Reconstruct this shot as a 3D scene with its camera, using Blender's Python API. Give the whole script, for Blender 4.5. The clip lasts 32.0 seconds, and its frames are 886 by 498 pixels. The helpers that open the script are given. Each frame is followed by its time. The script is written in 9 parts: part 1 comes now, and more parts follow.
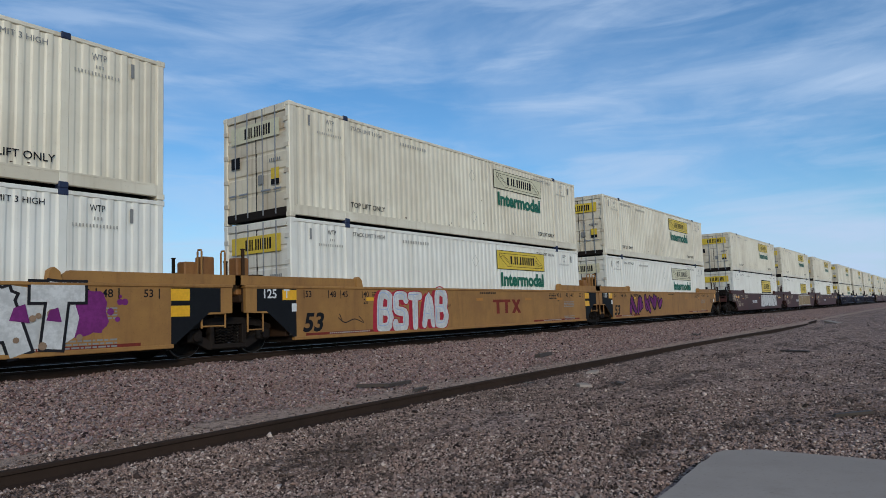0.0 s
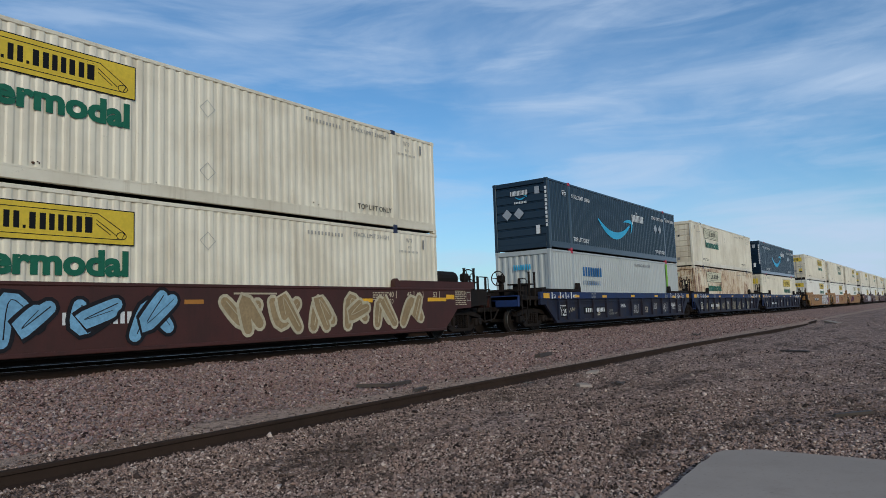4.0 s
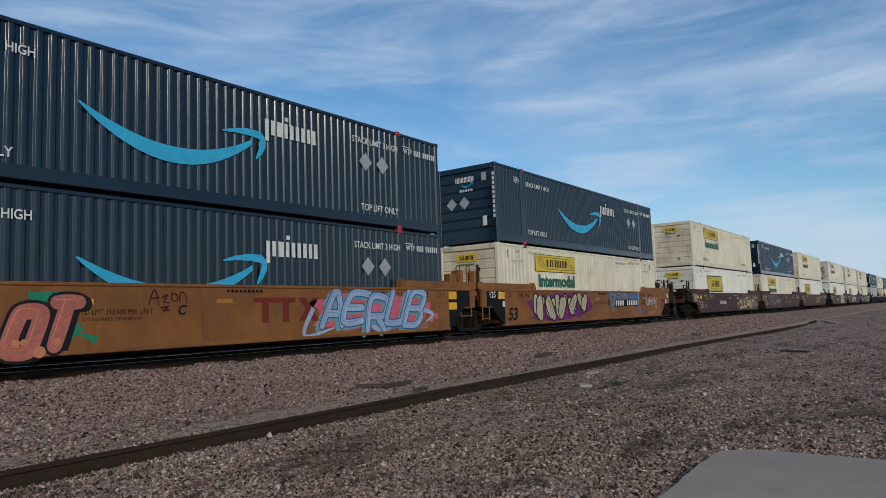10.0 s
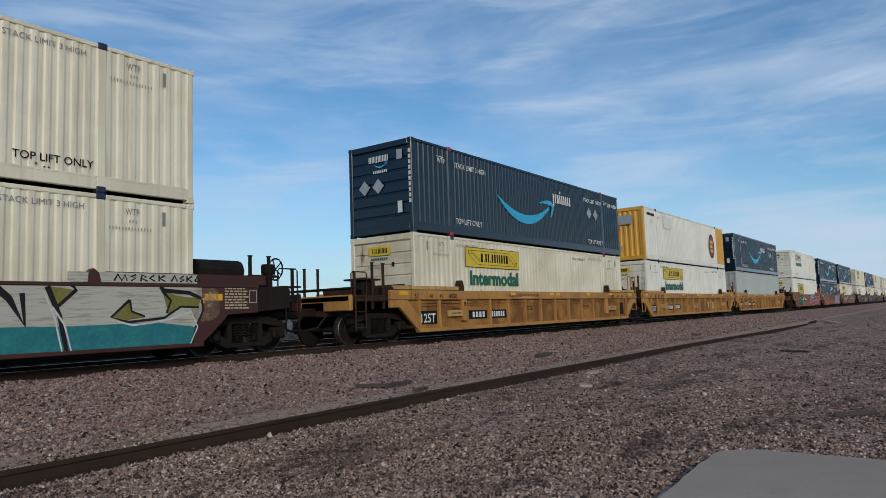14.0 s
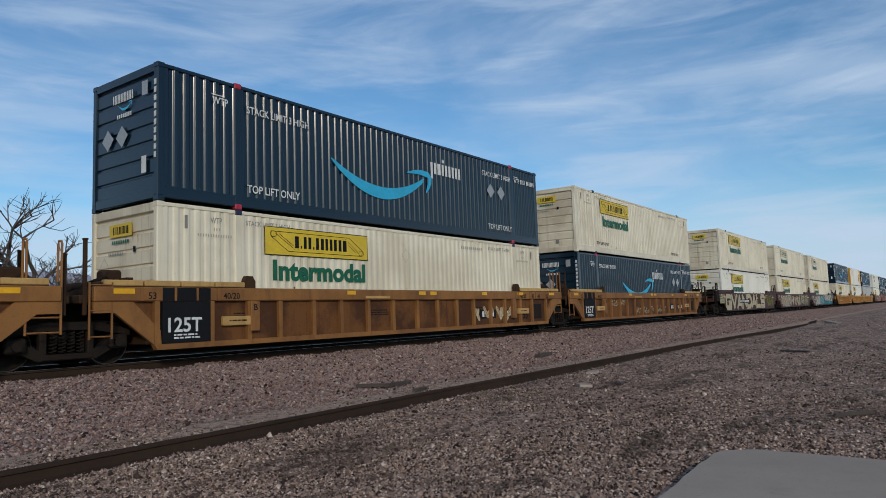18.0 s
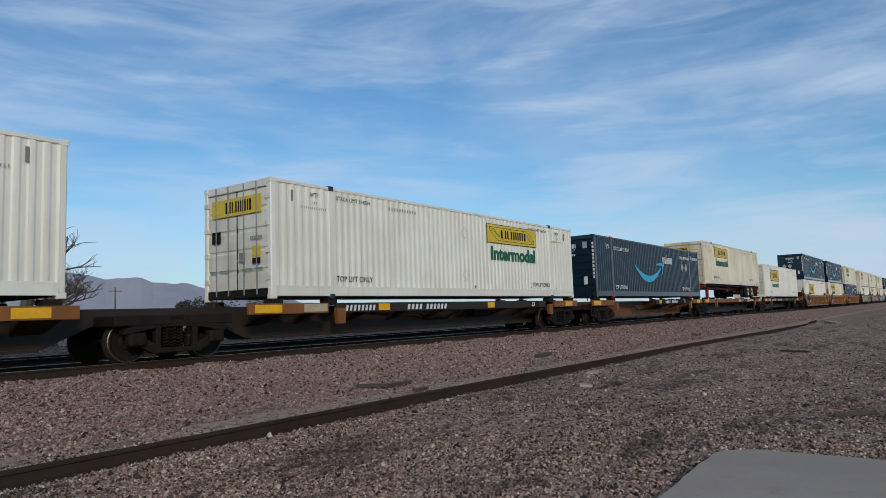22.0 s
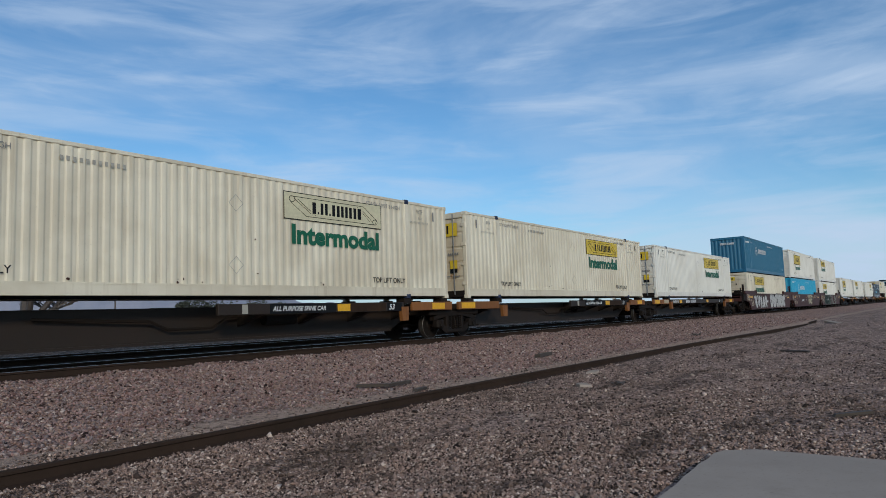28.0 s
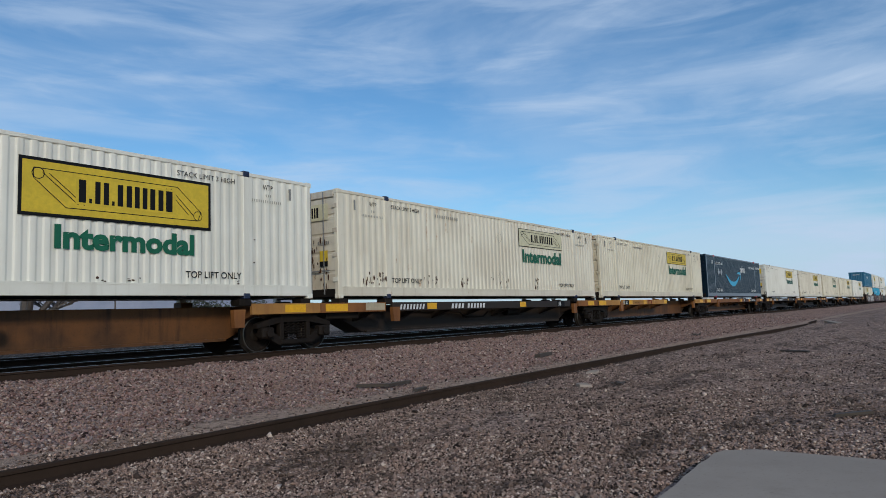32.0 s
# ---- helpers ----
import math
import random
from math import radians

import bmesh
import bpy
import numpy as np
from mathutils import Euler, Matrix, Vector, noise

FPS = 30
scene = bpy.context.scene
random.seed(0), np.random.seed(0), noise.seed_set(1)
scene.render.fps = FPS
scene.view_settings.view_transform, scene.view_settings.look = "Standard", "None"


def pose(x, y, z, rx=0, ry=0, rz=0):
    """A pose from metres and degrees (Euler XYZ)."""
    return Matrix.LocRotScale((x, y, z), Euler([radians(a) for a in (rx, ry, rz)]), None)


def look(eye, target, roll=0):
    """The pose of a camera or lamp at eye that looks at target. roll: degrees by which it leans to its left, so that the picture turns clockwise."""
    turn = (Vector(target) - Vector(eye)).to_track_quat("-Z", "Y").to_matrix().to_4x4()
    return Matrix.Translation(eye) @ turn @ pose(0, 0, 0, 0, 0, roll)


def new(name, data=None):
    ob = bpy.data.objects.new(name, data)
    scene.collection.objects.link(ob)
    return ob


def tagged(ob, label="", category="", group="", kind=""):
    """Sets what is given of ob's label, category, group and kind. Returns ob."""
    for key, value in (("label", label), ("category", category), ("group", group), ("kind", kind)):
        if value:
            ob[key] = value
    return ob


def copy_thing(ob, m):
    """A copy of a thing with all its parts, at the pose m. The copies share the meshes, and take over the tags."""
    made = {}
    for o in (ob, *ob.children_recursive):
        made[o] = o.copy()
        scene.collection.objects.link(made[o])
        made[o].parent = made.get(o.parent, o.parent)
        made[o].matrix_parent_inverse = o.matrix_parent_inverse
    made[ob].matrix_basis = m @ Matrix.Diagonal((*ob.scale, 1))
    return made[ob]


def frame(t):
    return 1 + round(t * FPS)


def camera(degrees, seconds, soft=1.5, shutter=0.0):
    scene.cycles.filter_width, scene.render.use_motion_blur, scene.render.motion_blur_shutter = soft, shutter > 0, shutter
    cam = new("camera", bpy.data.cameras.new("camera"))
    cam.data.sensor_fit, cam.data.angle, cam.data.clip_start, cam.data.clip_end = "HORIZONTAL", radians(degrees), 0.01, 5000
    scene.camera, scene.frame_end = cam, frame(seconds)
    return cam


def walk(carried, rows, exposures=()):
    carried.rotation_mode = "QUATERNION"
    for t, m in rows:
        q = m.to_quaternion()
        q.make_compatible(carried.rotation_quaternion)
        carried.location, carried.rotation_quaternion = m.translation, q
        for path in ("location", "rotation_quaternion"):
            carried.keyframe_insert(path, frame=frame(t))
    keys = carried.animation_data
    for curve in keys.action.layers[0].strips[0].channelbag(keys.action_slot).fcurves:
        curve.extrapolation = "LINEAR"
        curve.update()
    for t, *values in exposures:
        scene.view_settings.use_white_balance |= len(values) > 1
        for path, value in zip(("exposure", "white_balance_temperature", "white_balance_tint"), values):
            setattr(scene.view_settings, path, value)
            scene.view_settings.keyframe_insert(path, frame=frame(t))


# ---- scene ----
EYE = (0.0, 0.0, 0.74)
cam = camera(65.43, 32.0, soft=0.35)
AIM = look(EYE, (0.80630, 0.58395, 0.83423), -2.013)
# the white balance drifts a little as light and dark boxes pass
walk(cam, [(0.0, AIM), (32.0, AIM)], [(0, 0.10, 6120, 10), (3.5, 0.10, 6330, 10), (8, 0.10, 6320, 10), (10.5, 0.10, 6680, 10), (13.5, 0.10, 6600, 10), (16.5, 0.10, 6420, 10), (19, 0.10, 6680, 10), (22, 0.10, 6560, 10), (24.5, 0.10, 6310, 10), (28, 0.10, 6390, 10), (32, 0.10, 6390, 10)])

# ---- world and sun ----
SUN_EL, SUN_AZ = 21.0, 219.0  # the sun stands behind the camera's left shoulder, veiled by thin cloud


def make_world():
    w = bpy.data.worlds.new("sky")
    scene.world = w
    w.use_nodes = True
    nt = w.node_tree
    nt.nodes.clear()
    N, K = nt.nodes.new, nt.links.new
    out, bg = N("ShaderNodeOutputWorld"), N("ShaderNodeBackground")
    sky = N("ShaderNodeTexSky")
    sky.sky_type, sky.sun_disc = "NISHITA", False
    sky.sun_elevation, sky.sun_rotation = radians(SUN_EL), radians(SUN_AZ)
    sky.air_density, sky.dust_density, sky.ozone_density = 1.0, 0.6, 2.0
    tc, sep = N("ShaderNodeTexCoord"), N("ShaderNodeSeparateXYZ")
    K(tc.outputs["Generated"], sep.inputs[0])
    zz = N("ShaderNodeMath"); zz.operation = "MAXIMUM"; zz.inputs[1].default_value = 0.0
    K(sep.outputs["Z"], zz.inputs[0])
    # long level veils of cirrus, slightly aslant
    fac = None
    for rot, sc, scale, lo, hi, amt in (((3, -6, 0), (0.9, 0.9, 4.4), 2.0, 0.40, 0.67, 0.39), ((-2, -5, 20), (1.3, 1.3, 7.5), 3.0, 0.44, 0.70, 0.30), ((0, 3, 205), (1.1, 1.1, 2.6), 2.0, 0.42, 0.70, 0.22)):
        mp = N("ShaderNodeMapping"); mp.inputs["Rotation"].default_value = [radians(a) for a in rot]; mp.inputs["Scale"].default_value = sc
        K(tc.outputs["Generated"], mp.inputs["Vector"])
        no = N("ShaderNodeTexNoise"); no.inputs["Scale"].default_value = scale; no.inputs["Detail"].default_value = 7.0
        no.inputs["Roughness"].default_value = 0.56; no.inputs["Distortion"].default_value = 0.7
        K(mp.outputs[0], no.inputs["Vector"])
        mr = N("ShaderNodeMapRange"); mr.interpolation_type = "SMOOTHSTEP"
        mr.inputs["From Min"].default_value, mr.inputs["From Max"].default_value = lo, hi
        mr.inputs["To Max"].default_value = amt
        K(no.outputs["Fac"], mr.inputs["Value"])
        if fac is None:
            fac = mr.outputs[0]
        else:
            ad = N("ShaderNodeMath"); ad.operation = "ADD"; ad.use_clamp = True
            K(fac, ad.inputs[0]); K(mr.outputs[0], ad.inputs[1])
            fac = ad.outputs[0]
    # haze low over the horizon
    hz = N("ShaderNodeMapRange"); hz.inputs["From Min"].default_value, hz.inputs["From Max"].default_value = 0.17, 0.0
    hz.inputs["To Max"].default_value = 0.42
    K(zz.outputs[0], hz.inputs["Value"])
    mx = N("ShaderNodeMath"); mx.operation = "ADD"; mx.use_clamp = True
    K(fac, mx.inputs[0]); K(hz.outputs[0], mx.inputs[1])
    tint = N("ShaderNodeMix"); tint.data_type = "RGBA"; tint.blend_type = "MULTIPLY"; tint.inputs["Factor"].default_value = 1.0
    tint.inputs["B"].default_value = (0.59, 0.88, 1.06, 1)
    K(sky.outputs[0], tint.inputs["A"])
    mix = N("ShaderNodeMix"); mix.data_type = "RGBA"
    mix.inputs["B"].default_value = (4.5, 5.6, 7.15, 1)
    K(mx.outputs[0], mix.inputs["Factor"]); K(tint.outputs["Result"], mix.inputs["A"])
    K(mix.outputs["Result"], bg.inputs["Color"])
    bg.inputs["Strength"].default_value = 0.105
    K(bg.outputs[0], out.inputs["Surface"])


make_world()
sun = new("sun", bpy.data.lights.new("sun", "SUN"))
sun.data.energy, sun.data.angle, sun.data.color = 1.55, radians(6), (1.0, 0.87, 0.70)
_el, _az = radians(SUN_EL), radians(SUN_AZ)
SUN_DIR = Vector((math.sin(_az) * math.cos(_el), math.cos(_az) * math.cos(_el), math.sin(_el)))
sun.matrix_world = look(SUN_DIR * 50, (0, 0, 0))
scene.view_settings.exposure = 0.0


# ---- materials ----
class Mat:
    """A node material under a principled shader, built step by step."""

    def __init__(self, name, rough=0.6, metal=0.0, spec=0.4):
        self.m = bpy.data.materials.new(name)
        self.m.use_nodes = True
        self.nt = self.m.node_tree
        self.b = self.nt.nodes["Principled BSDF"]
        self.b.inputs["Roughness"].default_value = rough
        self.b.inputs["Metallic"].default_value = metal
        self.b.inputs["Specular IOR Level"].default_value = spec
        self.co = self.n("ShaderNodeTexCoord").outputs["Object"]
        self.rnd = self.n("ShaderNodeObjectInfo").outputs["Random"]

    def n(self, kind):
        return self.nt.nodes.new(kind)

    def k(self, a, b):
        self.nt.links.new(a, b)

    def shifted(self, scale=(1, 1, 1)):
        mp = self.n("ShaderNodeMapping")
        mp.inputs["Scale"].default_value = scale
        mu = self.n("ShaderNodeVectorMath"); mu.operation = "MULTIPLY_ADD"
        self.k(self.rnd, mu.inputs[0]); mu.inputs[1].default_value = (61, 17, 43)
        self.k(self.co, mu.inputs[2])
        self.k(mu.outputs[0], mp.inputs["Vector"])
        return mp.outputs[0]

    def noise(self, scale, vec=None, detail=5, rough=0.6):
        no = self.n("ShaderNodeTexNoise")
        no.inputs["Scale"].default_value, no.inputs["Detail"].default_value, no.inputs["Roughness"].default_value = scale, detail, rough
        self.k(vec or self.co, no.inputs["Vector"])
        return no.outputs["Fac"]

    def span(self, v, a, b, to0=0.0, to1=1.0):
        mr = self.n("ShaderNodeMapRange"); mr.interpolation_type = "SMOOTHSTEP"
        for key, val in (("From Min", a), ("From Max", b), ("To Min", to0), ("To Max", to1)):
            mr.inputs[key].default_value = val
        self.k(v, mr.inputs["Value"])
        return mr.outputs[0]

    def mix(self, f, a, b):
        mx = self.n("ShaderNodeMix"); mx.data_type = "RGBA"
        for sock, val in ((mx.inputs["Factor"], f), (mx.inputs["A"], a), (mx.inputs["B"], b)):
            if isinstance(val, tuple):
                sock.default_value = (*val, 1)
            elif isinstance(val, float):
                sock.default_value = val
            else:
                self.k(val, sock)
        return mx.outputs["Result"]

    def math(self, op, a, b):
        ma = self.n("ShaderNodeMath"); ma.operation = op
        for i, val in enumerate((a, b)):
            if isinstance(val, float):
                ma.inputs[i].default_value = val
            else:
                self.k(val, ma.inputs[i])
        return ma.outputs[0]

    def color(self, c):
        if isinstance(c, tuple):
            self.b.inputs["Base Color"].default_value = (*c, 1)
        else:
            self.k(c, self.b.inputs["Base Color"])
        return self

    def bump(self, h, strength=0.3, dist=0.01):
        bp = self.n("ShaderNodeBump")
        bp.inputs["Strength"].default_value, bp.inputs["Distance"].default_value = strength, dist
        self.k(h, bp.inputs["Height"])
        self.k(bp.outputs[0], self.b.inputs["Normal"])
        return self


def plain(name, c, rough=0.6, metal=0.0, wear=0.25, spec=0.4):
    """Paint or metal with faint mottling at two scales."""
    m = Mat(name, rough, metal, spec)
    v = m.shifted()
    f = m.math("MULTIPLY", m.noise(2.2, v), m.noise(14.0, v))
    dark = tuple(x * 0.55 for x in c)
    m.color(m.mix(m.span(f, 0.12, 0.42), tuple(x + (d - x) * wear * 1.6 for x, d in zip(c, dark)), c))
    return m.m


def box_paint(name, c, grime, amount, rust=0.0, rough=0.45):
    """Container paint: faded patches, dirt that has run down in streaks, rust where the paint is broken."""
    m = Mat(name, rough, 0.0, 0.5)
    v = m.shifted()
    streak = m.noise(1.0, m.shifted((5.0, 5.0, 0.22)), 6, 0.65)
    cloud = m.noise(0.55, v, 4)
    speck = m.noise(22.0, v, 3)
    col = m.mix(m.span(cloud, 0.35, 0.7, 0.0, 0.6 * amount), c, grime)
    col = m.mix(m.span(streak, 0.5, 0.78, 0.0, amount), col, grime)
    col = m.mix(m.span(speck, 0.62, 0.75, 0.0, 0.25 * amount), col, tuple(x * 0.5 for x in grime))
    if rust > 0:
        patch = m.noise(0.9, v, 5, 0.7)
        run = m.noise(1.0, m.shifted((4.0, 4.0, 0.45)), 5, 0.7)
        rf = m.math("MULTIPLY", patch, run)
        col = m.mix(m.span(rf, 0.40 - 0.16 * rust, 0.46 - 0.12 * rust, 0.0, 0.75), col, (0.42, 0.25, 0.12))
        col = m.mix(m.span(rf, 0.46 - 0.15 * rust, 0.52 - 0.12 * rust), col, (0.13, 0.055, 0.03))
    m.color(col)
    m.bump(m.noise(1.6, v, 3), 0.25, 0.02)
    return m.m


def car_paint(name, c, dirt, amount=0.7, rough=0.6, spec=0.3):
    m = Mat(name, rough, 0.0, spec)
    v = m.shifted()
    streak = m.noise(1.0, m.shifted((3.5, 3.5, 0.4)), 6, 0.65)
    cloud = m.noise(0.8, v, 6, 0.65)
    fine = m.noise(30.0, v, 3)
    col = m.mix(m.span(cloud, 0.35, 0.68, 0.0, amount * 0.8), c, dirt)
    col = m.mix(m.span(streak, 0.48, 0.75, 0.0, amount), col, dirt)
    col = m.mix(m.span(fine, 0.58, 0.74, 0.0, 0.5 * amount), col, tuple(x * 0.5 for x in dirt))
    m.color(col)
    m.bump(fine, 0.15, 0.004)
    return m.m


def patchy_paint(name, c, rust):
    """Painted sheet with rust that has spread in large soft patches and run down."""
    m = Mat(name, 0.7, 0.0, 0.2)
    v = m.shifted()
    col = m.mix(m.span(m.noise(0.9, v, 5, 0.6), 0.40, 0.60, 0.0, 0.9), c, rust)
    col = m.mix(m.span(m.noise(1.0, m.shifted((5.0, 5.0, 0.35)), 6, 0.65), 0.50, 0.72, 0.0, 0.8), col, rust)
    col = m.mix(m.span(m.noise(26.0, v, 3), 0.56, 0.72, 0.0, 0.5), col, tuple(x * 0.4 for x in rust))
    m.color(col)
    return m.m


def gravel_mat(name, cols, rough=0.95, drifts=False):
    """Broken stone, each piece of its own shade."""
    m = Mat(name, rough, 0.0, 0.15)
    isl = m.n("ShaderNodeNewGeometry").outputs["Random Per Island"]
    ramp = m.n("ShaderNodeValToRGB")
    ramp.color_ramp.elements[0].color = (*cols[0], 1)
    ramp.color_ramp.elements[1].color = (*cols[-1], 1)
    for i, c in enumerate(cols[1:-1], 1):
        e = ramp.color_ramp.elements.new(i / (len(cols) - 1))
        e.color = (*c, 1)
    m.k(isl, ramp.inputs[0])
    f = m.noise(45.0, None, 3)
    col = m.mix(m.span(f, 0.35, 0.7, 0.0, 0.45), ramp.outputs[0], tuple(x * 0.5 for x in cols[0]))
    if drifts:
        # damp dirt clings to the stones in the wheel tracks
        mp = m.n("ShaderNodeMapping"); mp.inputs["Scale"].default_value = (0.5, 1.5, 1.0); mp.inputs["Rotation"].default_value = (0, 0, -0.12)
        m.k(m.co, mp.inputs["Vector"])
        col = m.mix(m.span(m.noise(1.1, mp.outputs[0], 8, 0.72), 0.52, 0.60, 0.0, 0.60), col, (0.046, 0.034, 0.027))
    m.color(col)
    return m.m


def ground_mat():
    m = Mat("gravelly_soil", 0.95, 0.0, 0.15)
    sep = m.n("ShaderNodeSeparateXYZ"); m.k(m.co, sep.inputs[0])
    big, mid, fine = m.noise(0.35, None, 6, 0.65), m.noise(2.4, None, 6, 0.7), m.noise(60.0, None, 4, 0.7)
    vo = m.n("ShaderNodeTexVoronoi"); vo.inputs["Scale"].default_value = 42.0; m.k(m.co, vo.inputs["Vector"])
    soil = m.mix(m.span(big, 0.35, 0.65), (0.305, 0.195, 0.151), (0.390, 0.262, 0.208))
    soil = m.mix(m.span(mid, 0.4, 0.68, 0.0, 0.7), soil, (0.198, 0.125, 0.098))
    hs = m.n("ShaderNodeSeparateColor"); m.k(vo.outputs["Color"], hs.inputs[0])
    soil = m.mix(m.span(hs.outputs[0], 0.6, 0.9, 0.0, 0.9), soil, (0.632, 0.453, 0.366))
    soil = m.mix(m.span(hs.outputs[1], 0.6, 0.9, 0.0, 0.9), soil, (0.056, 0.041, 0.033))
    soil = m.mix(m.span(fine, 0.5, 0.66, 0.0, 0.7), soil, (0.051, 0.038, 0.031))
    # damp dark drifts drawn out along the wheel tracks, and pale blown sand
    mp = m.n("ShaderNodeMapping"); mp.inputs["Scale"].default_value = (0.5, 1.5, 1.0); mp.inputs["Rotation"].default_value = (0, 0, -0.12)
    m.k(m.co, mp.inputs["Vector"])
    drift = m.noise(1.1, mp.outputs[0], 8, 0.72)
    soil = m.mix(m.span(drift, 0.52, 0.60, 0.0, 0.58), soil, (0.073, 0.050, 0.039))
    soil = m.mix(m.span(drift, 0.44, 0.34, 0.0, 0.55), soil, (0.474, 0.338, 0.254))
    lane = m.math("ADD", sep.outputs["Y"], m.math("MULTIPLY", mid, 0.9))
    sand = m.math("MULTIPLY", m.span(lane, 7.6, 7.9, 0.0, 0.7), m.span(lane, 8.9, 8.5))
    soil = m.mix(sand, soil, (0.452, 0.327, 0.249))
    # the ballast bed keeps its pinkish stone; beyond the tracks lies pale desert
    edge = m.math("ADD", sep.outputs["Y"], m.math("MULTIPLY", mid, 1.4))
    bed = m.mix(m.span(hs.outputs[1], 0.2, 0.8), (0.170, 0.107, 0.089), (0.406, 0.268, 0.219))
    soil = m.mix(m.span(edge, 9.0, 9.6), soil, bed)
    # near-black bed: oily stone, with the train's shade put into the soil colour
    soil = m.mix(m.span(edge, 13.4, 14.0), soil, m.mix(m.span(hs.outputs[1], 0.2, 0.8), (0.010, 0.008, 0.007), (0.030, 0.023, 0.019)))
    soil = m.mix(m.span(edge, 37.0, 41.0), soil, m.mix(m.span(big, 0.35, 0.65), (0.211, 0.177, 0.159), (0.137, 0.118, 0.093)))
    v2 = m.n("ShaderNodeTexVoronoi"); v2.inputs["Scale"].default_value = 15.0; m.k(m.co, v2.inputs["Vector"])
    h2 = m.n("ShaderNodeSeparateColor"); m.k(v2.outputs["Color"], h2.inputs[0])
    soil = m.mix(m.span(h2.outputs[0], 0.62, 0.9, 0.0, 0.6), soil, (0.061, 0.042, 0.033))
    soil = m.mix(m.span(h2.outputs[1], 0.78, 0.95, 0.0, 0.6), soil, (0.564, 0.403, 0.329))
    m.color(soil)
    h = m.math("ADD", m.math("MULTIPLY", vo.outputs["Distance"], -1.0), m.math("MULTIPLY", mid, 1.2))
    m.bump(h, 1.0, 0.022)
    return m.m


M = {}
M["cream"] = box_paint("aged_cream_white_paint", (0.74, 0.685, 0.54), (0.47, 0.40, 0.28), 0.85)
M["white"] = box_paint("clean_white_paint", (0.77, 0.755, 0.675), (0.50, 0.465, 0.38), 0.55)
M["spotted"] = box_paint("chipped_white_paint", (0.74, 0.69, 0.565), (0.50, 0.43, 0.32), 0.75, 0.28)
M["rusty"] = box_paint("rust_streaked_white_paint", (0.70, 0.63, 0.48), (0.50, 0.36, 0.21), 0.95, 1.25)
M["cream_end"] = box_paint("stained_cream_end_paint", (0.70, 0.63, 0.48), (0.34, 0.26, 0.17), 1.0, 0.42)
M["white_end"] = box_paint("stained_white_end_paint", (0.74, 0.715, 0.63), (0.42, 0.37, 0.29), 0.9, 0.2)
M["spotted_end"] = box_paint("rusty_white_end_paint", (0.70, 0.66, 0.56), (0.36, 0.28, 0.20), 1.0, 0.6)
M["navy"] = box_paint("navy_paint", (0.002, 0.012, 0.026), (0.004, 0.016, 0.031), 0.6, 0.0, 0.30)
for _k, _v in (("Specular IOR Level", 0.1), ("Coat Weight", 0.8), ("Coat Roughness", 0.18)):
    M["navy"].node_tree.nodes["Principled BSDF"].inputs[_k].default_value = _v
M["grey"] = box_paint("light_grey_paint", (0.40, 0.43, 0.42), (0.30, 0.32, 0.31), 0.6)
M["amber"] = box_paint("amber_yellow_paint", (0.66, 0.34, 0.04), (0.40, 0.20, 0.04), 0.6)
M["azure"] = box_paint("azure_blue_paint", (0.018, 0.34, 0.54), (0.02, 0.25, 0.40), 0.5)
M["teal"] = box_paint("teal_blue_paint", (0.015, 0.125, 0.22), (0.02, 0.10, 0.16), 0.5)
M["yellowcar"] = car_paint("golden_yellow_car_paint", (0.335, 0.172, 0.048), (0.185, 0.090, 0.032), 0.7)
M["orangecar"] = car_paint("orange_brown_car_paint", (0.25, 0.098, 0.026), (0.12, 0.048, 0.018), 0.75)
M["browncar"] = car_paint("oxide_brown_car_paint", (0.066, 0.022, 0.018), (0.036, 0.018, 0.014), 0.7)
M["ttxrib"] = car_paint("weathered_yellow_car_paint", (0.45, 0.228, 0.056), (0.21, 0.092, 0.034), 0.7)
M["ttxsheet"] = patchy_paint("rust_dusted_yellow_sheet", (0.37, 0.178, 0.046), (0.150, 0.064, 0.024))
M["rustsheet"] = patchy_paint("rusted_side_sheet", (0.150, 0.062, 0.020), (0.058, 0.024, 0.012))
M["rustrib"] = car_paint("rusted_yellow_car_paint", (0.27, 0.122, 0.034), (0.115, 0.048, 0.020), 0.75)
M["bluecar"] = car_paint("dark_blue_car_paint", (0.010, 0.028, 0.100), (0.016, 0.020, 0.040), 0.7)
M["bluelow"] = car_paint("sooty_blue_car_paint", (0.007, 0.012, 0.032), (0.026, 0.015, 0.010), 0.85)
M["spine"] = car_paint("sooty_spine_paint", (0.028, 0.019, 0.014), (0.022, 0.017, 0.014), 0.8)
M["spineor"] = car_paint("rust_flecked_spine_paint", (0.15, 0.064, 0.022), (0.03, 0.018, 0.012), 0.8)
M["grime"] = car_paint("grimy_brown_steel", (0.050, 0.026, 0.013), (0.018, 0.012, 0.009), 0.9, 0.75, 0.15)
M["ltfaint"] = plain("worn_faint_lettering", (0.40, 0.385, 0.33), 0.6)
M["soot"] = car_paint("greasy_black_steel", (0.011, 0.009, 0.008), (0.022, 0.015, 0.011), 0.8, 0.75, 0.15)
M["tread"] = plain("worn_wheel_rim_steel", (0.13, 0.115, 0.10), 0.42, 0.8)
M["hub"] = plain("dark_hub_steel", (0.05, 0.045, 0.04), 0.6)
M["blockyel"] = car_paint("sun_bleached_yellow_paint", (0.52, 0.33, 0.12), (0.22, 0.11, 0.04), 0.6)
M["rod"] = plain("galvanised_steel", (0.33, 0.34, 0.35), 0.45, 0.6)
M["seal"] = plain("black_rubber_seal", (0.015, 0.015, 0.016), 0.6)
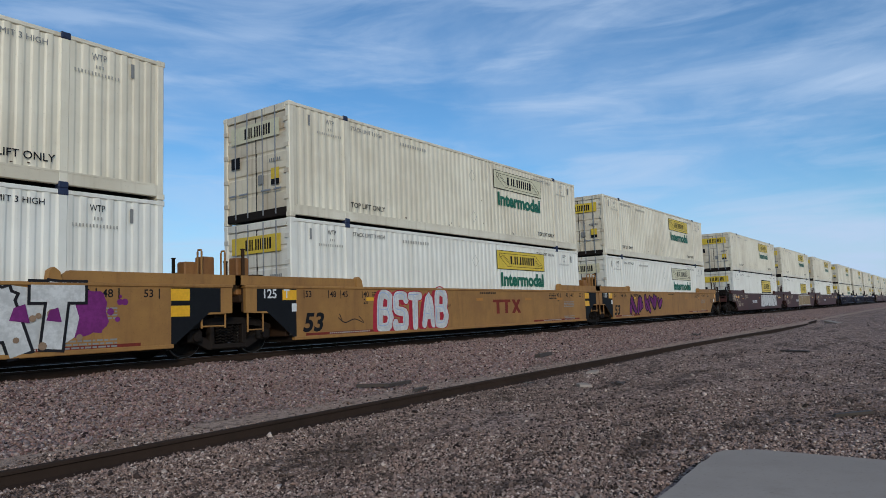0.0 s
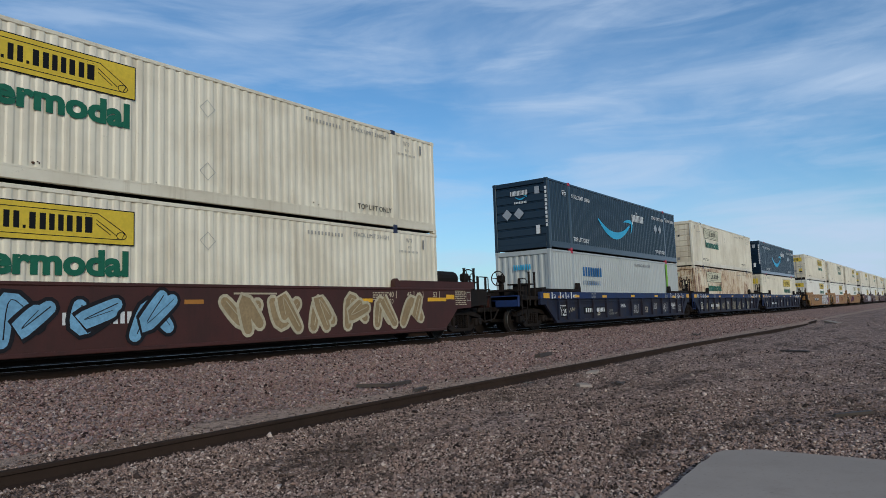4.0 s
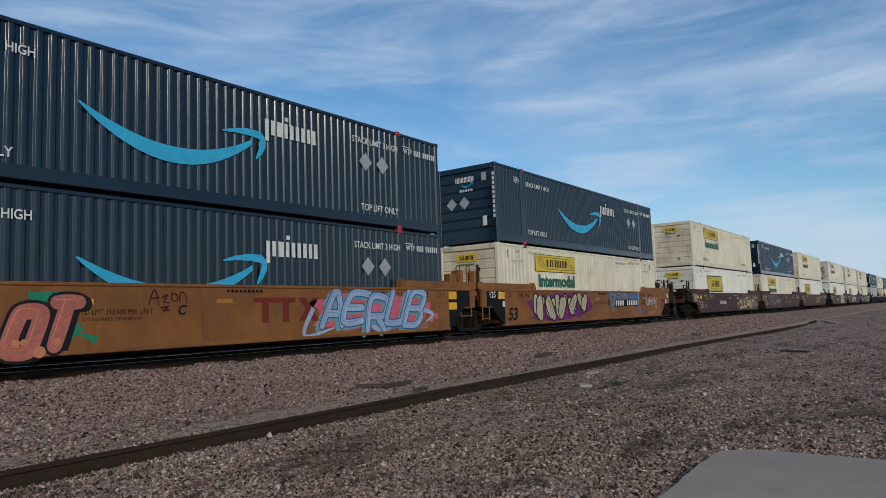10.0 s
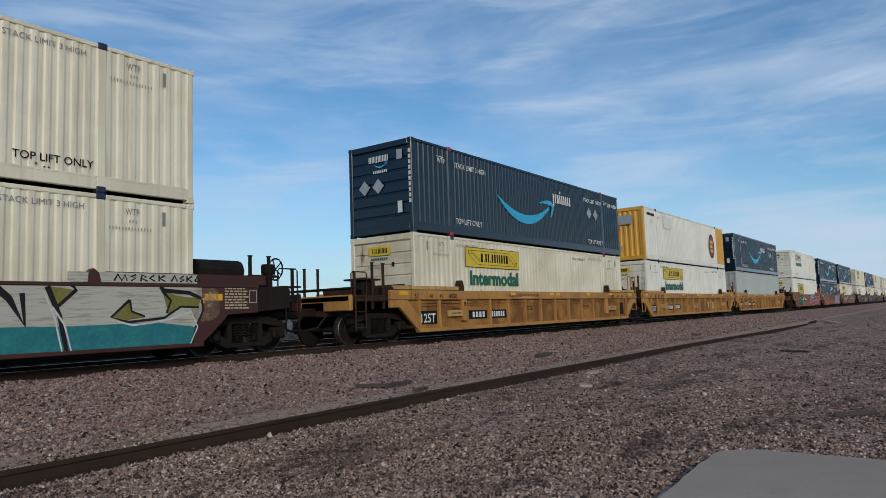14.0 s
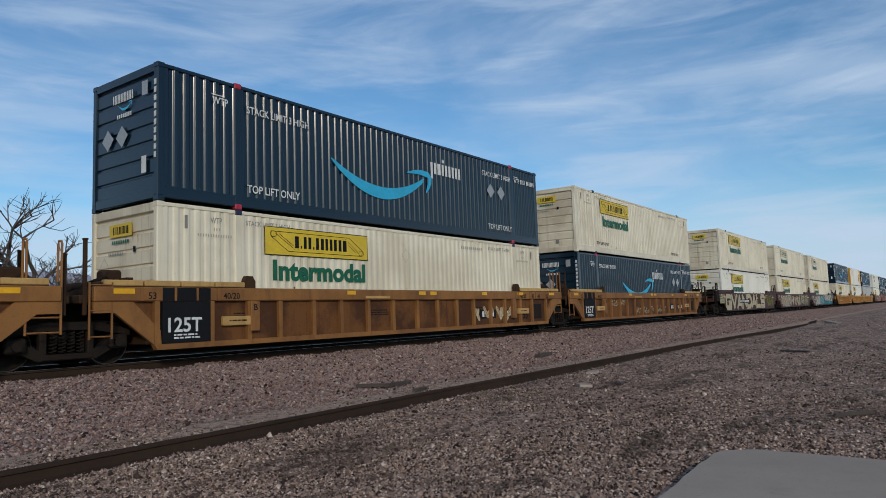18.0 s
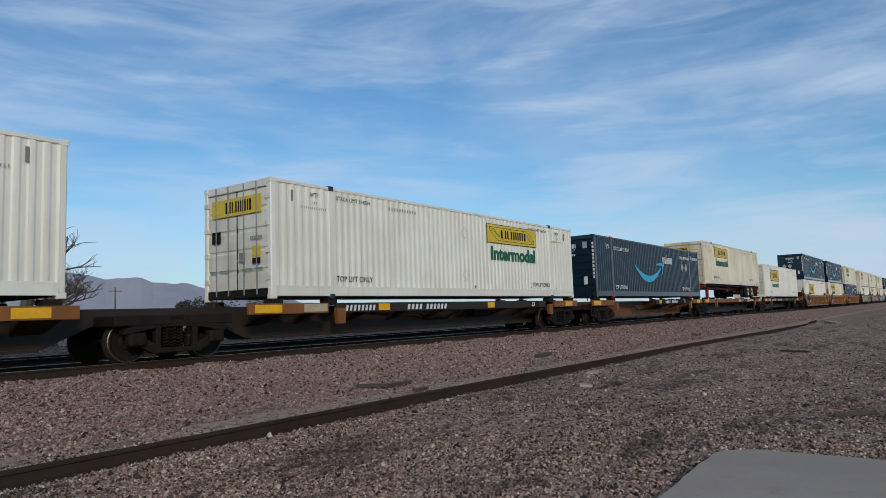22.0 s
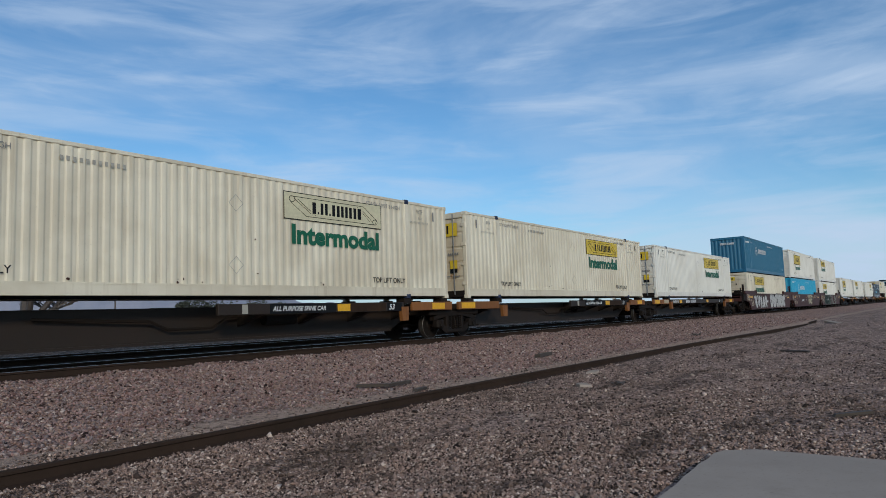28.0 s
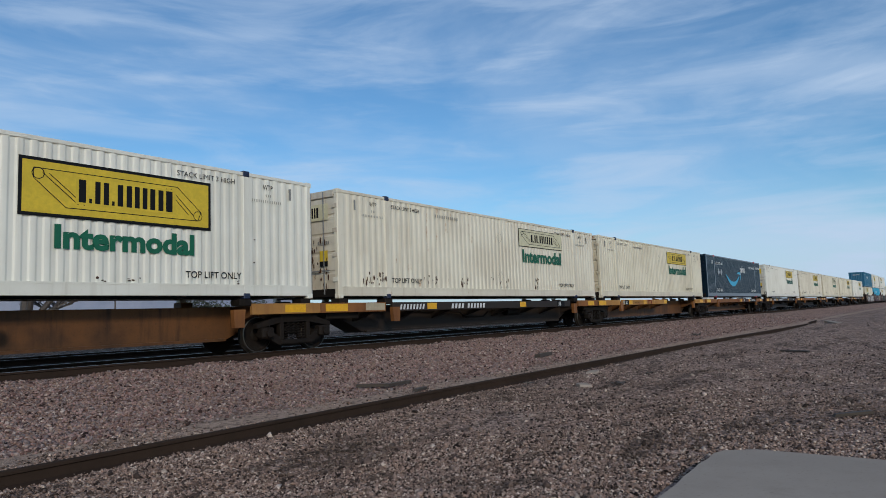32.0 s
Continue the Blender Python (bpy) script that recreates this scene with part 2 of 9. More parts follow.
M["black"] = plain("black_lettering", (0.009, 0.010, 0.012), 0.7, spec=0.15)
M["ltwhite"] = plain("white_lettering", (0.70, 0.71, 0.70), 0.5)
M["ltgrey"] = plain("faded_grey_lettering", (0.24, 0.24, 0.23), 0.6)
M["ltcream"] = plain("cream_lettering", (0.46, 0.39, 0.27), 0.6)
M["green"] = plain("green_lettering", (0.008, 0.125, 0.065), 0.5)
M["logoyellow"] = plain("yellow_sign_vinyl", (0.70, 0.50, 0.035), 0.45)
M["logopale"] = plain("bleached_sign_vinyl", (0.66, 0.62, 0.42), 0.5)
M["cyan"] = plain("sky_blue_vinyl", (0.03, 0.42, 0.68), 0.45)
M["reflect"] = plain("amber_reflective_tape", (0.80, 0.42, 0.012), 0.4)
M["worntape"] = plain("worn_orange_tape", (0.42, 0.18, 0.03), 0.6)
M["bluecast"] = plain("dark_blue_casting", (0.02, 0.03, 0.07), 0.5)
M["pinkcast"] = plain("red_casting", (0.45, 0.03, 0.06), 0.5)
M["silver"] = plain("silver_placard", (0.42, 0.43, 0.44), 0.4, 0.3)
M["red"] = plain("red_paint", (0.25, 0.020, 0.017), 0.5)
M["tyre"] = plain("tyre_rubber", (0.018, 0.018, 0.018), 0.85)
M["rim"] = plain("cream_wheel_disc", (0.62, 0.60, 0.52), 0.5)
M["scab"] = car_paint("dark_rust", (0.060, 0.028, 0.016), (0.10, 0.05, 0.025), 0.5)
M["rail"] = car_paint("rusty_rail_steel", (0.042, 0.027, 0.020), (0.024, 0.017, 0.013), 0.6, 0.85, 0.08)
M["railtop"] = plain("shiny_rail_head", (0.30, 0.31, 0.33), 0.28, 0.9, 0.1)
M["tie"] = car_paint("weathered_timber", (0.075, 0.058, 0.046), (0.040, 0.032, 0.027), 0.7)
M["concrete"] = car_paint("grey_concrete", (0.380, 0.316, 0.260), (0.295, 0.243, 0.200), 0.6, 0.9, 0.08)
M["ground"] = ground_mat()
M["ballast"] = gravel_mat("crushed_granite", [(0.018, 0.013, 0.012), (0.229, 0.135, 0.119), (0.362, 0.258, 0.206), (0.410, 0.255, 0.230), (0.258, 0.209, 0.201), (0.191, 0.128, 0.119), (0.591, 0.472, 0.410)])
M["pebble"] = gravel_mat("grey_brown_gravel", [(0.020, 0.014, 0.012), (0.105, 0.073, 0.060), (0.330, 0.226, 0.182), (0.470, 0.330, 0.264), (0.190, 0.132, 0.108), (0.800, 0.640, 0.530)], drifts=True)
M["bark"] = car_paint("grey_bark", (0.085, 0.070, 0.062), (0.045, 0.038, 0.034), 0.6)
M["leaf"] = plain("dusty_olive_foliage", (0.050, 0.056, 0.038), 0.8)
M["pole"] = car_paint("creosoted_pole_timber", (0.10, 0.075, 0.06), (0.06, 0.05, 0.045), 0.5)
for key, c in (("s_white", (0.62, 0.62, 0.60)), ("s_black", (0.018, 0.017, 0.02)), ("s_maroon", (0.075, 0.009, 0.018)), ("s_brick", (0.19, 0.032, 0.022)), ("s_char", (0.020, 0.018, 0.015)), ("s_purple", (0.19, 0.03, 0.17)), ("s_teal", (0.03, 0.20, 0.23)),
               ("s_pink", (0.60, 0.14, 0.19)), ("s_green", (0.02, 0.25, 0.15)), ("s_cream", (0.52, 0.46, 0.32)), ("s_sky", (0.20, 0.42, 0.60)), ("s_olive", (0.20, 0.19, 0.05)), ("s_tan", (0.33, 0.24, 0.13)), ("s_blue", (0.02, 0.14, 0.34)), ("s_forest", (0.012, 0.028, 0.022)), ("s_mint", (0.36, 0.46, 0.38)), ("s_rose", (0.50, 0.16, 0.13)), ("s_silver", (0.42, 0.43, 0.42)), ("s_lime", (0.22, 0.48, 0.06)), ("s_spot", (0.30, 0.20, 0.13)), ("s_lilac", (0.36, 0.46, 0.66)), ("s_sand", (0.52, 0.41, 0.28)), ("s_grey", (0.20, 0.18, 0.16)), ("s_peach", (0.62, 0.25, 0.13)), ("s_red", (0.42, 0.03, 0.05)), ("s_aqua", (0.16, 0.36, 0.40)), ("s_blue2", (0.06, 0.20, 0.46))):
    M[key] = plain("spray_paint_" + key[2:], c, 0.7, spec=0.15, wear=0.4)


def rolled_mat(name, c, dark, amount=0.8):
    """Paint rolled or sprayed on thin: long strokes let the dark steel show."""
    m = Mat(name, 0.6, 0.0, 0.3)
    f = m.noise(3.0, m.shifted((0.7, 0.7, 9.0)), 6, 0.7)
    m.color(m.mix(m.span(f, 0.46, 0.70, 0.0, amount), c, dark))
    return m.m


def mist_mat(name, c, most=0.75):
    """Overspray: a thin dust of paint, patchy, through which the steel shows."""
    m = Mat(name, 0.7, 0.0, 0.2)
    m.color(c)
    f = m.math("MULTIPLY", m.noise(2.6, None, 5), m.noise(40.0, None, 2))
    m.k(m.span(f, 0.14, 0.34, 0.0, most), m.b.inputs["Alpha"])
    return m.m


M["s_rolled"] = rolled_mat("spray_paint_rolled_silver", (0.46, 0.46, 0.44), (0.12, 0.11, 0.10))
M["s_chalk"] = rolled_mat("spray_paint_chalky_white", (0.43, 0.42, 0.365), (0.20, 0.17, 0.135))
M["s_mist"] = mist_mat("spray_mist_cream", (0.36, 0.26, 0.17), 0.6)


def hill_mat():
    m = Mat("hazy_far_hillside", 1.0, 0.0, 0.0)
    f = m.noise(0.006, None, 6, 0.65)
    # distance haze is mixed straight into the hillside colour
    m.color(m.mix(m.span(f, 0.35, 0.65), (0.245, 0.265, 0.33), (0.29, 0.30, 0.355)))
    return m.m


M["hill"] = hill_mat()


# ---- mesh tools ----
class Mesh:
    """Collects boxes, prisms, tubes and sheets into one mesh."""

    def __init__(self):
        self.v, self.f, self.smooth = [], [], False

    def add(self, vs, fs):
        n = len(self.v)
        self.v += [tuple(p) for p in vs]
        self.f += [tuple(n + i for i in f) for f in fs]
        return self

    def box(self, x0, x1, y0, y1, z0, z1, c=0.0):
        if c <= 0:
            vs = [(x, y, z) for z in (z0, z1) for y in (y0, y1) for x in (x0, x1)]
            return self.add(vs, [(0, 2, 3, 1), (4, 5, 7, 6), (0, 1, 5, 4), (2, 6, 7, 3), (0, 4, 6, 2), (1, 3, 7, 5)])
        vs = []
        X, Y, Z = (x0, x1), (y0, y1), (z0, z1)
        s = (1, -1)
        for k in range(2):
            for j in range(2):
                for i in range(2):
                    vs += [(X[i], Y[j] + s[j] * c, Z[k] + s[k] * c), (X[i] + s[i] * c, Y[j], Z[k] + s[k] * c), (X[i] + s[i] * c, Y[j] + s[j] * c, Z[k])]

        def q(i, j, k, a):
            return ((k * 2 + j) * 2 + i) * 3 + a
        fs = []
        for i in (0, 1):
            r = [q(i, 0, 0, 0), q(i, 1, 0, 0), q(i, 1, 1, 0), q(i, 0, 1, 0)]
            fs.append(tuple(r if i else r[::-1]))
            r = [q(0, i, 0, 1), q(1, i, 0, 1), q(1, i, 1, 1), q(0, i, 1, 1)]
            fs.append(tuple(r if not i else r[::-1]))
            r = [q(0, 0, i, 2), q(1, 0, i, 2), q(1, 1, i, 2), q(0, 1, i, 2)]
            fs.append(tuple(r if i else r[::-1]))
        for a in (0, 1):
            for b in (0, 1):
                fs += [(q(0, a, b, 1), q(0, a, b, 2), q(1, a, b, 2), q(1, a, b, 1)), (q(a, 0, b, 0), q(a, 0, b, 2), q(a, 1, b, 2), q(a, 1, b, 0)), (q(a, b, 0, 0), q(a, b, 0, 1), q(a, b, 1, 1), q(a, b, 1, 0))]
                for d in (0, 1):
                    fs.append((q(a, b, d, 0), q(a, b, d, 1), q(a, b, d, 2)))
        return self.add(vs, fs)

    def prism(self, poly, y0, y1):
        """An outline in x and z, thick from y0 to y1."""
        n = len(poly)
        vs = [(x, y0, z) for x, z in poly] + [(x, y1, z) for x, z in poly]
        fs = [tuple(range(n)), tuple(range(2 * n - 1, n - 1, -1))] + [(i, n + i, n + (i + 1) % n, (i + 1) % n) for i in range(n)]
        return self.add(vs, fs)

    def tube(self, pts, r, n=6, r2=None):
        pts = [Vector(p) for p in pts]
        base = len(self.v)
        for i, p in enumerate(pts):
            d = (pts[min(i + 1, len(pts) - 1)] - pts[max(i - 1, 0)]).normalized()
            a = d.orthogonal().normalized()
            b = d.cross(a)
            rr = r if r2 is None else r + (r2 - r) * i / (len(pts) - 1)
            for k in range(n):
                w = 2 * math.pi * k / n
                self.v.append(tuple(p + (a * math.cos(w) + b * math.sin(w)) * rr))
        for i in range(len(pts) - 1):
            for k in range(n):
                self.f.append((base + i * n + k, base + i * n + (k + 1) % n, base + (i + 1) * n + (k + 1) % n, base + (i + 1) * n + k))
        self.f.append(tuple(base + k for k in range(n))[::-1])
        self.f.append(tuple(base + (len(pts) - 1) * n + k for k in range(n)))
        return self

    def lathe(self, prof, cx, cz, n=24, side=1, caps=True):
        """A profile of (y, radius) turned round an axle along y."""
        base = len(self.v)
        for y, r in prof:
            for k in range(n):
                w = 2 * math.pi * k / n
                self.v.append((cx + r * math.cos(w), y, cz + r * math.sin(w)))
        for i in range(len(prof) - 1):
            for k in range(n):
                f = (base + i * n + k, base + i * n + (k + 1) % n, base + (i + 1) * n + (k + 1) % n, base + (i + 1) * n + k)
                self.f.append(f if side > 0 else f[::-1])
        if caps:
            self.f.append(tuple(base + k for k in range(n)))
            self.f.append(tuple(base + (len(prof) - 1) * n + k for k in range(n))[::-1])
        return self

    def flat(self, poly, y):
        """A thin painted shape, in x and z, facing the camera's side."""
        return self.add([(x, y, z) for x, z in poly], [tuple(range(len(poly)))])

    def data(self, name, mat):
        me = bpy.data.meshes.new(name)
        me.from_pydata(self.v, [], self.f)
        if self.smooth:
            me.polygons.foreach_set("use_smooth", [True] * len(me.polygons))
        me.update()
        if mat is not None:
            me.materials.append(mat)
        return me


def part(name, mesh, mat, parent, label=""):
    """One mesh object under a thing or a part. mesh: a Mesh, or mesh data to share."""
    ob = new(name, mesh.data(name, mat) if isinstance(mesh, Mesh) else mesh)
    ob.parent = parent
    if label:
        ob["label"] = label
    return ob


def thing(name, label, category, group="", kind=""):
    return tagged(new(name), label, category, group, kind)


def B(*a, c=0.0):
    return Mesh().box(*a, c=c)


_glyphs = {}


def lettering(text, h, spread=0.0, bold=0.0):
    """Flat letters of the built-in font, capitals h high: points (x, z) from the left foot, and faces."""
    key = (text, spread, bold)
    if key not in _glyphs:
        cu = bpy.data.curves.new("lettering", "FONT")
        cu.body, cu.size, cu.space_character, cu.offset, cu.resolution_u = text, 1.0, 1.0 + spread, bold, 3
        ob = bpy.data.objects.new("lettering", cu)
        me = ob.to_mesh()
        vs = [tuple(v.co) for v in me.vertices]
        fs = [tuple(p.vertices) for p in me.polygons]
        ob.to_mesh_clear()
        bpy.data.objects.remove(ob)
        x0 = min((v[0] for v in vs), default=0)
        _glyphs[key] = ([(v[0] - x0, v[1]) for v in vs], fs)
    vs, fs = _glyphs[key]
    s = h / 0.70
    return [(x * s, z * s) for x, z in vs], fs


def write(text, u, z, h, mat, parent, y, name="lettering", squeeze=1.0, bold=0.0, spread=0.0, end=False, mid=False, slant=0.0):
    """Letters on a side (facing -y) or, with end, on an end (facing -x, u then runs towards -y)."""
    vs, fs = lettering(text, h, spread, bold)
    if mid and vs:
        u -= max(v[0] for v in vs) * squeeze / 2
    if slant:
        vs = [(a + b * slant, b) for a, b in vs]
    if end:
        m = Mesh().add([(y, -(u + a * squeeze), z + b) for a, b in vs], fs)
    else:
        m = Mesh().add([(u + a * squeeze, y, z + b) for a, b in vs], fs)
    return tagged(part(name, m, M[mat], parent), kind="stuff")


def bars(u, z, w, h, n, mat, parent, y, name="marking", end=False, fill=0.66, slant=0.0):
    """A row of plain bars in place of a line of writing."""
    m = Mesh()
    for i in range(n):
        a, b = u + w * i / n, u + w * (i + fill) / n
        if end:
            m.add([(y, -a, z), (y, -b, z), (y, -b, z + h), (y, -a, z + h)], [(0, 1, 2, 3)])
        else:
            m.flat([(a, z), (b, z), (b + slant * h, z + h), (a + slant * h, z + h)], y)
    return tagged(part(name, m, M[mat], parent), kind="stuff")


def panel(u0, u1, z0, z1, mat, parent, y, name="sign", end=False):
    if end:
        m = Mesh().add([(y, -u0, z0), (y, -u1, z0), (y, -u1, z1), (y, -u0, z1)], [(0, 1, 2, 3)])
    else:
        m = Mesh().flat([(u0, z0), (u1, z0), (u1, z1), (u0, z1)], y)
    return part(name, m, M[mat], parent)


def strokes(u, z, w, h, widths, mat, parent, y, name="emblem_marks", end=False):
    """Upright strokes of uneven height: a brand's lettering as plain shapes. A width under 0.3 makes a dot."""
    m = Mesh()
    tot = sum(widths) + 0.22 * (len(widths) - 1)
    a = u
    for wd in widths:
        ww = w * wd / tot
        n = 1 if wd < 0.6 else (3 if wd > 1.3 else 2)
        st = ww / (n + (n - 1) * 0.62)
        hh = h * 0.2 if wd < 0.3 else h
        for i in range(n):
            x0 = a + i * st * 1.62
            q = [(x0, z), (x0 + st, z), (x0 + st, z + hh), (x0, z + hh)]
            m.add([(y, -p[0], p[1]) for p in q] if end else [(p[0], y, p[1]) for p in q], [(0, 1, 2, 3)])
        a += ww + w * 0.22 / tot
    return tagged(part(name, m, M[mat], parent), kind="stuff")


def merge_parts(root):
    """Joins the parts of a thing that stays far away, one mesh a material."""
    groups = {}
    for ob in list(root.children_recursive):
        if ob.type == "MESH":
            groups.setdefault(ob.data.materials[0].name, []).append(ob)
    made = []
    for name, obs in groups.items():
        m = Mesh()
        for ob in obs:
            mt = Matrix.Identity(4)
            o = ob
            while o is not root:
                mt = Matrix.LocRotScale(o.location, o.rotation_euler, o.scale) @ mt
                o = o.parent
            m.add([mt @ v.co for v in ob.data.vertices], [tuple(p.vertices) for p in ob.data.polygons])
        made.append((m, bpy.data.materials[name], obs[0].name.split(".")[0]))
    for ob in list(root.children_recursive):
        bpy.data.objects.remove(ob)
    for m, mat, nm in made:
        tagged(part(nm, m, mat, root), kind="stuff")


# ---- containers ----
CL, CW, CH = 16.154, 2.591, 2.896
HALF = CW / 2
POST = 1.98  # the lifting posts stand forty feet apart


def corrugated(u0, u1, z0, z1, y, depth, pitch, side):
    """A sheet with upright trapezoid ribs, its outer faces at y."""
    n = max(1, round((u1 - u0) / pitch))
    p = (u1 - u0) / n
    prof = []
    for i in range(n):
        a = u0 + i * p
        # folded sheet: each bend is rounded, so that it catches the light
        for f, g in ((0.0, 0.0), (0.35, 0.0), (0.375, 0.03), (0.405, 0.14), (0.505, 0.86), (0.535, 0.97), (0.56, 1.0), (0.82, 1.0), (0.845, 0.97), (0.87, 0.86), (0.98, 0.14)):
            prof.append((a + p * f, depth * g))
    prof.append((u1, 0))
    vs = [(x, y - side * d, z) for z in (z0, z1) for x, d in prof]
    k = len(prof)
    fs = [(i, i + 1, k + i + 1, k + i) for i in range(k - 1)]
    m = Mesh().add(vs, fs if side < 0 else [f[::-1] for f in fs])
    m.smooth = True
    return m


def ribbed_end(x, y0, y1, z0, z1, depth, n, out):
    """A sheet across the end with level ribs."""
    p = (z1 - z0) / n
    prof = []
    for i in range(n):
        a = z0 + i * p
        prof += [(a, 0), (a + p * 0.78, 0), (a + p * 0.86, depth), (a + p * 0.94, depth)]
    prof.append((z1, 0))
    vs = [(x - out * d, y, z) for y in (y0, y1) for z, d in prof]
    k = len(prof)
    fs = [(i, i + 1, k + i + 1, k + i) for i in range(k - 1)]
    return Mesh().add(vs, fs if out > 0 else [f[::-1] for f in fs])


SHELLS = {}


def shell(root, body, cast, ends, endmat=None, style="box"):
    """The frame, walls, roof, floor and castings of a container, one part each; ends: what stands at u = 0 and at u = CL."""
    key = (body, cast, ends, endmat)
    mk = SHELLS.setdefault(key, {})

    def put(name, build, mat, label=""):
        k = (name, len([1 for o in root.children if o.name.split(".")[0] == name]))
        if k not in mk:
            mk[k] = build().data(name, M[mat])
        return part(name, mk[k], None, root, label)
    z0, z1 = 0.30, CH - 0.10
    deep = 0.020 if body in ("cream", "white", "spotted", "rusty") else 0.036
    for s in (-1, 1):
        y = s * HALF
        spans = ((0.14, POST - 0.08), (POST + 0.08, CL - POST - 0.08), (CL - POST + 0.08, CL - 0.14))
        if s > 0:
            put("side_wall", lambda: corrugated(0.14, CL - 0.14, z0, z1, y - 0.012, deep, 0.235, s), body)
        else:
            for k, sp in enumerate(spans):
                put("side_wall", lambda: corrugated(*sp, z0, z1, y + 0.012, deep, 0.235, s), endmat if endmat and k == 2 else body)
        lo, hi = sorted((y, y - s * 0.09))
        put("top_rail", lambda: B(0.12, CL - 0.12, lo, hi, z1, CH - 0.015, c=0.012), body)
        lo2, hi2 = sorted((y, y - s * 0.10))
        put("bottom_rail", lambda: B(0.12, CL - 0.12, lo2, hi2, 0.06, z0, c=0.012).box(0.2, CL - 0.2, *sorted((y + s * 0.006, y - s * 0.02)), z0 - 0.025, z0 + 0.012), body)
        far = Mesh()
        for u in (POST, CL - POST):
            if s > 0:
                far.box(u - 0.08, u + 0.08, y - 0.09, y + 0.004, z0 - 0.24, z1 + 0.02, c=0.01)
            else:
                put("lifting_post", lambda: B(u - 0.08, u + 0.08, *sorted((y + s * 0.004, y - s * 0.09)), z0 - 0.24, z1 + 0.02, c=0.01), body)
            for za, zb in ((CH - 0.118, CH + 0.012), (-0.002, 0.118)):
                if s > 0:
                    far.box(u - 0.09, u + 0.09, y - 0.14, y + 0.02, za, zb, c=0.015)
                else:
                    put("lifting_casting", lambda: B(u - 0.09, u + 0.09, *sorted((y + s * 0.02, y - s * 0.14)), za, zb, c=0.015).box(u - 0.035, u + 0.035, *sorted((y + s * 0.024, y)), za + 0.035, zb - 0.035), cast)
        if s > 0:
            for a, b in ((0.0, 0.15), (CL - 0.15, CL)):
                far.box(a, b, y - 0.15, y, 0.10, CH - 0.10, c=0.02)
                for za, zb in ((CH - 0.118, CH), (0.0, 0.118)):
                    far.box(a - 0.004, b + 0.004, y - 0.16, y + 0.004, za, zb, c=0.012)
            tagged(put("far_side_frame", lambda: far, body), kind="stuff")
            continue
        for u in (0.0, CL):
            a, b = (0.0, 0.15) if u == 0 else (CL - 0.15, CL)
            em = endmat if endmat else body
            put("corner_post", lambda: B(a, b, *sorted((y, y - s * 0.15)), 0.10, CH - 0.10, c=0.02), em)
            for za, zb in ((CH - 0.118, CH), (0.0, 0.118)):
                put("corner_casting", lambda: B(a - 0.004, b + 0.02, *sorted((y + s * 0.004, y - s * 0.16)), za, zb, c=0.012), em)
    put("roof", lambda: B(0.1, CL - 0.1, -HALF + 0.05, HALF - 0.05, CH - 0.05, CH - 0.02), body)
    put("floor", lambda: B(0.1, CL - 0.1, -HALF + 0.05, HALF - 0.05, 0.10, 0.18), "soot")
    for i, kind in enumerate(ends):
        out = -1 if i == 0 else 1
        x = 0.0 if i == 0 else CL
        em = endmat or (body + "_end" if body + "_end" in M else body)
        a, b = sorted((x, x - out * 0.10))
        put("end_header", lambda: B(a, b, -HALF + 0.15, HALF - 0.15, CH - 0.20, CH - 0.012, c=0.012), em)
        put("end_sill", lambda: B(a, b, -HALF + 0.15, HALF - 0.15, 0.05, 0.26, c=0.012), "soot" if kind == "door" else em)
        xf = x - out * 0.035
        if kind == "slat":
            put("end_wall", lambda: ribbed_end(xf, -HALF + 0.15, HALF - 0.15, 0.26, CH - 0.20, 0.035, 7, out), em)
        elif kind == "corr":
            def cwall():
                m = corrugated(-HALF + 0.15, HALF - 0.15, 0.26, CH - 0.20, 0.0, 0.04, 0.28, -1)
                m.v = [(xf - out * yy, xx, zz) for xx, yy, zz in m.v]
                return m
            put("end_wall", cwall, em)
        else:
            for d in (-1, 1):
                ya, yb = sorted((d * 0.012, d * (HALF - 0.15)))
                door = put("door", lambda: ribbed_end(xf, ya, yb, 0.26, CH - 0.14, 0.022, 5, out), em)
                if i == 1:
                    continue
                for yy in (d * 0.30, d * 0.78):
                    put("lock_rod", lambda: Mesh().tube([(xf + out * 0.045, yy, 0.12), (xf + out * 0.045, yy, CH - 0.04)], 0.019), "rod", "galvanised lock rod")
                put("door_handle", lambda: B(*sorted((xf + out * 0.05, xf + out * 0.075)), *sorted((d * 0.26, d * 0.62)), 0.72, 0.76).box(*sorted((xf + out * 0.05, xf + out * 0.075)), *sorted((d * 0.74, d * 1.0)), 0.72, 0.76), "rod")
                for zh in (0.5, 1.15, 1.8, 2.45):
                    put("hinge", lambda: B(*sorted((xf, xf + out * 0.05)), *sorted((d * (HALF - 0.20), d * (HALF - 0.02))), zh - 0.06, zh + 0.06, c=0.008), em)
            if i == 0:
                put("door_seal", lambda: B(*sorted((xf - out * 0.01, xf + out * 0.012)), -0.012, 0.012, 0.26, CH - 0.14).box(*sorted((xf, xf + out * 0.03)), -HALF + 0.15, HALF - 0.15, CH - 0.165, CH - 0.135), "seal")


YS = -HALF - 0.0005  # the face of the ribs on the near side


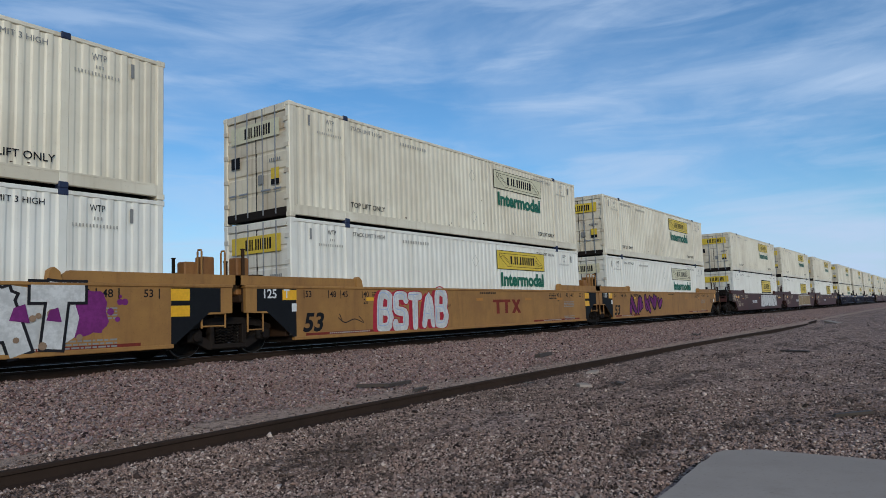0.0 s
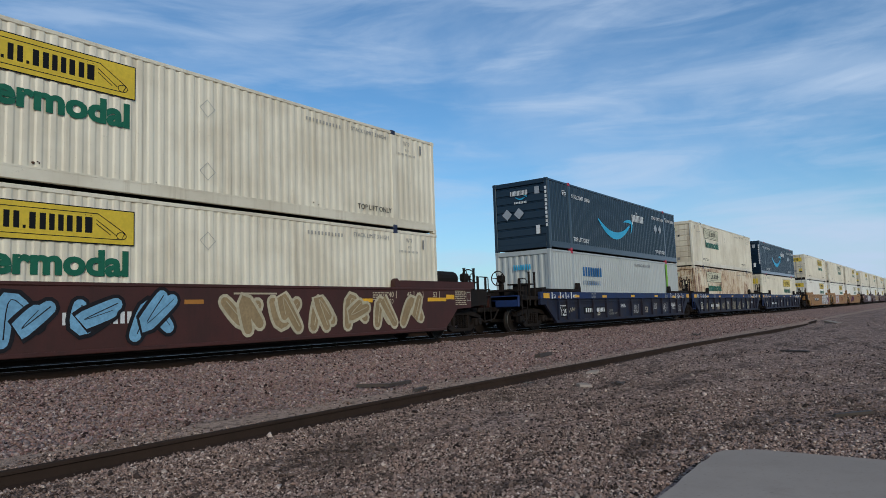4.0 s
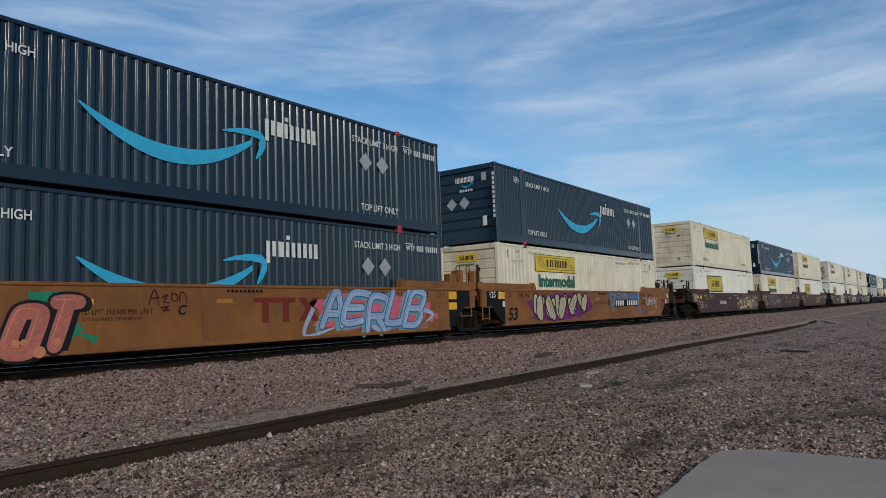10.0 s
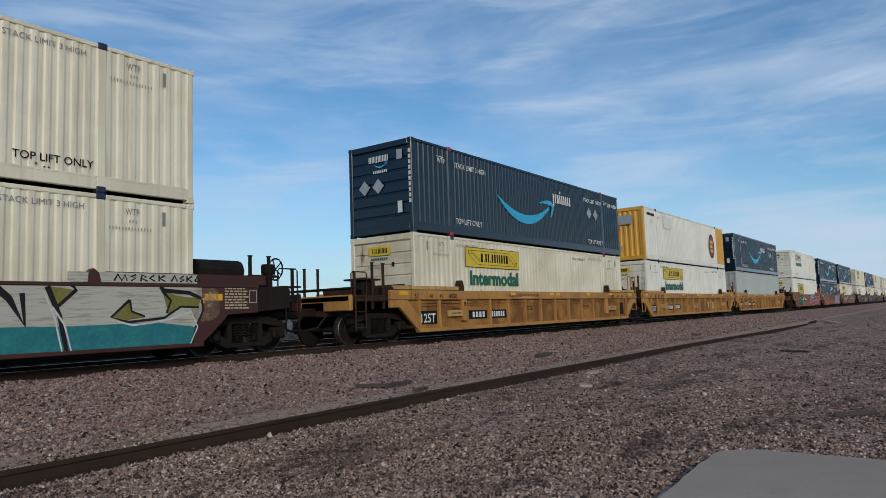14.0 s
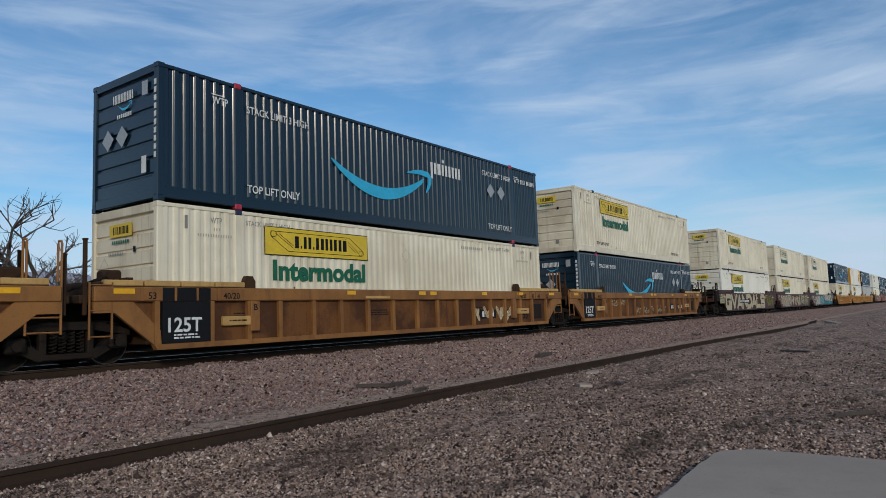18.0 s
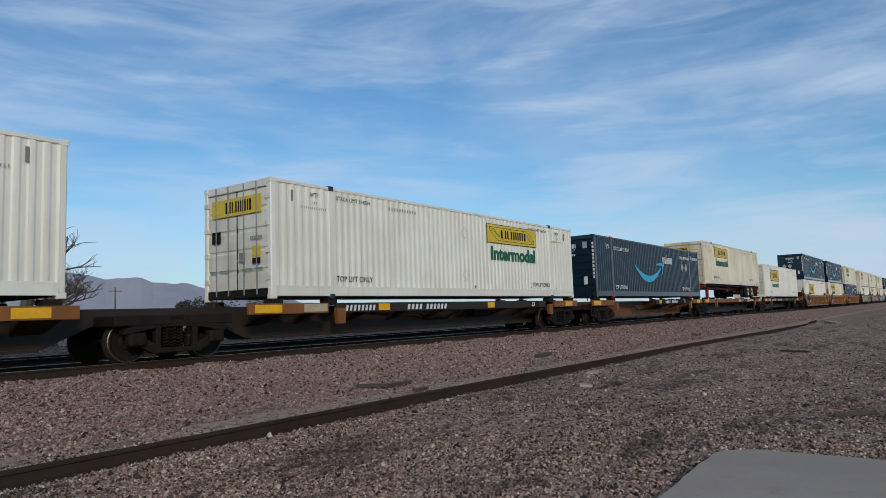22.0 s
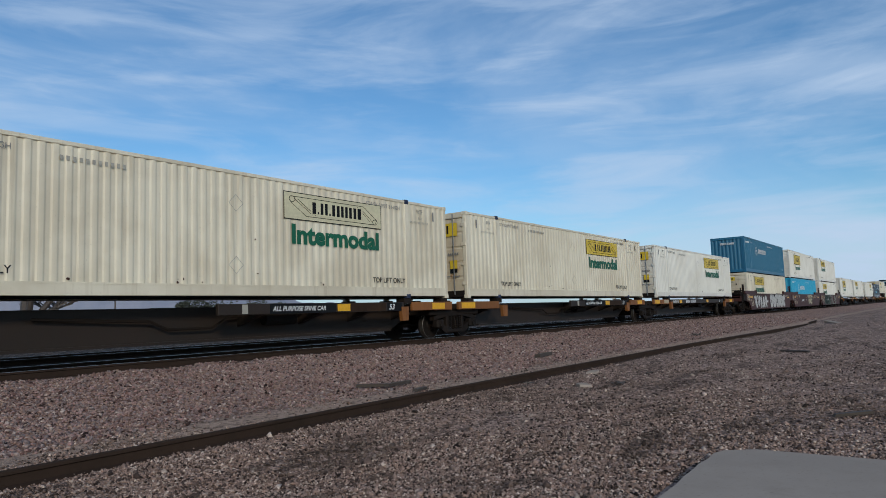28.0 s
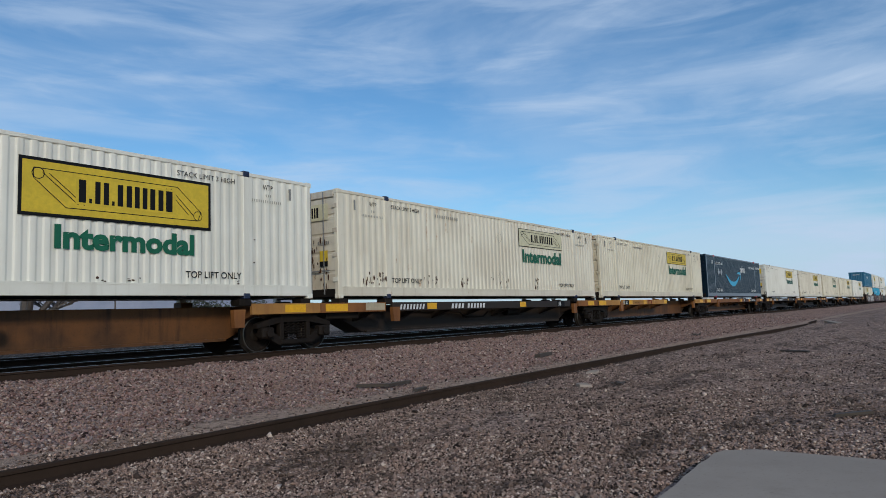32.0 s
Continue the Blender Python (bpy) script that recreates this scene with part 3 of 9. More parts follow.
def sign(root, u, z, w, h, bg, border, mark, y):
    """The carrier's yellow panel: border, a row of dark strokes and a scroll at each end."""
    if border:
        panel(u - border, u + w + border, z - border, z + h + border, "black", root, y + 0.002, "sign_border")
    panel(u, u + w, z, z + h, bg, root, y - 0.002, "sign")
    m = Mesh()
    t = 0.0075
    pts = [(0.05, 0.86), (0.80, 0.86), (0.95, 0.34), (0.93, 0.14), (0.20, 0.14), (0.05, 0.66)]
    lines = [(pts[k], pts[(k + 1) % 6]) for k in range(6)] + [((0.09, 0.78), (0.26, 0.22)), ((0.12, 0.78), (0.29, 0.22)), ((0.76, 0.80), (0.90, 0.26)), ((0.73, 0.80), (0.87, 0.26))]
    for k in range(10):
        for cu, cz in ((0.07, 0.76), (0.93, 0.25)):
            a, b = 2 * math.pi * k / 10, 2 * math.pi * (k + 1) / 10
            lines.append(((cu + 0.028 * math.cos(a), cz + 0.11 * math.sin(a)), (cu + 0.028 * math.cos(b), cz + 0.11 * math.sin(b))))
    for k, (a, b) in enumerate(lines):
        a, b = (u + w * a[0], z + h * a[1]), (u + w * b[0], z + h * b[1])
        dx, dz = b[0] - a[0], b[1] - a[1]
        ln = math.hypot(dx, dz)
        nx, nz = -dz / ln * t, dx / ln * t
        m.flat([(a[0] - nx, a[1] - nz), (b[0] - nx, b[1] - nz), (b[0] + nx, b[1] + nz), (a[0] + nx, a[1] + nz)], y - 0.004 - 0.00005 * k)
    tagged(part("scroll_emblem", m, M["black"], root), kind="stuff")
    panel(u + w * 0.245, u + w * 0.79, z + h * 0.235, z + h * 0.785, bg, root, y - 0.0056, "sign_plate")
    strokes(u + w * 0.26, z + h * 0.28, w * 0.51, h * 0.46, (0.5, 0.2, 1, 0.2, 1.1, 1, 1.1, 0.55), mark, root, y - 0.006, "carrier_print")


def hazard(root, u, z, r, mat, y, end=False, ring=0.0):
    """A diamond placard holder, solid or as an outline."""
    q = [(u - r, z), (u, z - r), (u + r, z), (u, z + r)]
    fs = [(0, 1, 2, 3)]
    if ring:
        s = r - ring
        q += [(u - s, z), (u, z - s), (u + s, z), (u, z + s)]
        fs = [(i, (i + 1) % 4, 4 + (i + 1) % 4, 4 + i) for i in range(4)]
    m = Mesh().add([(y, -p[0], p[1]) for p in q] if end else [(p[0], y, p[1]) for p in q], fs)
    part("placard_holder", m, M[mat], root)


def owner_logo(root, u, w, z, h, y, mat="s_brick"):
    """The car pool's mark as plain shapes: a long bar on two posts, and two slanting bars that meet."""
    m = Mesh()
    for a, b, c, d in ((0.0, 0.62, 0.80, 1.0), (0.12, 0.22, 0.0, 0.80), (0.42, 0.52, 0.0, 0.80)):
        m.flat([(u + w * a, z + h * c), (u + w * b, z + h * c), (u + w * b, z + h * d), (u + w * a, z + h * d)], y)
    m.flat([(u + w * 0.66, z), (u + w * 0.77, z), (u + w * 1.0, z + h), (u + w * 0.89, z + h)], y)
    m.flat([(u + w * 0.66, z + h), (u + w * 0.89, z), (u + w * 1.0, z), (u + w * 0.77, z + h)][::-1], y - 0.0004)
    tagged(part("owner_print", m, M[mat], root), kind="stuff")


def ring(root, u, z, r, t, mat, y, n=28):
    q = [2 * math.pi * k / n for k in range(n)]
    pts = [(u + r * math.cos(a), z + r * math.sin(a)) for a in q] + [(u + (r - t) * math.cos(a), z + (r - t) * math.sin(a)) for a in q]
    part("ring_mark", Mesh().add([(a, y, b) for a, b in pts], [(k, (k + 1) % n, n + (k + 1) % n, n + k) for k in range(n)]), M[mat], root)


def hollow(root, u0, u1, z0, z1, t, mat, y):
    pts = [(u0, z0), (u1, z0), (u1, z1), (u0, z1), (u0 + t, z0 + t), (u1 - t, z0 + t), (u1 - t, z1 - t), (u0 + t, z1 - t)]
    part("frame_mark", Mesh().add([(a, y, b) for a, b in pts], [(k, (k + 1) % 4, 4 + (k + 1) % 4, 4 + k) for k in range(4)]), M[mat], root)


def dry_van(spec):
    """A white carrier container. spec: paint, which end stands at the train's tail (slat or door) and the kind of sign."""
    paint, end, logo = spec
    words = {"cream": "aged cream-white", "white": "clean white", "spotted": "chipped, rust-spotted white", "rusty": "heavily rust-streaked white"}[paint]
    signs = {"y": "yellow sign and green lettering", "g": "pale sign and green lettering", "f": "large black-framed yellow sign", "fi": "framed yellow sign, green lettering"}[logo]
    root = thing("shipping_container", f"{words} corrugated container with {signs}", "container", "containers on the train")
    shell(root, paint, "bluecast", (end, "door" if end == "slat" else "slat"))
    u0 = 2.72 if end == "slat" else 9.5
    dk = "ltgrey" if paint == "cream" else "black"
    if logo in ("y", "g"):
        sign(root, u0, CH - 0.95, 3.5, 0.64, "logoyellow" if logo == "y" else "logopale", 0.02, "black", YS - 0.004)
        write("Intermodal", u0 + 0.22, CH - 1.54, 0.45, "green", root, YS - 0.006, bold=0.042, squeeze=1.13)
    elif logo == "f":
        sign(root, u0 + 0.15, CH - 1.54, 3.55, 0.94, "logoyellow", 0.07, "black", YS - 0.004)
    else:
        us = u0 - 0.02 if end == "slat" else u0 - 0.05
        sign(root, us, CH - 1.38, 3.72, 0.92, "logoyellow", 0.06, "black", YS - 0.004)
        write("Intermodal", us + 0.55, CH - 1.97, 0.40, "green", root, YS - 0.006, bold=0.042, squeeze=1.13)
    y = YS - 0.003
    write("TOP LIFT ONLY", POST + 0.15, 0.44, 0.14, "black", root, y, bold=0.008)
    write("TOP LIFT ONLY", CL - POST - 1.55, 0.44, 0.14, "black", root, y, bold=0.008)
    write("STACK LIMIT 3 HIGH", POST + 0.2, CH - 0.33, 0.11, dk, root, y, squeeze=0.9)
    write("STACK LIMIT 3 HIGH", CL - POST - 1.75, CH - 0.33, 0.11, dk, root, y)
    write("WTP", 1.25, CH - 0.36, 0.13, dk, root, y, squeeze=0.72)
    write("WTP", CL - 1.5, CH - 0.36, 0.13, dk, root, y, squeeze=0.72)
    if paint != "rusty":
        m = Mesh()
        for uu in (1.25, CL - 1.5):
            for a, z, n in ((uu + 0.08, CH - 0.52, 3), (uu - 0.32, CH - 0.66, 14)):
                for k in range(n):
                    m.flat([(a + 0.064 * k, z), (a + 0.064 * k + 0.026, z), (a + 0.064 * k + 0.026, z + 0.062), (a + 0.064 * k, z + 0.062)], y)
        tagged(part("small_print", m, M["ltfaint"], root), kind="stuff")
    bars(CL - POST - 3.4 if end == "slat" else POST + 2.3, CH - 0.38, 1.3, 0.09, 11, "ltfaint", root, y, "serial_print", fill=0.5)
    for uu in (0.62, CL - 0.72):
        panel(uu, uu + 0.07, CH - 0.52, CH - 0.24, "ltgrey", root, y, "reflector")
    hu = 7.9 if end == "slat" else 8.1
    for zz in (CH - 0.75, 0.75):
        hazard(root, hu, zz, 0.20, "ltfaint", y, ring=0.016)
    if end == "slat":
        x = -0.006
        sgn = "logoyellow" if logo in ("y", "f", "fi") else "logopale"
        panel(-0.52, 0.38, CH - 0.62, CH - 0.34, sgn, root, x, "end_sign", True)
        strokes(-0.36, CH - 0.56, 0.6, 0.16, (0.5, 0.2, 1, 0.2, 1.1, 1, 1.1, 0.55), "black", root, x - 0.003, "carrier_print", True)
        bars(-0.42, CH - 0.76, 0.7, 0.07, 8, "green", root, x, "end_print", True)
        bars(-0.55, CH - 1.00, 0.6, 0.07, 9, "ltfaint", root, x, "serial_print", True)
        panel(0.42, 0.52, CH - 0.98, CH - 0.86, "black", root, x, "vent", True)
        panel(0.30, 0.46, 0.42, 0.58, "ltgrey", root, x, "data_plate", True)
        hazard(root, -0.72, 1.65, 0.2, "ltfaint", x, True, 0.016)
    else:
        x = -0.012
        panel(-0.95, 0.95, CH - 0.80, CH - 0.36, "logoyellow" if logo != "g" else "logopale", root, x, "door_sign", True)
        strokes(-0.40, CH - 0.72, 1.0, 0.28, (0.5, 0.2, 1, 0.2, 1.1, 1, 1.1, 0.55), "black", root, x - 0.003, "carrier_print", True)
        panel(0.62, 0.92, 0.92, 1.28, "logoyellow", root, x, "warning_plate", True)
        panel(0.62, 0.92, 0.86, 1.0, "black", root, x - 0.002, "warning_plate", True)
        panel(-0.95, -0.6, 1.45, 1.75, "black", root, x, "data_plate", True)
        panel(0.12, 0.34, 0.92, 1.16, "ltgrey", root, x, "data_plate", True)
        bars(0.55, 1.45, 0.45, 0.08, 6, "ltgrey", root, x, "serial_print", True)
    if paint in ("cream", "white"):
        # small knocks along the foot
        rk = random.Random(80 + len(PROTO))
        for q in range(5):
            a = rk.uniform(2.5, 14.5)
            chips(root, a, a + 0.3, 0.33, 0.42 if q else 1.6, rk.randint(1, 3), 90 + q + 7 * len(PROTO), YS - 0.0012, tall=0.030)
    if paint in ("spotted", "rusty"):
        yc = YS - 0.0012
        if end == "slat" and logo == "g":
            chips(root, 5.8, 9.6, 0.50, 0.62, 34, 3, yc)
            chips(root, 3.0, 12.5, 0.42, 0.50, 20, 4, yc, tall=0.05)
            chips(root, 0.30, 0.85, 0.35, 2.3, 70, 5, -0.003, True, 0.16)
            chips(root, -0.9, -0.7, 0.3, 2.2, 30, 6, -0.003, True, 0.12)
        elif end == "door":
            chips(root, 0.9, 2.2, 0.38, 0.70, 22, 7, yc, tall=0.10)
            for k, (ua, ub) in enumerate(((3.6, 4.3), (5.6, 6.0), (7.4, 8.6), (10.5, 10.9))):
                chips(root, ua, ub, 0.36, 0.72, 9, 20 + k, yc, tall=0.09)
            chips(root, -1.0, 1.0, 0.3, 1.6, 60, 9, -0.014, True, 0.12)
        else:
            chips(root, 1.0, 15.0, 0.34, 0.75, 60, 10, yc, tall=0.06)
        if paint == "rusty":
            for a, b, n in ((1.2, 4.0, 50), (4.4, 6.2, 26), (8.0, 10.4, 44)):
                chips(root, a, b, 0.32, 1.05, n, 12 + n, yc - 0.002, tall=0.15)
            chips(root, -0.9, 0.9, 0.3, 1.2, 30, 11, -0.003, True, 0.08)
    return root


def chips(root, u0, u1, z0, z1, n, seed, y, end=False, tall=0.10):
    """Scabs of dark rust where the paint has broken away."""
    rng = random.Random(seed)
    m = Mesh()
    for i in range(n):
        a, z = rng.uniform(u0, u1), rng.uniform(z0, z1)
        w, h = rng.uniform(0.012, 0.04), rng.uniform(0.25, 1.0) * tall
        q = [(a + w * rng.uniform(0.7, 1.2) * math.cos(t), z + h * rng.uniform(0.6, 1.2) * math.sin(t)) for t in [2 * math.pi * k / 7 for k in range(7)]]
        yy = y - 0.0002 * (i % 9)
        m.add([(yy, -b, c) for b, c in q] if end else [(b, yy, c) for b, c in q], [tuple(range(7))])
    tagged(part("rust_scab", m, M["scab"], root), kind="stuff")


def crescent(u, z, w, d, y, mat, root, end=False):
    """A smile-shaped sweep, thick in the middle, with a barbed tip."""
    n = 22
    up, lo = [], []
    for i in range(n + 1):
        t = i / n
        c = -4 * d * t * (1 - t) - 0.10 * d * t
        th = d * (0.06 + 0.46 * math.sin(math.pi * min(1, t * 0.93) ** 0.9) ** 0.8)
        up.append((u + 0.99 * w * t, z + c + th * 0.5))
        lo.append((u + 0.99 * w * t, z + c - th * 0.5))
    m = Mesh()
    pts = up + lo
    fs = [(n + 1 + i, n + 2 + i, i + 1, i) for i in range(n)]
    # the hooked head: out along the top, round, and down to a point
    hook = [(0.79, 0.10, 0.05), (0.87, 0.20, 0.15), (0.96, 0.25, 0.24), (1.045, 0.22, 0.28), (1.075, 0.08, 0.27), (1.07, -0.15, 0.25), (1.05, -0.40, 0.20), (1.02, -0.66, 0.07)]
    k = len(pts)
    for i, (a, b, t) in enumerate(hook):
        p, q = hook[max(i - 1, 0)], hook[min(i + 1, len(hook) - 1)]
        dx, dz = (q[0] - p[0]) * w, (q[1] - p[1]) * d
        ln = math.hypot(dx, dz)
        nx, nz = -dz / ln * t * d * 0.5, dx / ln * t * d * 0.5
        pts += [(u + a * w + nx, z + b * d + nz), (u + a * w - nx, z + b * d - nz)]
    fs += [(k + 2 * i, k + 2 * i + 1, k + 2 * i + 3, k + 2 * i + 2) for i in range(len(hook) - 1)]
    m.add([(y, -p[0], p[1]) for p in pts] if end else [(p[0], y, p[1]) for p in pts], fs)
    part("smile_emblem", m, M[mat], root)


def navy_van(spec):
    end = spec[0]
    root = thing("shipping_container", "dark navy corrugated container with a sky-blue smile emblem", "container", "containers on the train")
    shell(root, "navy", "pinkcast", (end, "door" if end != "door" else "slat"))
    y = YS - 0.004
    crescent(4.9, CH - 1.22, 4.0, 0.66, y, "cyan", root)
    strokes(9.25, CH - 1.00, 1.62, 0.36, (0.9, 0.5, 0.32, 1.5, 0.9), "ltwhite", root, y, "carrier_print")
    panel(9.25, 9.36, CH - 1.16, CH - 0.99, "ltwhite", root, y, "carrier_print")
    panel(9.86, 9.97, CH - 0.58, CH - 0.48, "ltwhite", root, y, "carrier_print")
    for u in (POST + 0.25, CL - POST - 1.95):
        write("STACK LIMIT 3 HIGH", u, CH - 0.62, 0.17, "ltwhite", root, y, bold=0.014, squeeze=0.86)
        write("TOP LIFT ONLY", u + (0 if u < 5 else 0.3), 0.42, 0.18, "ltwhite", root, y, bold=0.014, squeeze=0.88)
    for u in (1.3, CL - 1.75):
        write("WTP", u, CH - 0.60, 0.17, "ltwhite", root, y, bold=0.012, squeeze=0.78)
        panel(u - 0.02, u + 0.34, CH - 0.40, CH - 0.375, "ltwhite", root, y)
    bars(CL - 1.24, CH - 0.60, 0.36, 0.17, 4, "ltwhite", root, y, "serial_print", fill=0.58)
    bars(CL - 0.80, CH - 0.60, 0.62, 0.17, 6, "ltwhite", root, y, "serial_print", fill=0.58)
    du = (3.0, 3.7) if end == "door" else (12.75, 13.45)
    for u in du:
        hazard(root, u, CH - 1.12, 0.26, "silver", y)
    x = -0.008
    if end == "slat":
        strokes(-0.42, CH - 0.60, 0.80, 0.20, (1, 1.4, 1, 0.8, 1, 1), "ltwhite", root, x, "carrier_print", True)
        crescent(-0.2, CH - 0.66, 0.5, 0.10, x, "cyan", root, True)
        bars(-0.25, CH - 0.95, 0.6, 0.09, 8, "ltwhite", root, x, "serial_print", True)
        panel(0.72, 0.94, CH - 0.62, CH - 0.32, "silver", root, x, "data_plate", True)
        for u in (-0.62, -0.05):
            hazard(root, u, CH - 1.36, 0.24, "silver", x - 0.002, True)
        panel(0.72, 0.9, 0.62, 0.98, "ltwhite", root, x, "document_plate", True)
        m = Mesh()
        for i in range(10):
            za = CH - 0.36 - i * 0.17
            m.add([(x + 0.002, -1.17, za), (x + 0.002, -1.26, za), (x + 0.002, -1.26, za - 0.12), (x + 0.002, -1.17, za - 0.12)], [(0, 1, 2, 3)])
        mm = Mesh().add([(a, -b, c) for a, b, c in [(p[0], -p[1], p[2]) for p in m.v]], m.f)
        part("serial_print", mm, M["ltwhite"], root)
    else:
        for i in range(6):
            bars(0.25, CH - 0.5 - i * 0.2, 0.75, 0.09, 7, "ltwhite", root, x - 0.02, "door_print", True)
    return root


def plain_van(spec):
    """Other boxes: light grey, grey with a green stripe, azure with an emblem, teal, and white with amber ends."""
    kind = spec[0]
    y = YS - 0.004
    if kind == "grey":
        root = thing("shipping_container", "plain light grey corrugated steel container", "container", "containers on the train")
        shell(root, "grey", "pinkcast", ("door", "corr"))
        write("WTP", 2.5, CH - 0.5, 0.12, "ltwhite", root, y)
        write("WARNING HIGH CUBE", 8.5, CH - 0.4, 0.13, "ltwhite", root, y)
    elif kind == "greystripe":
        root = thing("shipping_container", "light grey container with a green stripe and blue marks", "container", "containers on the train")
        shell(root, "grey", "pinkcast", ("corr", "door"))
        panel(CL - POST - 0.18, CL - POST + 0.10, 0.32, CH - 0.12, "s_lime", root, YS - 0.012, "stripe")
        strokes(3.0, CH - 1.05, 2.0, 0.40, (1, 1, 0.9, 1), "s_blue", root, y, "carrier_print")
        bars(3.0, CH - 1.44, 1.95, 0.20, 9, "s_blue", root, y, "carrier_print", fill=0.3)
        write("WARNING HIGH CUBE", 9.2, CH - 0.42, 0.16, "ltgrey", root, y)
        write("53", CL - 1.3, 0.5, 0.2, "black", root, y)
        write("53", 1.1, 0.9, 0.2, "black", root, y)
        strokes(-0.4, CH - 0.8, 0.8, 0.22, (1, 1, 0.9, 1), "cyan", root, -0.05, "carrier_print", True)
    elif kind in ("azure", "teal"):
        root = thing("shipping_container", ("azure blue" if kind == "azure" else "dark teal blue") + " corrugated container with a white hexagon emblem", "container", "containers on the train")
        shell(root, kind, "rod" if kind == "teal" else "silver", ("corr", "door"))
        m = Mesh()
        cx, cz, R = 4.2, CH - 1.0, 0.42
        for i in range(6):
            a0, a1 = math.pi / 6 + i * math.pi / 3, math.pi / 6 + (i + 1) * math.pi / 3
            m.flat([(cx + r * math.cos(a), cz + r * math.sin(a)) for r, a in ((R, a0), (R, a1), (R * 0.84, a1), (R * 0.84, a0))], y)
            m.flat([(cx + 0.03 * math.cos(a0 + 1.57), cz + 0.03 * math.sin(a0 + 1.57)), (cx - 0.03 * math.cos(a0 + 1.57), cz - 0.03 * math.sin(a0 + 1.57)), (cx + R * 0.6 * math.cos(a0), cz + R * 0.6 * math.sin(a0))], y)
        part("hexagon_emblem", m, M["ltwhite"], root)
        strokes(4.95, CH - 1.18, 2.9, 0.38, (1, 0.4, 1, 0.4, 1, 1, 1, 0.4, 1, 1, 1, 1), "ltwhite", root, y, "carrier_print")
        write("WTP", POST + 0.25, CH - 0.45, 0.14, "ltwhite", root, y)
        write("WARNING HIGH CUBE", 8.6, CH - 0.45, 0.15, "ltwhite", root, y)
        bars(0.45, CH - 0.5, 1.3, 0.15, 9, "ltwhite", root, y, "serial_print")
        write("53", CL - 1.2, 0.55, 0.2, "ltwhite", root, y)
        strokes(-0.55, CH - 0.62, 1.1, 0.16, (1, 0.4, 1, 1, 1, 1, 1), "ltwhite", root, -0.05, "carrier_print", True)
    else:
        root = thing("shipping_container", "white corrugated container with amber ends and a round red emblem", "container", "containers on the train")
        shell(root, "white", "bluecast", ("corr", "corr"), "amber")
        cx, cz = CL - POST - 1.15, CH - 1.42
        for r, mt, dy in ((0.82, "black", 0), (0.72, "red", 0.002)):
            part("round_emblem", Mesh().flat([(cx + r * 0.8 * math.cos(a), cz + r * math.sin(a)) for a in [2 * math.pi * i / 32 for i in range(32)]], y - dy), M[mt], root)
        m = Mesh()
        for i, w in enumerate((0.75, 0.6, 0.75)):
            zz = cz - 0.42 + i * 0.30
            m.flat([(cx - 0.32, zz), (cx - 0.32 + w * 0.9, zz), (cx - 0.32 + w * 0.9, zz + 0.2), (cx - 0.32, zz + 0.2)], y - 0.004)
        part("emblem_bars", m, M["logoyellow"], root)
        panel(3.2, 4.6, CH - 0.95, CH - 0.25, "white", root, y - 0.01, "patch")
        bars(0.6, CH - 0.42, 1.2, 0.14, 10, "black", root, y, "serial_print")
        write("53", 1.0, CH - 0.85, 0.2, "ltgrey", root, y)
        write("WTP", POST + 0.25, CH - 0.5, 0.13, "ltgrey", root, y)
        panel(-0.75, 0.7, CH - 0.92, CH - 0.42, "silver", root, -0.05, "end_plate", True)
        write("53", -0.25, CH - 1.25, 0.18, "red", root, -0.05, end=True)
        bars(-0.2, 0.6, 0.4, 0.25, 3, "ltcream", root, -0.05, "end_print", True)
    return root


PROTO = {}


def container(spec, x, z):
    """A container with its tail-end foot at x, standing at height z."""
    m = pose(x, CY, z)
    if spec in PROTO:
        ob = copy_thing(PROTO[spec], m)
    else:
        ob = (navy_van(spec[1:]) if spec[0] == "N" else plain_van(spec[1:]) if spec[0] == "P" else dry_van(spec[1:]))
        PROTO[spec] = ob
        ob.matrix_basis = m
    MOVING.append((ob, x, CY, z))
    return ob


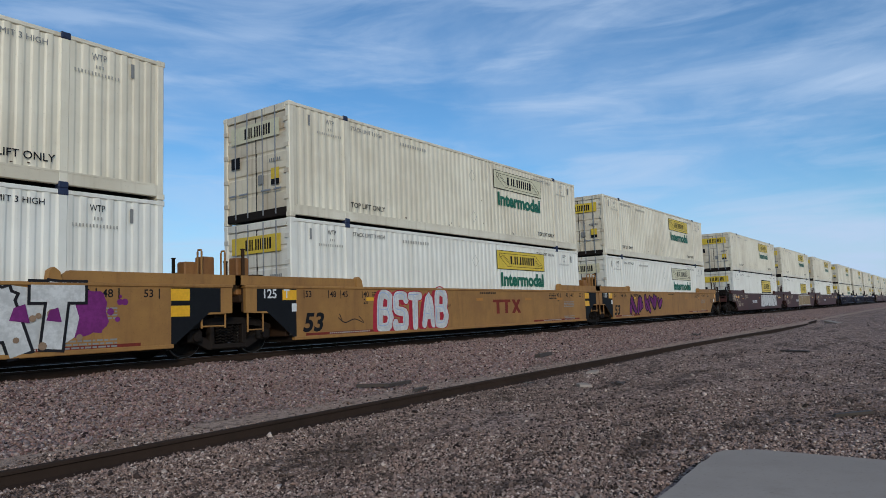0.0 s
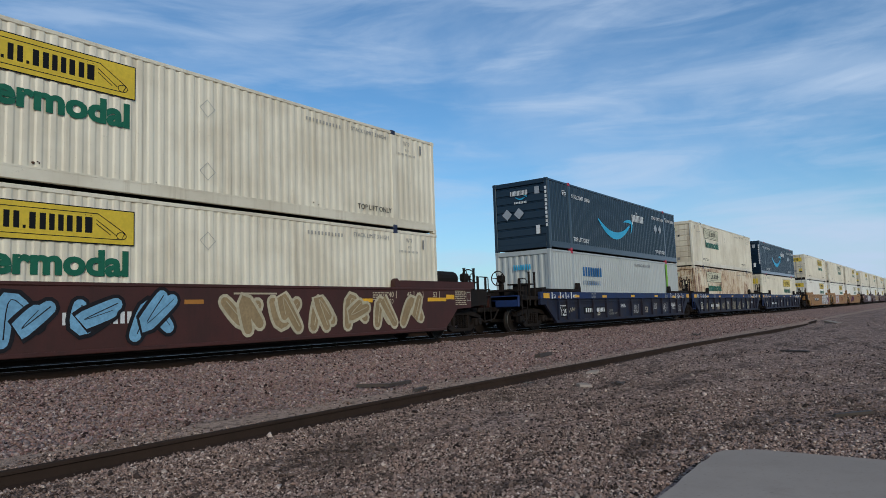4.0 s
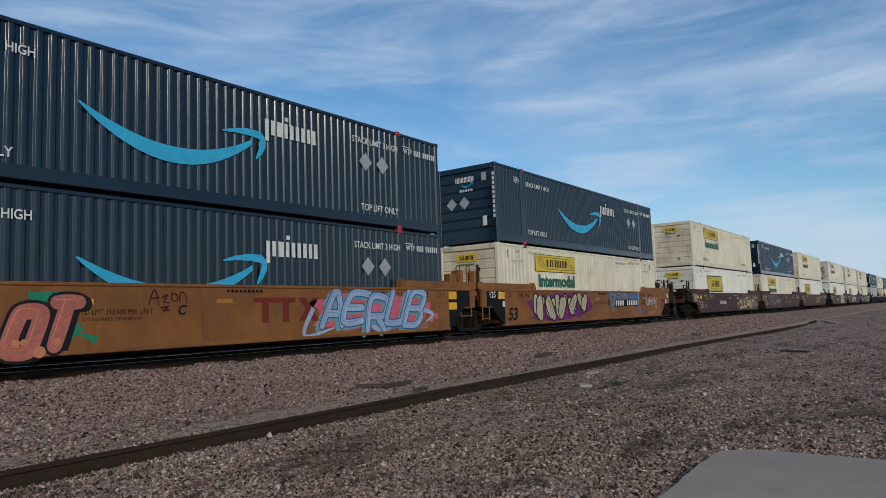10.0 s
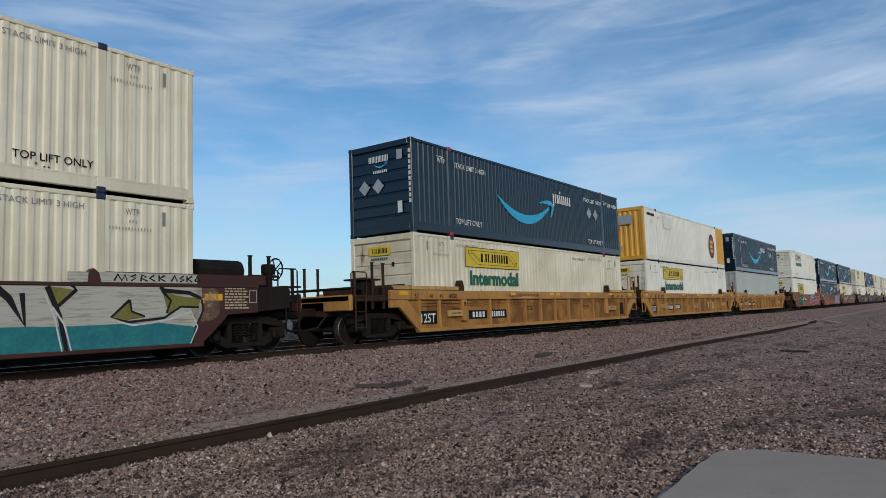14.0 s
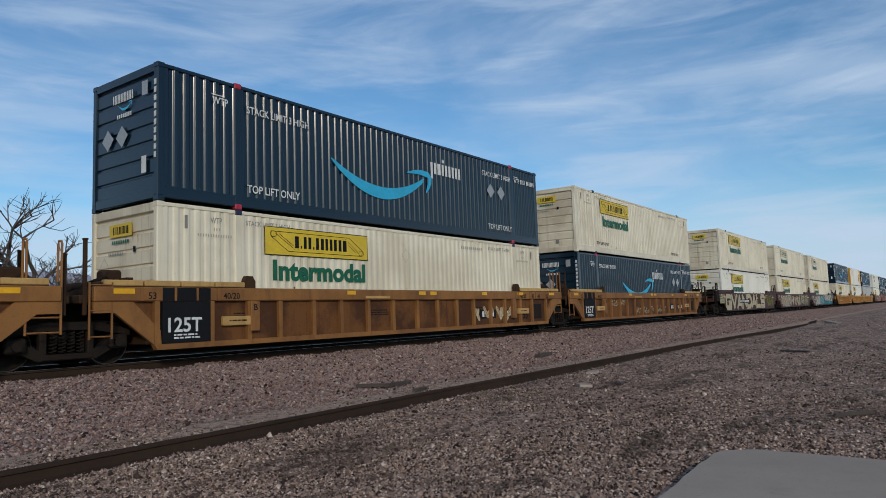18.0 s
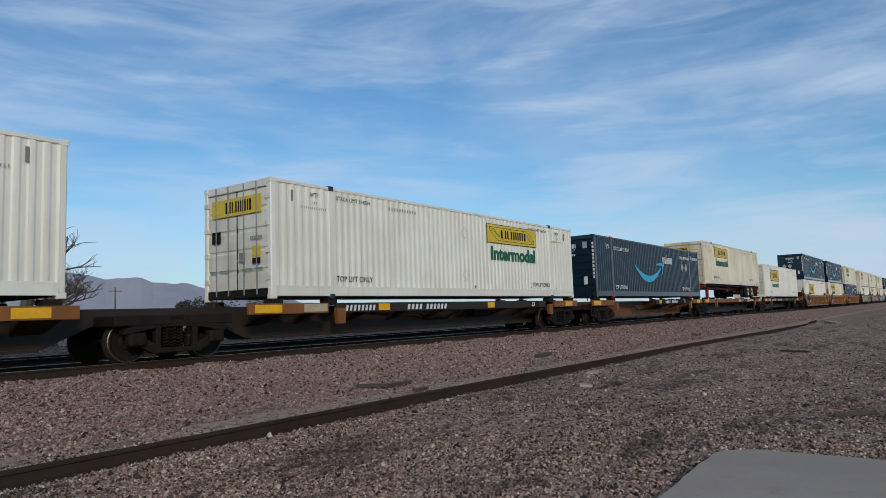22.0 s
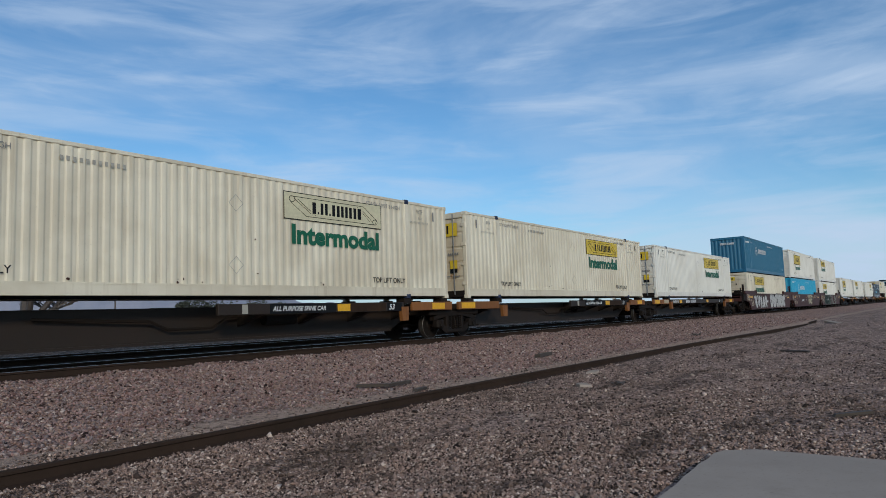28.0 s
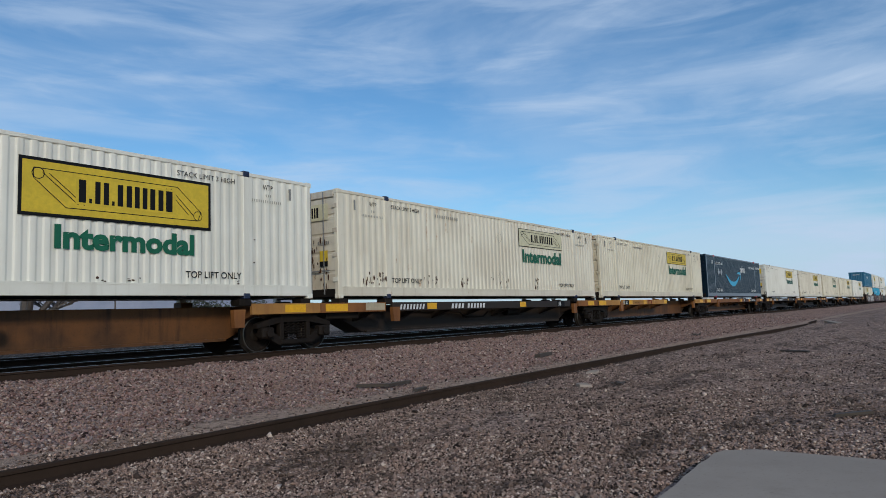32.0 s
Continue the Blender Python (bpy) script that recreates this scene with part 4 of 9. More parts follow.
# ---- railcars ----
def bogie(parent, u, y=0.0):
    """A three-piece truck under a car: bolster, cast side frames, springs, wheels."""
    if "bolster" not in TRUCK:
        TRUCK["bolster"] = B(-0.22, 0.22, -1.0, 1.0, 0.42, 0.72, c=0.03).data("bolster", M["soot"])
        for s, nm in ((-1, "frame_near"), (1, "frame_far")):
            y0, y1 = sorted((s * 1.14, s * 0.98))
            m = Mesh()
            # an open cast frame: bowed top chord, slanting legs, a tray for the springs
            m.prism([(-1.16, 0.56), (-0.80, 0.62), (-0.42, 0.69), (0.42, 0.69), (0.80, 0.62), (1.16, 0.56), (1.16, 0.66), (0.80, 0.77), (0.42, 0.84), (-0.42, 0.84), (-0.80, 0.77), (-1.16, 0.66)], y0, y1)
            m.box(-0.46, 0.46, *sorted((s * 1.15, s * 0.97)), 0.16, 0.27, c=0.02)
            for d in (-1, 1):
                m.prism([(d * 0.98, 0.40), (d * 0.98, 0.54), (d * 0.84, 0.54), (d * 0.40, 0.30), (d * 0.40, 0.16), (d * 0.52, 0.16)][::(1 if d < 0 else -1)], *sorted((s * 1.13, s * 0.99)))
                m.box(*sorted((d * 0.36, d * 0.48)), *sorted((s * 1.135, s * 0.985)), 0.26, 0.70, c=0.015)
            for d in (-1, 1):
                a, b = sorted((d * 0.72, d * 1.08))
                m.box(a, b, *sorted((s * 1.24, s * 1.0)), 0.32, 0.58, c=0.04)
                m.lathe([(s * 1.24, 0.10), (s * 1.28, 0.09)], d * 0.89, 0.44, 10, -s)
            TRUCK[nm] = m.data("side_frame", M["soot"])
            m = Mesh()
            for k in range(4):
                cx = -0.24 + k * 0.16
                coil = [(cx + 0.058 * math.cos(q * 1.047), s * 1.09 + 0.058 * math.sin(q * 1.047), 0.28 + 0.0105 * q) for q in range(38)]
                m.tube(coil, 0.015, 4)
            TRUCK["springs" + nm] = m.data("spring_nest", M["soot"])
        for s in (-1, 1):
            prof = [(s * 0.66, 0.455), (s * 0.69, 0.455), (s * 0.70, 0.425), (s * 0.80, 0.418), (s * 0.81, 0.36), (s * 0.77, 0.33), (s * 0.765, 0.17), (s * 0.80, 0.13)]
            TRUCK["wheel%d" % s] = Mesh().lathe(prof, 0, 0, 28, -s).data("wheel", M["soot"])
            TRUCK["rimring%d" % s] = Mesh().lathe([(s * 0.699, 0.4255), (s * 0.802, 0.4195), (s * 0.8125, 0.405), (s * 0.812, 0.395)], 0, 0, 28, -s, False).data("tread", M["tread"])
        prof = [(0.66, 0.455), (0.69, 0.455), (0.70, 0.425), (0.80, 0.418), (0.81, 0.36), (0.77, 0.33), (0.765, 0.17), (0.80, 0.13)]
        TRUCK["axle"] = Mesh().lathe([(-1.2, 0.07), (1.2, 0.07)], 0, 0, 10, 1).lathe(prof, 0, 0, 28, -1).data("wheelset", M["soot"])
    b = part("truck", TRUCK["bolster"], None, parent, "greasy black cast-steel truck")
    b.location = (u, y, 0)
    for nm in ("frame_near", "frame_far"):
        part("side_frame", TRUCK[nm], None, b)
        if nm == "frame_near":
            tagged(part("spring_nest", TRUCK["springs" + nm], None, b), kind="stuff")
    for d in (-0.89, 0.89):
        a = part("wheelset", TRUCK["axle"], None, b)
        a.location = (d, 0, 0.42)
        for s in (-1,):
            w = part("wheel", TRUCK["wheel%d" % s], None, b)
            w.location = (d, 0, 0.42)
            r = part("wheel_rim", TRUCK["rimring%d" % s], None, b, "bright worn steel wheel rim") if s < 0 else None
            if r:
                r.location = (d, 0, 0.42)
    return b


TRUCK = {}
MOVING = []
CY = 12.70 + HALF  # the train's centre line


def brake_stand(root, u, d, mat):
    """A hand-brake wheel on its stand, with posts, steps and a platform; d: towards the end."""
    s = u + d * 0.3
    part("brake_stand", B(s - 0.07, s + 0.07, -0.60, -0.44, 1.32, 2.1, c=0.02).box(s - 0.14, s + 0.14, -0.64, -0.40, 1.85, 2.12, c=0.04), M["soot"], root)
    m = Mesh()
    R, cz, yy = 0.27, 2.0, s + d * 0.24
    ring = [(yy, -0.52 + R * math.cos(2 * math.pi * i / 18), cz + R * math.sin(2 * math.pi * i / 18)) for i in range(19)]
    m.tube(ring, 0.022, 6)
    for i in range(5):
        a = 2 * math.pi * i / 5
        m.tube([(yy, -0.52, cz), (yy, -0.52 + R * math.cos(a), cz + R * math.sin(a))], 0.016, 5)
    m.tube([(yy, -0.52, cz), (s, -0.52, cz)], 0.03, 6)
    part("brake_wheel", m, M["soot"], root, "black hand-brake wheel")


def grab_posts(root, u, mat, tall, y=-1.34):
    for yy in (y, -y) if tall > 2 else (y,):
        part("post", B(u - 0.033, u + 0.033, yy - 0.033, yy + 0.033, 0.95, tall, c=0.008).box(u - 0.04, u + 0.04, yy - 0.04, yy + 0.04, tall - 0.02, tall + 0.008), M[mat], root)


def ladder(root, u0, u1, z0, z1, mat, y=-1.46):
    m = Mesh()
    for u in (u0, u1):
        m.tube([(u, y, z0), (u, y, z1)], 0.022, 6)
    n = max(2, round((z1 - z0) / 0.33))
    for i in range(n):
        z = z0 + 0.05 + (z1 - z0 - 0.1) * i / (n - 1)
        m.tube([(u0, y, z), (u1, y, z)], 0.016, 5)
    part("ladder", m, M[mat], root)


def hoop(root, u0, u1, z0, z1, mat, y):
    part("grab_rail", Mesh().tube([(u0, y, z0), (u0, y, z1 - 0.05), (u0 + 0.05, y, z1), (u1 - 0.05, y, z1), (u1, y, z1 - 0.05), (u1, y, z0)], 0.018, 5), M[mat], root)


def end_gear(root, d, coupled, mat, low, tank=False, wheel=False):
    """What stands beyond the well at one end. d = -1: tail, 1: head; coupled: the outer end of a car."""
    e = 0.0 if d < 0 else CL

    def X(a, b):
        return sorted((e + d * a, e + d * b))
    part("end_bulkhead", B(*X(0.12, 0.26), -1.36, 1.36, 0.35, 1.5, c=0.02), M[low], root)
    reach = 2.9 if coupled else 1.55
    part("end_platform", B(*X(0.26, reach), -1.36, 1.36, 1.16, 1.32, c=0.02).box(*X(0.26, reach), -0.42, 0.42, 0.78, 1.16), M[low], root)
    part("cross_beam", B(*X(0.9, 1.15), -1.42, 1.42, 1.32, 1.58, c=0.02).box(*X(0.5, 0.62), -1.3, 1.3, 1.32, 1.66), M[low], root)
    bogie(root, e + d * 1.45) if coupled else None
    if coupled:
        part("coupler", B(*X(2.9, 3.72), -0.16, 0.16, 0.78, 1.02, c=0.04).box(*X(3.45, 3.78), -0.24, 0.2, 0.74, 1.08, c=0.05), M["soot"], root)
        part("air_hose", Mesh().tube([(e + d * 2.85, -0.5, 0.85), (e + d * 3.2, -0.5, 0.5), (e + d * 3.55, -0.3, 0.42), (e + d * 3.75, -0.2, 0.6)], 0.03, 6), M["soot"], root)
        part("end_sill", B(*X(2.78, 2.9), -1.40, 1.40, 0.92, 1.34, c=0.02), M[mat], root)
        grab_posts(root, e + d * 2.66, low, 1.95)
        grab_posts(root, e + d * 1.95, low, 2.22)
        grab_posts(root, e + d * 1.45, low, 2.22, -1.30)
        part("equipment_box", B(*X(1.65, 2.2), -1.2, -0.75, 1.32, 1.74, c=0.03).box(*X(1.55, 2.3), -1.3, -0.6, 1.74, 1.79), M["soot"], root)
        part("foot_board", B(*X(2.3, 2.9), -1.38, 1.38, 1.50, 1.54), M["soot"], root)
        part("brake_rod", Mesh().tube([(e + d * 2.85, -0.9, 0.98), (e + d * 2.5, -0.95, 0.62), (e + d * 2.2, -0.9, 0.55)], 0.025, 5), M["soot"], root)
        ladder(root, *X(2.35, 2.75), 0.42, 1.36, low)
        hoop(root, *X(2.2, 2.8), 1.32, 1.95, low, -1.36)
        if wheel:
            brake_stand(root, e + d * 2.3, d, low)
        if tank:
            part("air_tank", Mesh().tube([(e + d * 0.35, -0.75, 1.88), (e + d * 0.42, -0.75, 1.88), (e + d * 1.45, -0.75, 1.88), (e + d * 1.52, -0.75, 1.88)], 0.26, 14).box(*X(0.6, 0.75), -1.0, -0.5, 1.5, 1.7).box(*X(1.1, 1.25), -1.0, -0.5, 1.5, 1.7), M["soot"], root)
    else:
        grab_posts(root, e + d * 1.45, low, 2.35 if d < 0 else 2.05)
        if d > 0:
            # tall handrails on a short ladder beside the joint
            m = Mesh()
            for a in (0.78, 1.36):
                m.tube([(e + a, -1.44, 0.62), (e + a, -1.44, 2.23), (e + a, -1.42, 2.27), (e + a, -1.32, 2.27), (e + a, -1.30, 2.23), (e + a, -1.30, 1.55)], 0.022, 6)
            for z in (0.66, 0.92, 1.18, 1.44):
                m.tube([(e + 0.78, -1.44, z), (e + 1.36, -1.44, z)], 0.018, 5)
            part("ladder", m, M[mat if mat != "bluecar" else low], root)
            if mat in ("yellowcar", "orangecar"):
                part("stop_block", B(e + 0.48, e + 0.80, -1.30, -1.0, 1.32, 2.02, c=0.03), M["rustrib"], root)
                part("stop_block", B(e + 0.92, e + 1.22, -1.28, -0.98, 1.32, 2.15, c=0.03), M["rustrib"], root)
        else:
            ladder(root, *X(1.0, 1.42), 0.50, 1.55, mat)
            if mat in ("yellowcar", "orangecar"):
                part("stop_block", B(e - 1.58, e - 1.24, -1.30, -1.0, 1.32, 2.16, c=0.03), M["rustrib"], root)
        part("equipment_box", B(*X(0.55, 0.92), -1.0, -0.7, 1.58, 1.82, c=0.04), M[low], root)
        part("brake_pipe", Mesh().tube([(e + d * 0.3, -0.9, 1.38), (e + d * 0.9, -1.0, 1.68), (e + d * 1.5, -0.8, 1.42)], 0.035, 6), M["soot"], root)


def print_block(u, z, w, n, mat, root, y):
    """Lines of small print, as thin bars."""
    m = Mesh()
    for i in range(n):
        a, zz = u, z - i * 0.06
        k = 0
        while a < u + w - 0.06:
            b = a + (0.05, 0.11, 0.08, 0.14)[(k + i) % 4]
            m.flat([(a, zz), (b, zz), (b, zz + 0.032), (a, zz + 0.032)], y)
            a, k = b + 0.025, k + 1
    tagged(part("small_print", m, M[mat], root), kind="stuff")


def markings(root, y, lt, big, z=1.18, num=True, panelled=True, numu=4.0):
    """Stencils along the sill: box lengths, load marks, reflectors, the car's number as plain bars on a black panel."""
    ticks = Mesh()
    for u, s in ((0.20, "53"), (1.02, "48"), (1.45, "45"), (2.25, "40")):
        write(s, u + 0.06, z + 0.09, 0.15, lt, root, y, "stencil", bold=0.012)
        v = CL - u
        for a in (u, v - 0.03):
            ticks.flat([(a, z + 0.06), (a + 0.025, z + 0.06), (a + 0.025, z + 0.26), (a, z + 0.26)], y)
        write(s, v - 0.34, z + 0.09, 0.15, lt, root, y, "stencil", bold=0.012)
    tagged(part("tick_row", ticks, M[lt], root), kind="stuff")
    write("20", 2.31, z - 0.09, 0.13, lt, root, y, "stencil")
    write("20", CL - 2.57, z - 0.09, 0.13, lt, root, y, "stencil")
    tapes = ((0.05, 0.45, 1.16, 1.33), (1.45, 0.45, 1.10, 1.18), (7.2, 0.45, 1.13, 1.22), (9.53, 0.46, 1.12, 1.22), (12.42, 0.47, 1.13, 1.23), (15.33, 0.94, 1.14, 1.25))
    for u, w, za, zb in tapes if lt != "black" else ((2.42, 0.50, 1.17, 1.26), (4.65, 0.48, 1.14, 1.24), (7.75, 0.40, 1.15, 1.23), (11.01, 0.47, 1.15, 1.24), (13.55, 0.5, 1.15, 1.24)):
        panel(u, u + w, za, zb, "reflect" if u in (0.05, 2.42, 4.65, 9.53, 12.42, 15.33) else "worntape", root, y - 0.001, "reflector")
    for k, (u, zz) in enumerate(((2.66, z + 0.19), (CL - 3.25, z + 0.19))):
        print_block(u, zz, 0.62, 4, lt, root, y)
    if lt == "black":
        write("53", 0.16, 0.45, 0.43, big, root, y, "stencil", bold=0.03, squeeze=1.1, slant=0.22)
    else:
        write("53", 0.13, 0.57, 0.40, big, root, y, "stencil", bold=0.02, squeeze=1.1)
        write("125 T", -0.80, 1.30, 0.16, lt, root, y, "stencil", squeeze=0.9)
    if num:
        if panelled:
            panel(numu, numu + 3.2, 0.81, 1.14, "black", root, y - 0.001, "number_panel")
        w, h, c = (3.2, 0.24, "ltwhite") if panelled else (1.78, 0.22, "ltwhite")
        bars(numu + w * 0.06, 0.86 if panelled else 0.78, w * 0.34, h, 4, c, root, y - 0.003, "number_print", fill=0.62, slant=0.22 if panelled else 0.0)
        bars(numu + w * 0.50, 0.86 if panelled else 0.78, w * 0.45, h, 6, c, root, y - 0.003, "number_print", fill=0.62, slant=0.22 if panelled else 0.0)


def smooth_well(paint, label, ends, lt, big, tank, wheels, numbered=None):
    """A well car with plain plate sides."""
    root = thing("well_car", label, "railcar", "railcars of the train")
    for s in (-1, 1):
        y0, y1 = sorted((s * 1.50, s * 1.42))
        poly = [(-0.02, 0.29), (CL + 0.02, 0.29), (CL + 0.40, 0.60), (CL + 0.72, 0.90), (CL + 1.5, 0.93), (CL + 1.5, 1.50), (-1.5, 1.50), (-1.5, 0.93), (-0.72, 0.90), (-0.40, 0.60)]
        for d, e, on in ((-1, 0.0, ends[0]), (1, CL, ends[1])):
            if on:
                part("end_plate", Mesh().prism([(e + d * 1.502, 0.95), (e + d * 2.45, 1.02), (e + d * 2.45, 1.46), (e + d * 2.2, 1.50), (e + d * 1.502, 1.50)][::d], *sorted((s * 1.49, s * 1.42))), M["soot"], root, "soot-blackened end plate")
        part("side_plate", Mesh().prism(poly, y0, y1), M[paint], root)
        part("top_chord", B(-1.52, CL + 1.52, *sorted((s * 1.525, s * 1.36)), 1.47, 1.54, c=0.015), M[paint], root)
        part("bottom_chord", B(-0.1, CL + 0.1, *sorted((s * 1.52, s * 1.40)), 0.255, 0.335, c=0.012), M[paint], root)
        for a, b in ((-1.75, 2.05), (CL - 2.05, CL + 1.75)):
            part("end_riser", Mesh().prism([(a, 1.54), (b, 1.54), (b, 1.66), (b - 0.12 if a < 0 else b, 1.75), (a + 0.12 if a > 0 else a, 1.75), (a, 1.66)], *sorted((s * 1.47, s * 1.36))), M[paint], root)
        for u in (2.18, CL - 2.18):
            part("guide", Mesh().prism([(u - 0.12, 1.54), (u + 0.12, 1.54), (u + 0.08, 1.72), (u - 0.02, 1.80), (u - 0.1, 1.74)], *sorted((s * 1.50, s * 1.33))), M[paint], root)
    part("well_floor", B(-0.1, CL + 0.1, -1.40, 1.40, 0.22, 0.335), M["soot"], root)
    low = "soot" if paint == "browncar" else "grime"
    end_gear(root, -1, ends[0], paint, low, False, wheels[0])
    end_gear(root, 1, ends[1], paint, low, tank, wheels[1])
    if paint != "browncar":
        for a, b in ((-1.42, -0.04), (CL + 0.04, CL + 1.42)):
            k = 1 if a > 0 else -1
            e = CL if a > 0 else 0.0
            if ends[0 if k < 0 else 1]:
                # a coupled end keeps its paint, with small print, a card and a lamp-bright tape
                print_block(*((-0.95, 1.36) if k < 0 else (CL + 0.15, 1.10)), 0.7, 5, "black", root, -1.5035)
                panel(*sorted((e + k * 0.86, e + k * 1.03)), 0.92, 1.12, "ltwhite", root, -1.5036, "data_card")
                panel(*sorted((e + k * 1.12, e + k * 1.42)), 1.22, 1.45, "reflect", root, -1.5036, "reflector")
                continue
            poly = [(e + k * 0.04, 0.34), (e + k * 0.14, 0.34), (e + k * 0.5, 0.62), (e + k * 0.93, 0.95), (e + k * 1.2, 0.95), (e + k * 1.2, 1.46), (e + k * 0.04, 1.46)]
            part("black_end_band", Mesh().flat(poly[::k], -1.5035), M["black"], root)
            panel(*sorted((e + k * 0.03, e + k * 0.46)), 1.20, 1.44, "reflect", root, -1.506, "reflector")
            if k > 0:
                panel(e + 0.03, e + 0.46, 0.88, 1.10, "reflect", root, -1.506, "reflector")
        if not ends[0]:
            write("125", -1.0, 1.25, 0.2, "ltwhite", root, -1.507, "stencil", bold=0.02)
            write("T", -0.42, 1.25, 0.2, "ltwhite", root, -1.507, "stencil", bold=0.02)
            panel(-0.18, -0.03, 0.93, 1.12, "ltwhite", root, -1.506, "data_card")
    else:
        print_block(-1.05, 1.34, 0.6, 7, lt, root, -1.5035)
        for k, e in ((-1, 0.0), (1, CL)):
            if ends[0 if k < 0 else 1]:
                panel(*sorted((e + k * 0.12, e + k * 0.56)), 1.20, 1.34, "reflect", root, -1.5036, "reflector")
                print_block(*((-1.25, 1.44) if k < 0 else (CL + 0.62, 1.44)), 0.55, 8, lt, root, -1.5035)
                hollow(root, *sorted((e + k * 1.26, e + k * 1.47)), 1.14, 1.42, 0.016, "ltfaint", -1.5036)
        scrawl_mark = Mesh().flat([(8.4, 1.33), (9.6, 1.33), (9.6, 1.37), (8.4, 1.37)], -1.5035)
        part("small_print", scrawl_mark, M[lt], root)
        panel(-0.17, 0.01, 0.93, 1.09, "ltcream", root, -1.5035, "data_card")
        print_block(1.05, 0.74, 0.54, 3, lt, root, -1.5035)
    markings(root, -1.503, lt, big, panelled=bool(numbered) and paint != "browncar", numu=numbered or 4.7, num=bool(numbered) or paint == "browncar")
    if paint != "browncar":
        write("LD LMT 118,600 PER UNIT", 4.92 if numbered is None else 7.6, 0.95, 0.10, "black", root, -1.5032, "stencil", squeeze=0.85)
        bars(8.0, 1.37, 1.0, 0.06, 9, "black", root, -1.5032, "small_print")
        if paint == "yellowcar":
            for a, b in ((0.25, 3.4), (11.6, CL - 0.6)):
                panel(a, b, 0.345, 0.405, "s_brick", root, -1.5031, "warning_stripe")
                bars(a + 0.8, 0.36, 1.5, 0.03, 22, "ltfaint", root, -1.5036, "small_print", fill=0.7)
        for k in (0.0, 1.15):
            print_block(CL - 2.0, 1.05 - k * 0.5, 1.0, 4, "ltgrey", root, -1.5032)
    return root


def ribbed_well(paint, low, label, ends, lt, big, n, tall, wheels):
    """A well car whose side sheets are stiffened by outside posts, under a deep top sill."""
    root = thing("well_car", label, "railcar", "railcars of the train")
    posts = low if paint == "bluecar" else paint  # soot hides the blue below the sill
    for s in (-1, 1):
        poly = [(0.0, 0.30), (CL, 0.30), (CL + 0.55, 0.92), (CL + 0.8, 1.20), (-0.8, 1.20), (-0.55, 0.92)]
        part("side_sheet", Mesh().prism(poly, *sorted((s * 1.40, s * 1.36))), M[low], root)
        part("top_sill", B(-1.35, CL + 1.35, *sorted((s * 1.50, s * 1.36)), 1.19, 1.47, c=0.02), M[paint], root)
        if paint != "rustrib":
            part("sill_lip", B(-0.7, CL + 0.7, *sorted((s * 1.44, s * 1.38)), 1.08, 1.13).box(-0.6, CL + 0.6, *sorted((s * 1.43, s * 1.38)), 1.00, 1.03), M[low], root)
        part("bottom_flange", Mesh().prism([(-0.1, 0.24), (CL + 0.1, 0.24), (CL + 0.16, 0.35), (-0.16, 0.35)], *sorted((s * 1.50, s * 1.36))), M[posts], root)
        for d, e in ((-1, 0.0), (1, CL)):
            part("end_gusset", Mesh().prism([(e, 0.35), (e + d * 0.16, 0.35), (e + d * 0.95, 0.98), (e + d * 1.35, 0.98), (e + d * 1.35, 1.19), (e + d * 0.6, 1.19), (e + d * 0.02, 0.62)][::(1 if d > 0 else -1)], *sorted((s * 1.47, s * 1.38))), M[posts], root)
        far = Mesh()
        places = [0.35 + (CL - 0.7) * i / (n - 1) for i in range(n)]
        if paint == "bluecar":
            places = [0.2, 1.0, 2.1, 3.55, 5.02, 6.56, 8.09, 9.58, 11.08, 12.58, 14.0, 15.2, CL - 0.05]
        if paint == "rustrib":
            places = [-0.1, 1.15, 2.12, 3.01, 4.06, 5.01, 6.04, 7.07, 8.16, 9.16, 10.18, 11.15, 12.19, 13.13, 14.21, 15.09, CL + 0.05]
        if paint == "ttxrib":
            places = [-0.05, 0.95] + [3.85 + (CL - 7.7) * i / 7 for i in range(8)] + [CL - 0.95, CL + 0.05]
        for u in places:
            if s > 0:
                far.box(u - 0.055, u + 0.055, 1.39, 1.485, 0.35, 1.19)
                continue
            part("side_post", Mesh().prism([(u - 0.055, 0.35), (u + 0.055, 0.35), (u + 0.055, 1.19), (u - 0.055, 1.19)], *sorted((s * 1.485, s * 1.39))), M[posts], root)
        if s > 0:
            tagged(part("side_posts", far, M[paint], root), kind="stuff")
        for a, b in ((-1.15, 2.02), (CL - 2.02, CL + 1.15)):
            w = (b - a - 0.12) / 4
            for k in range(4 if s < 0 else 0):
                part("top_block", B(a + k * (w + 0.04), a + k * (w + 0.04) + w, *sorted((s * 1.47, s * 1.34)), 1.485, 1.60, c=0.015), M["blockyel" if lt == "black" else "soot"], root)
        part("gap_strip", B(-1.15, 2.02, *sorted((s * 1.46, s * 1.34)), 1.472, 1.484).box(CL - 2.02, CL + 1.15, *sorted((s * 1.46, s * 1.34)), 1.472, 1.484), M["soot"], root) if s < 0 else None
        for u in (2.14, CL - 2.14):
            part("guide", Mesh().prism([(u - 0.14, 1.47), (u + 0.14, 1.47), (u + 0.14, 1.62), (u + 0.06, tall), (u - 0.08, tall), (u - 0.14, 1.62)], *sorted((s * 1.49, s * 1.34))), M["grime" if lt == "black" else "soot"], root)
    part("well_floor", B(-0.05, CL + 0.05, -1.36, 1.36, 0.22, 0.335), M["soot"], root)
    end_gear(root, -1, ends[0], paint, "soot" if paint == "bluecar" else "grime", False, wheels[0])
    end_gear(root, 1, ends[1], paint, "soot" if paint == "bluecar" else "grime", False, wheels[1])
    y = -1.503
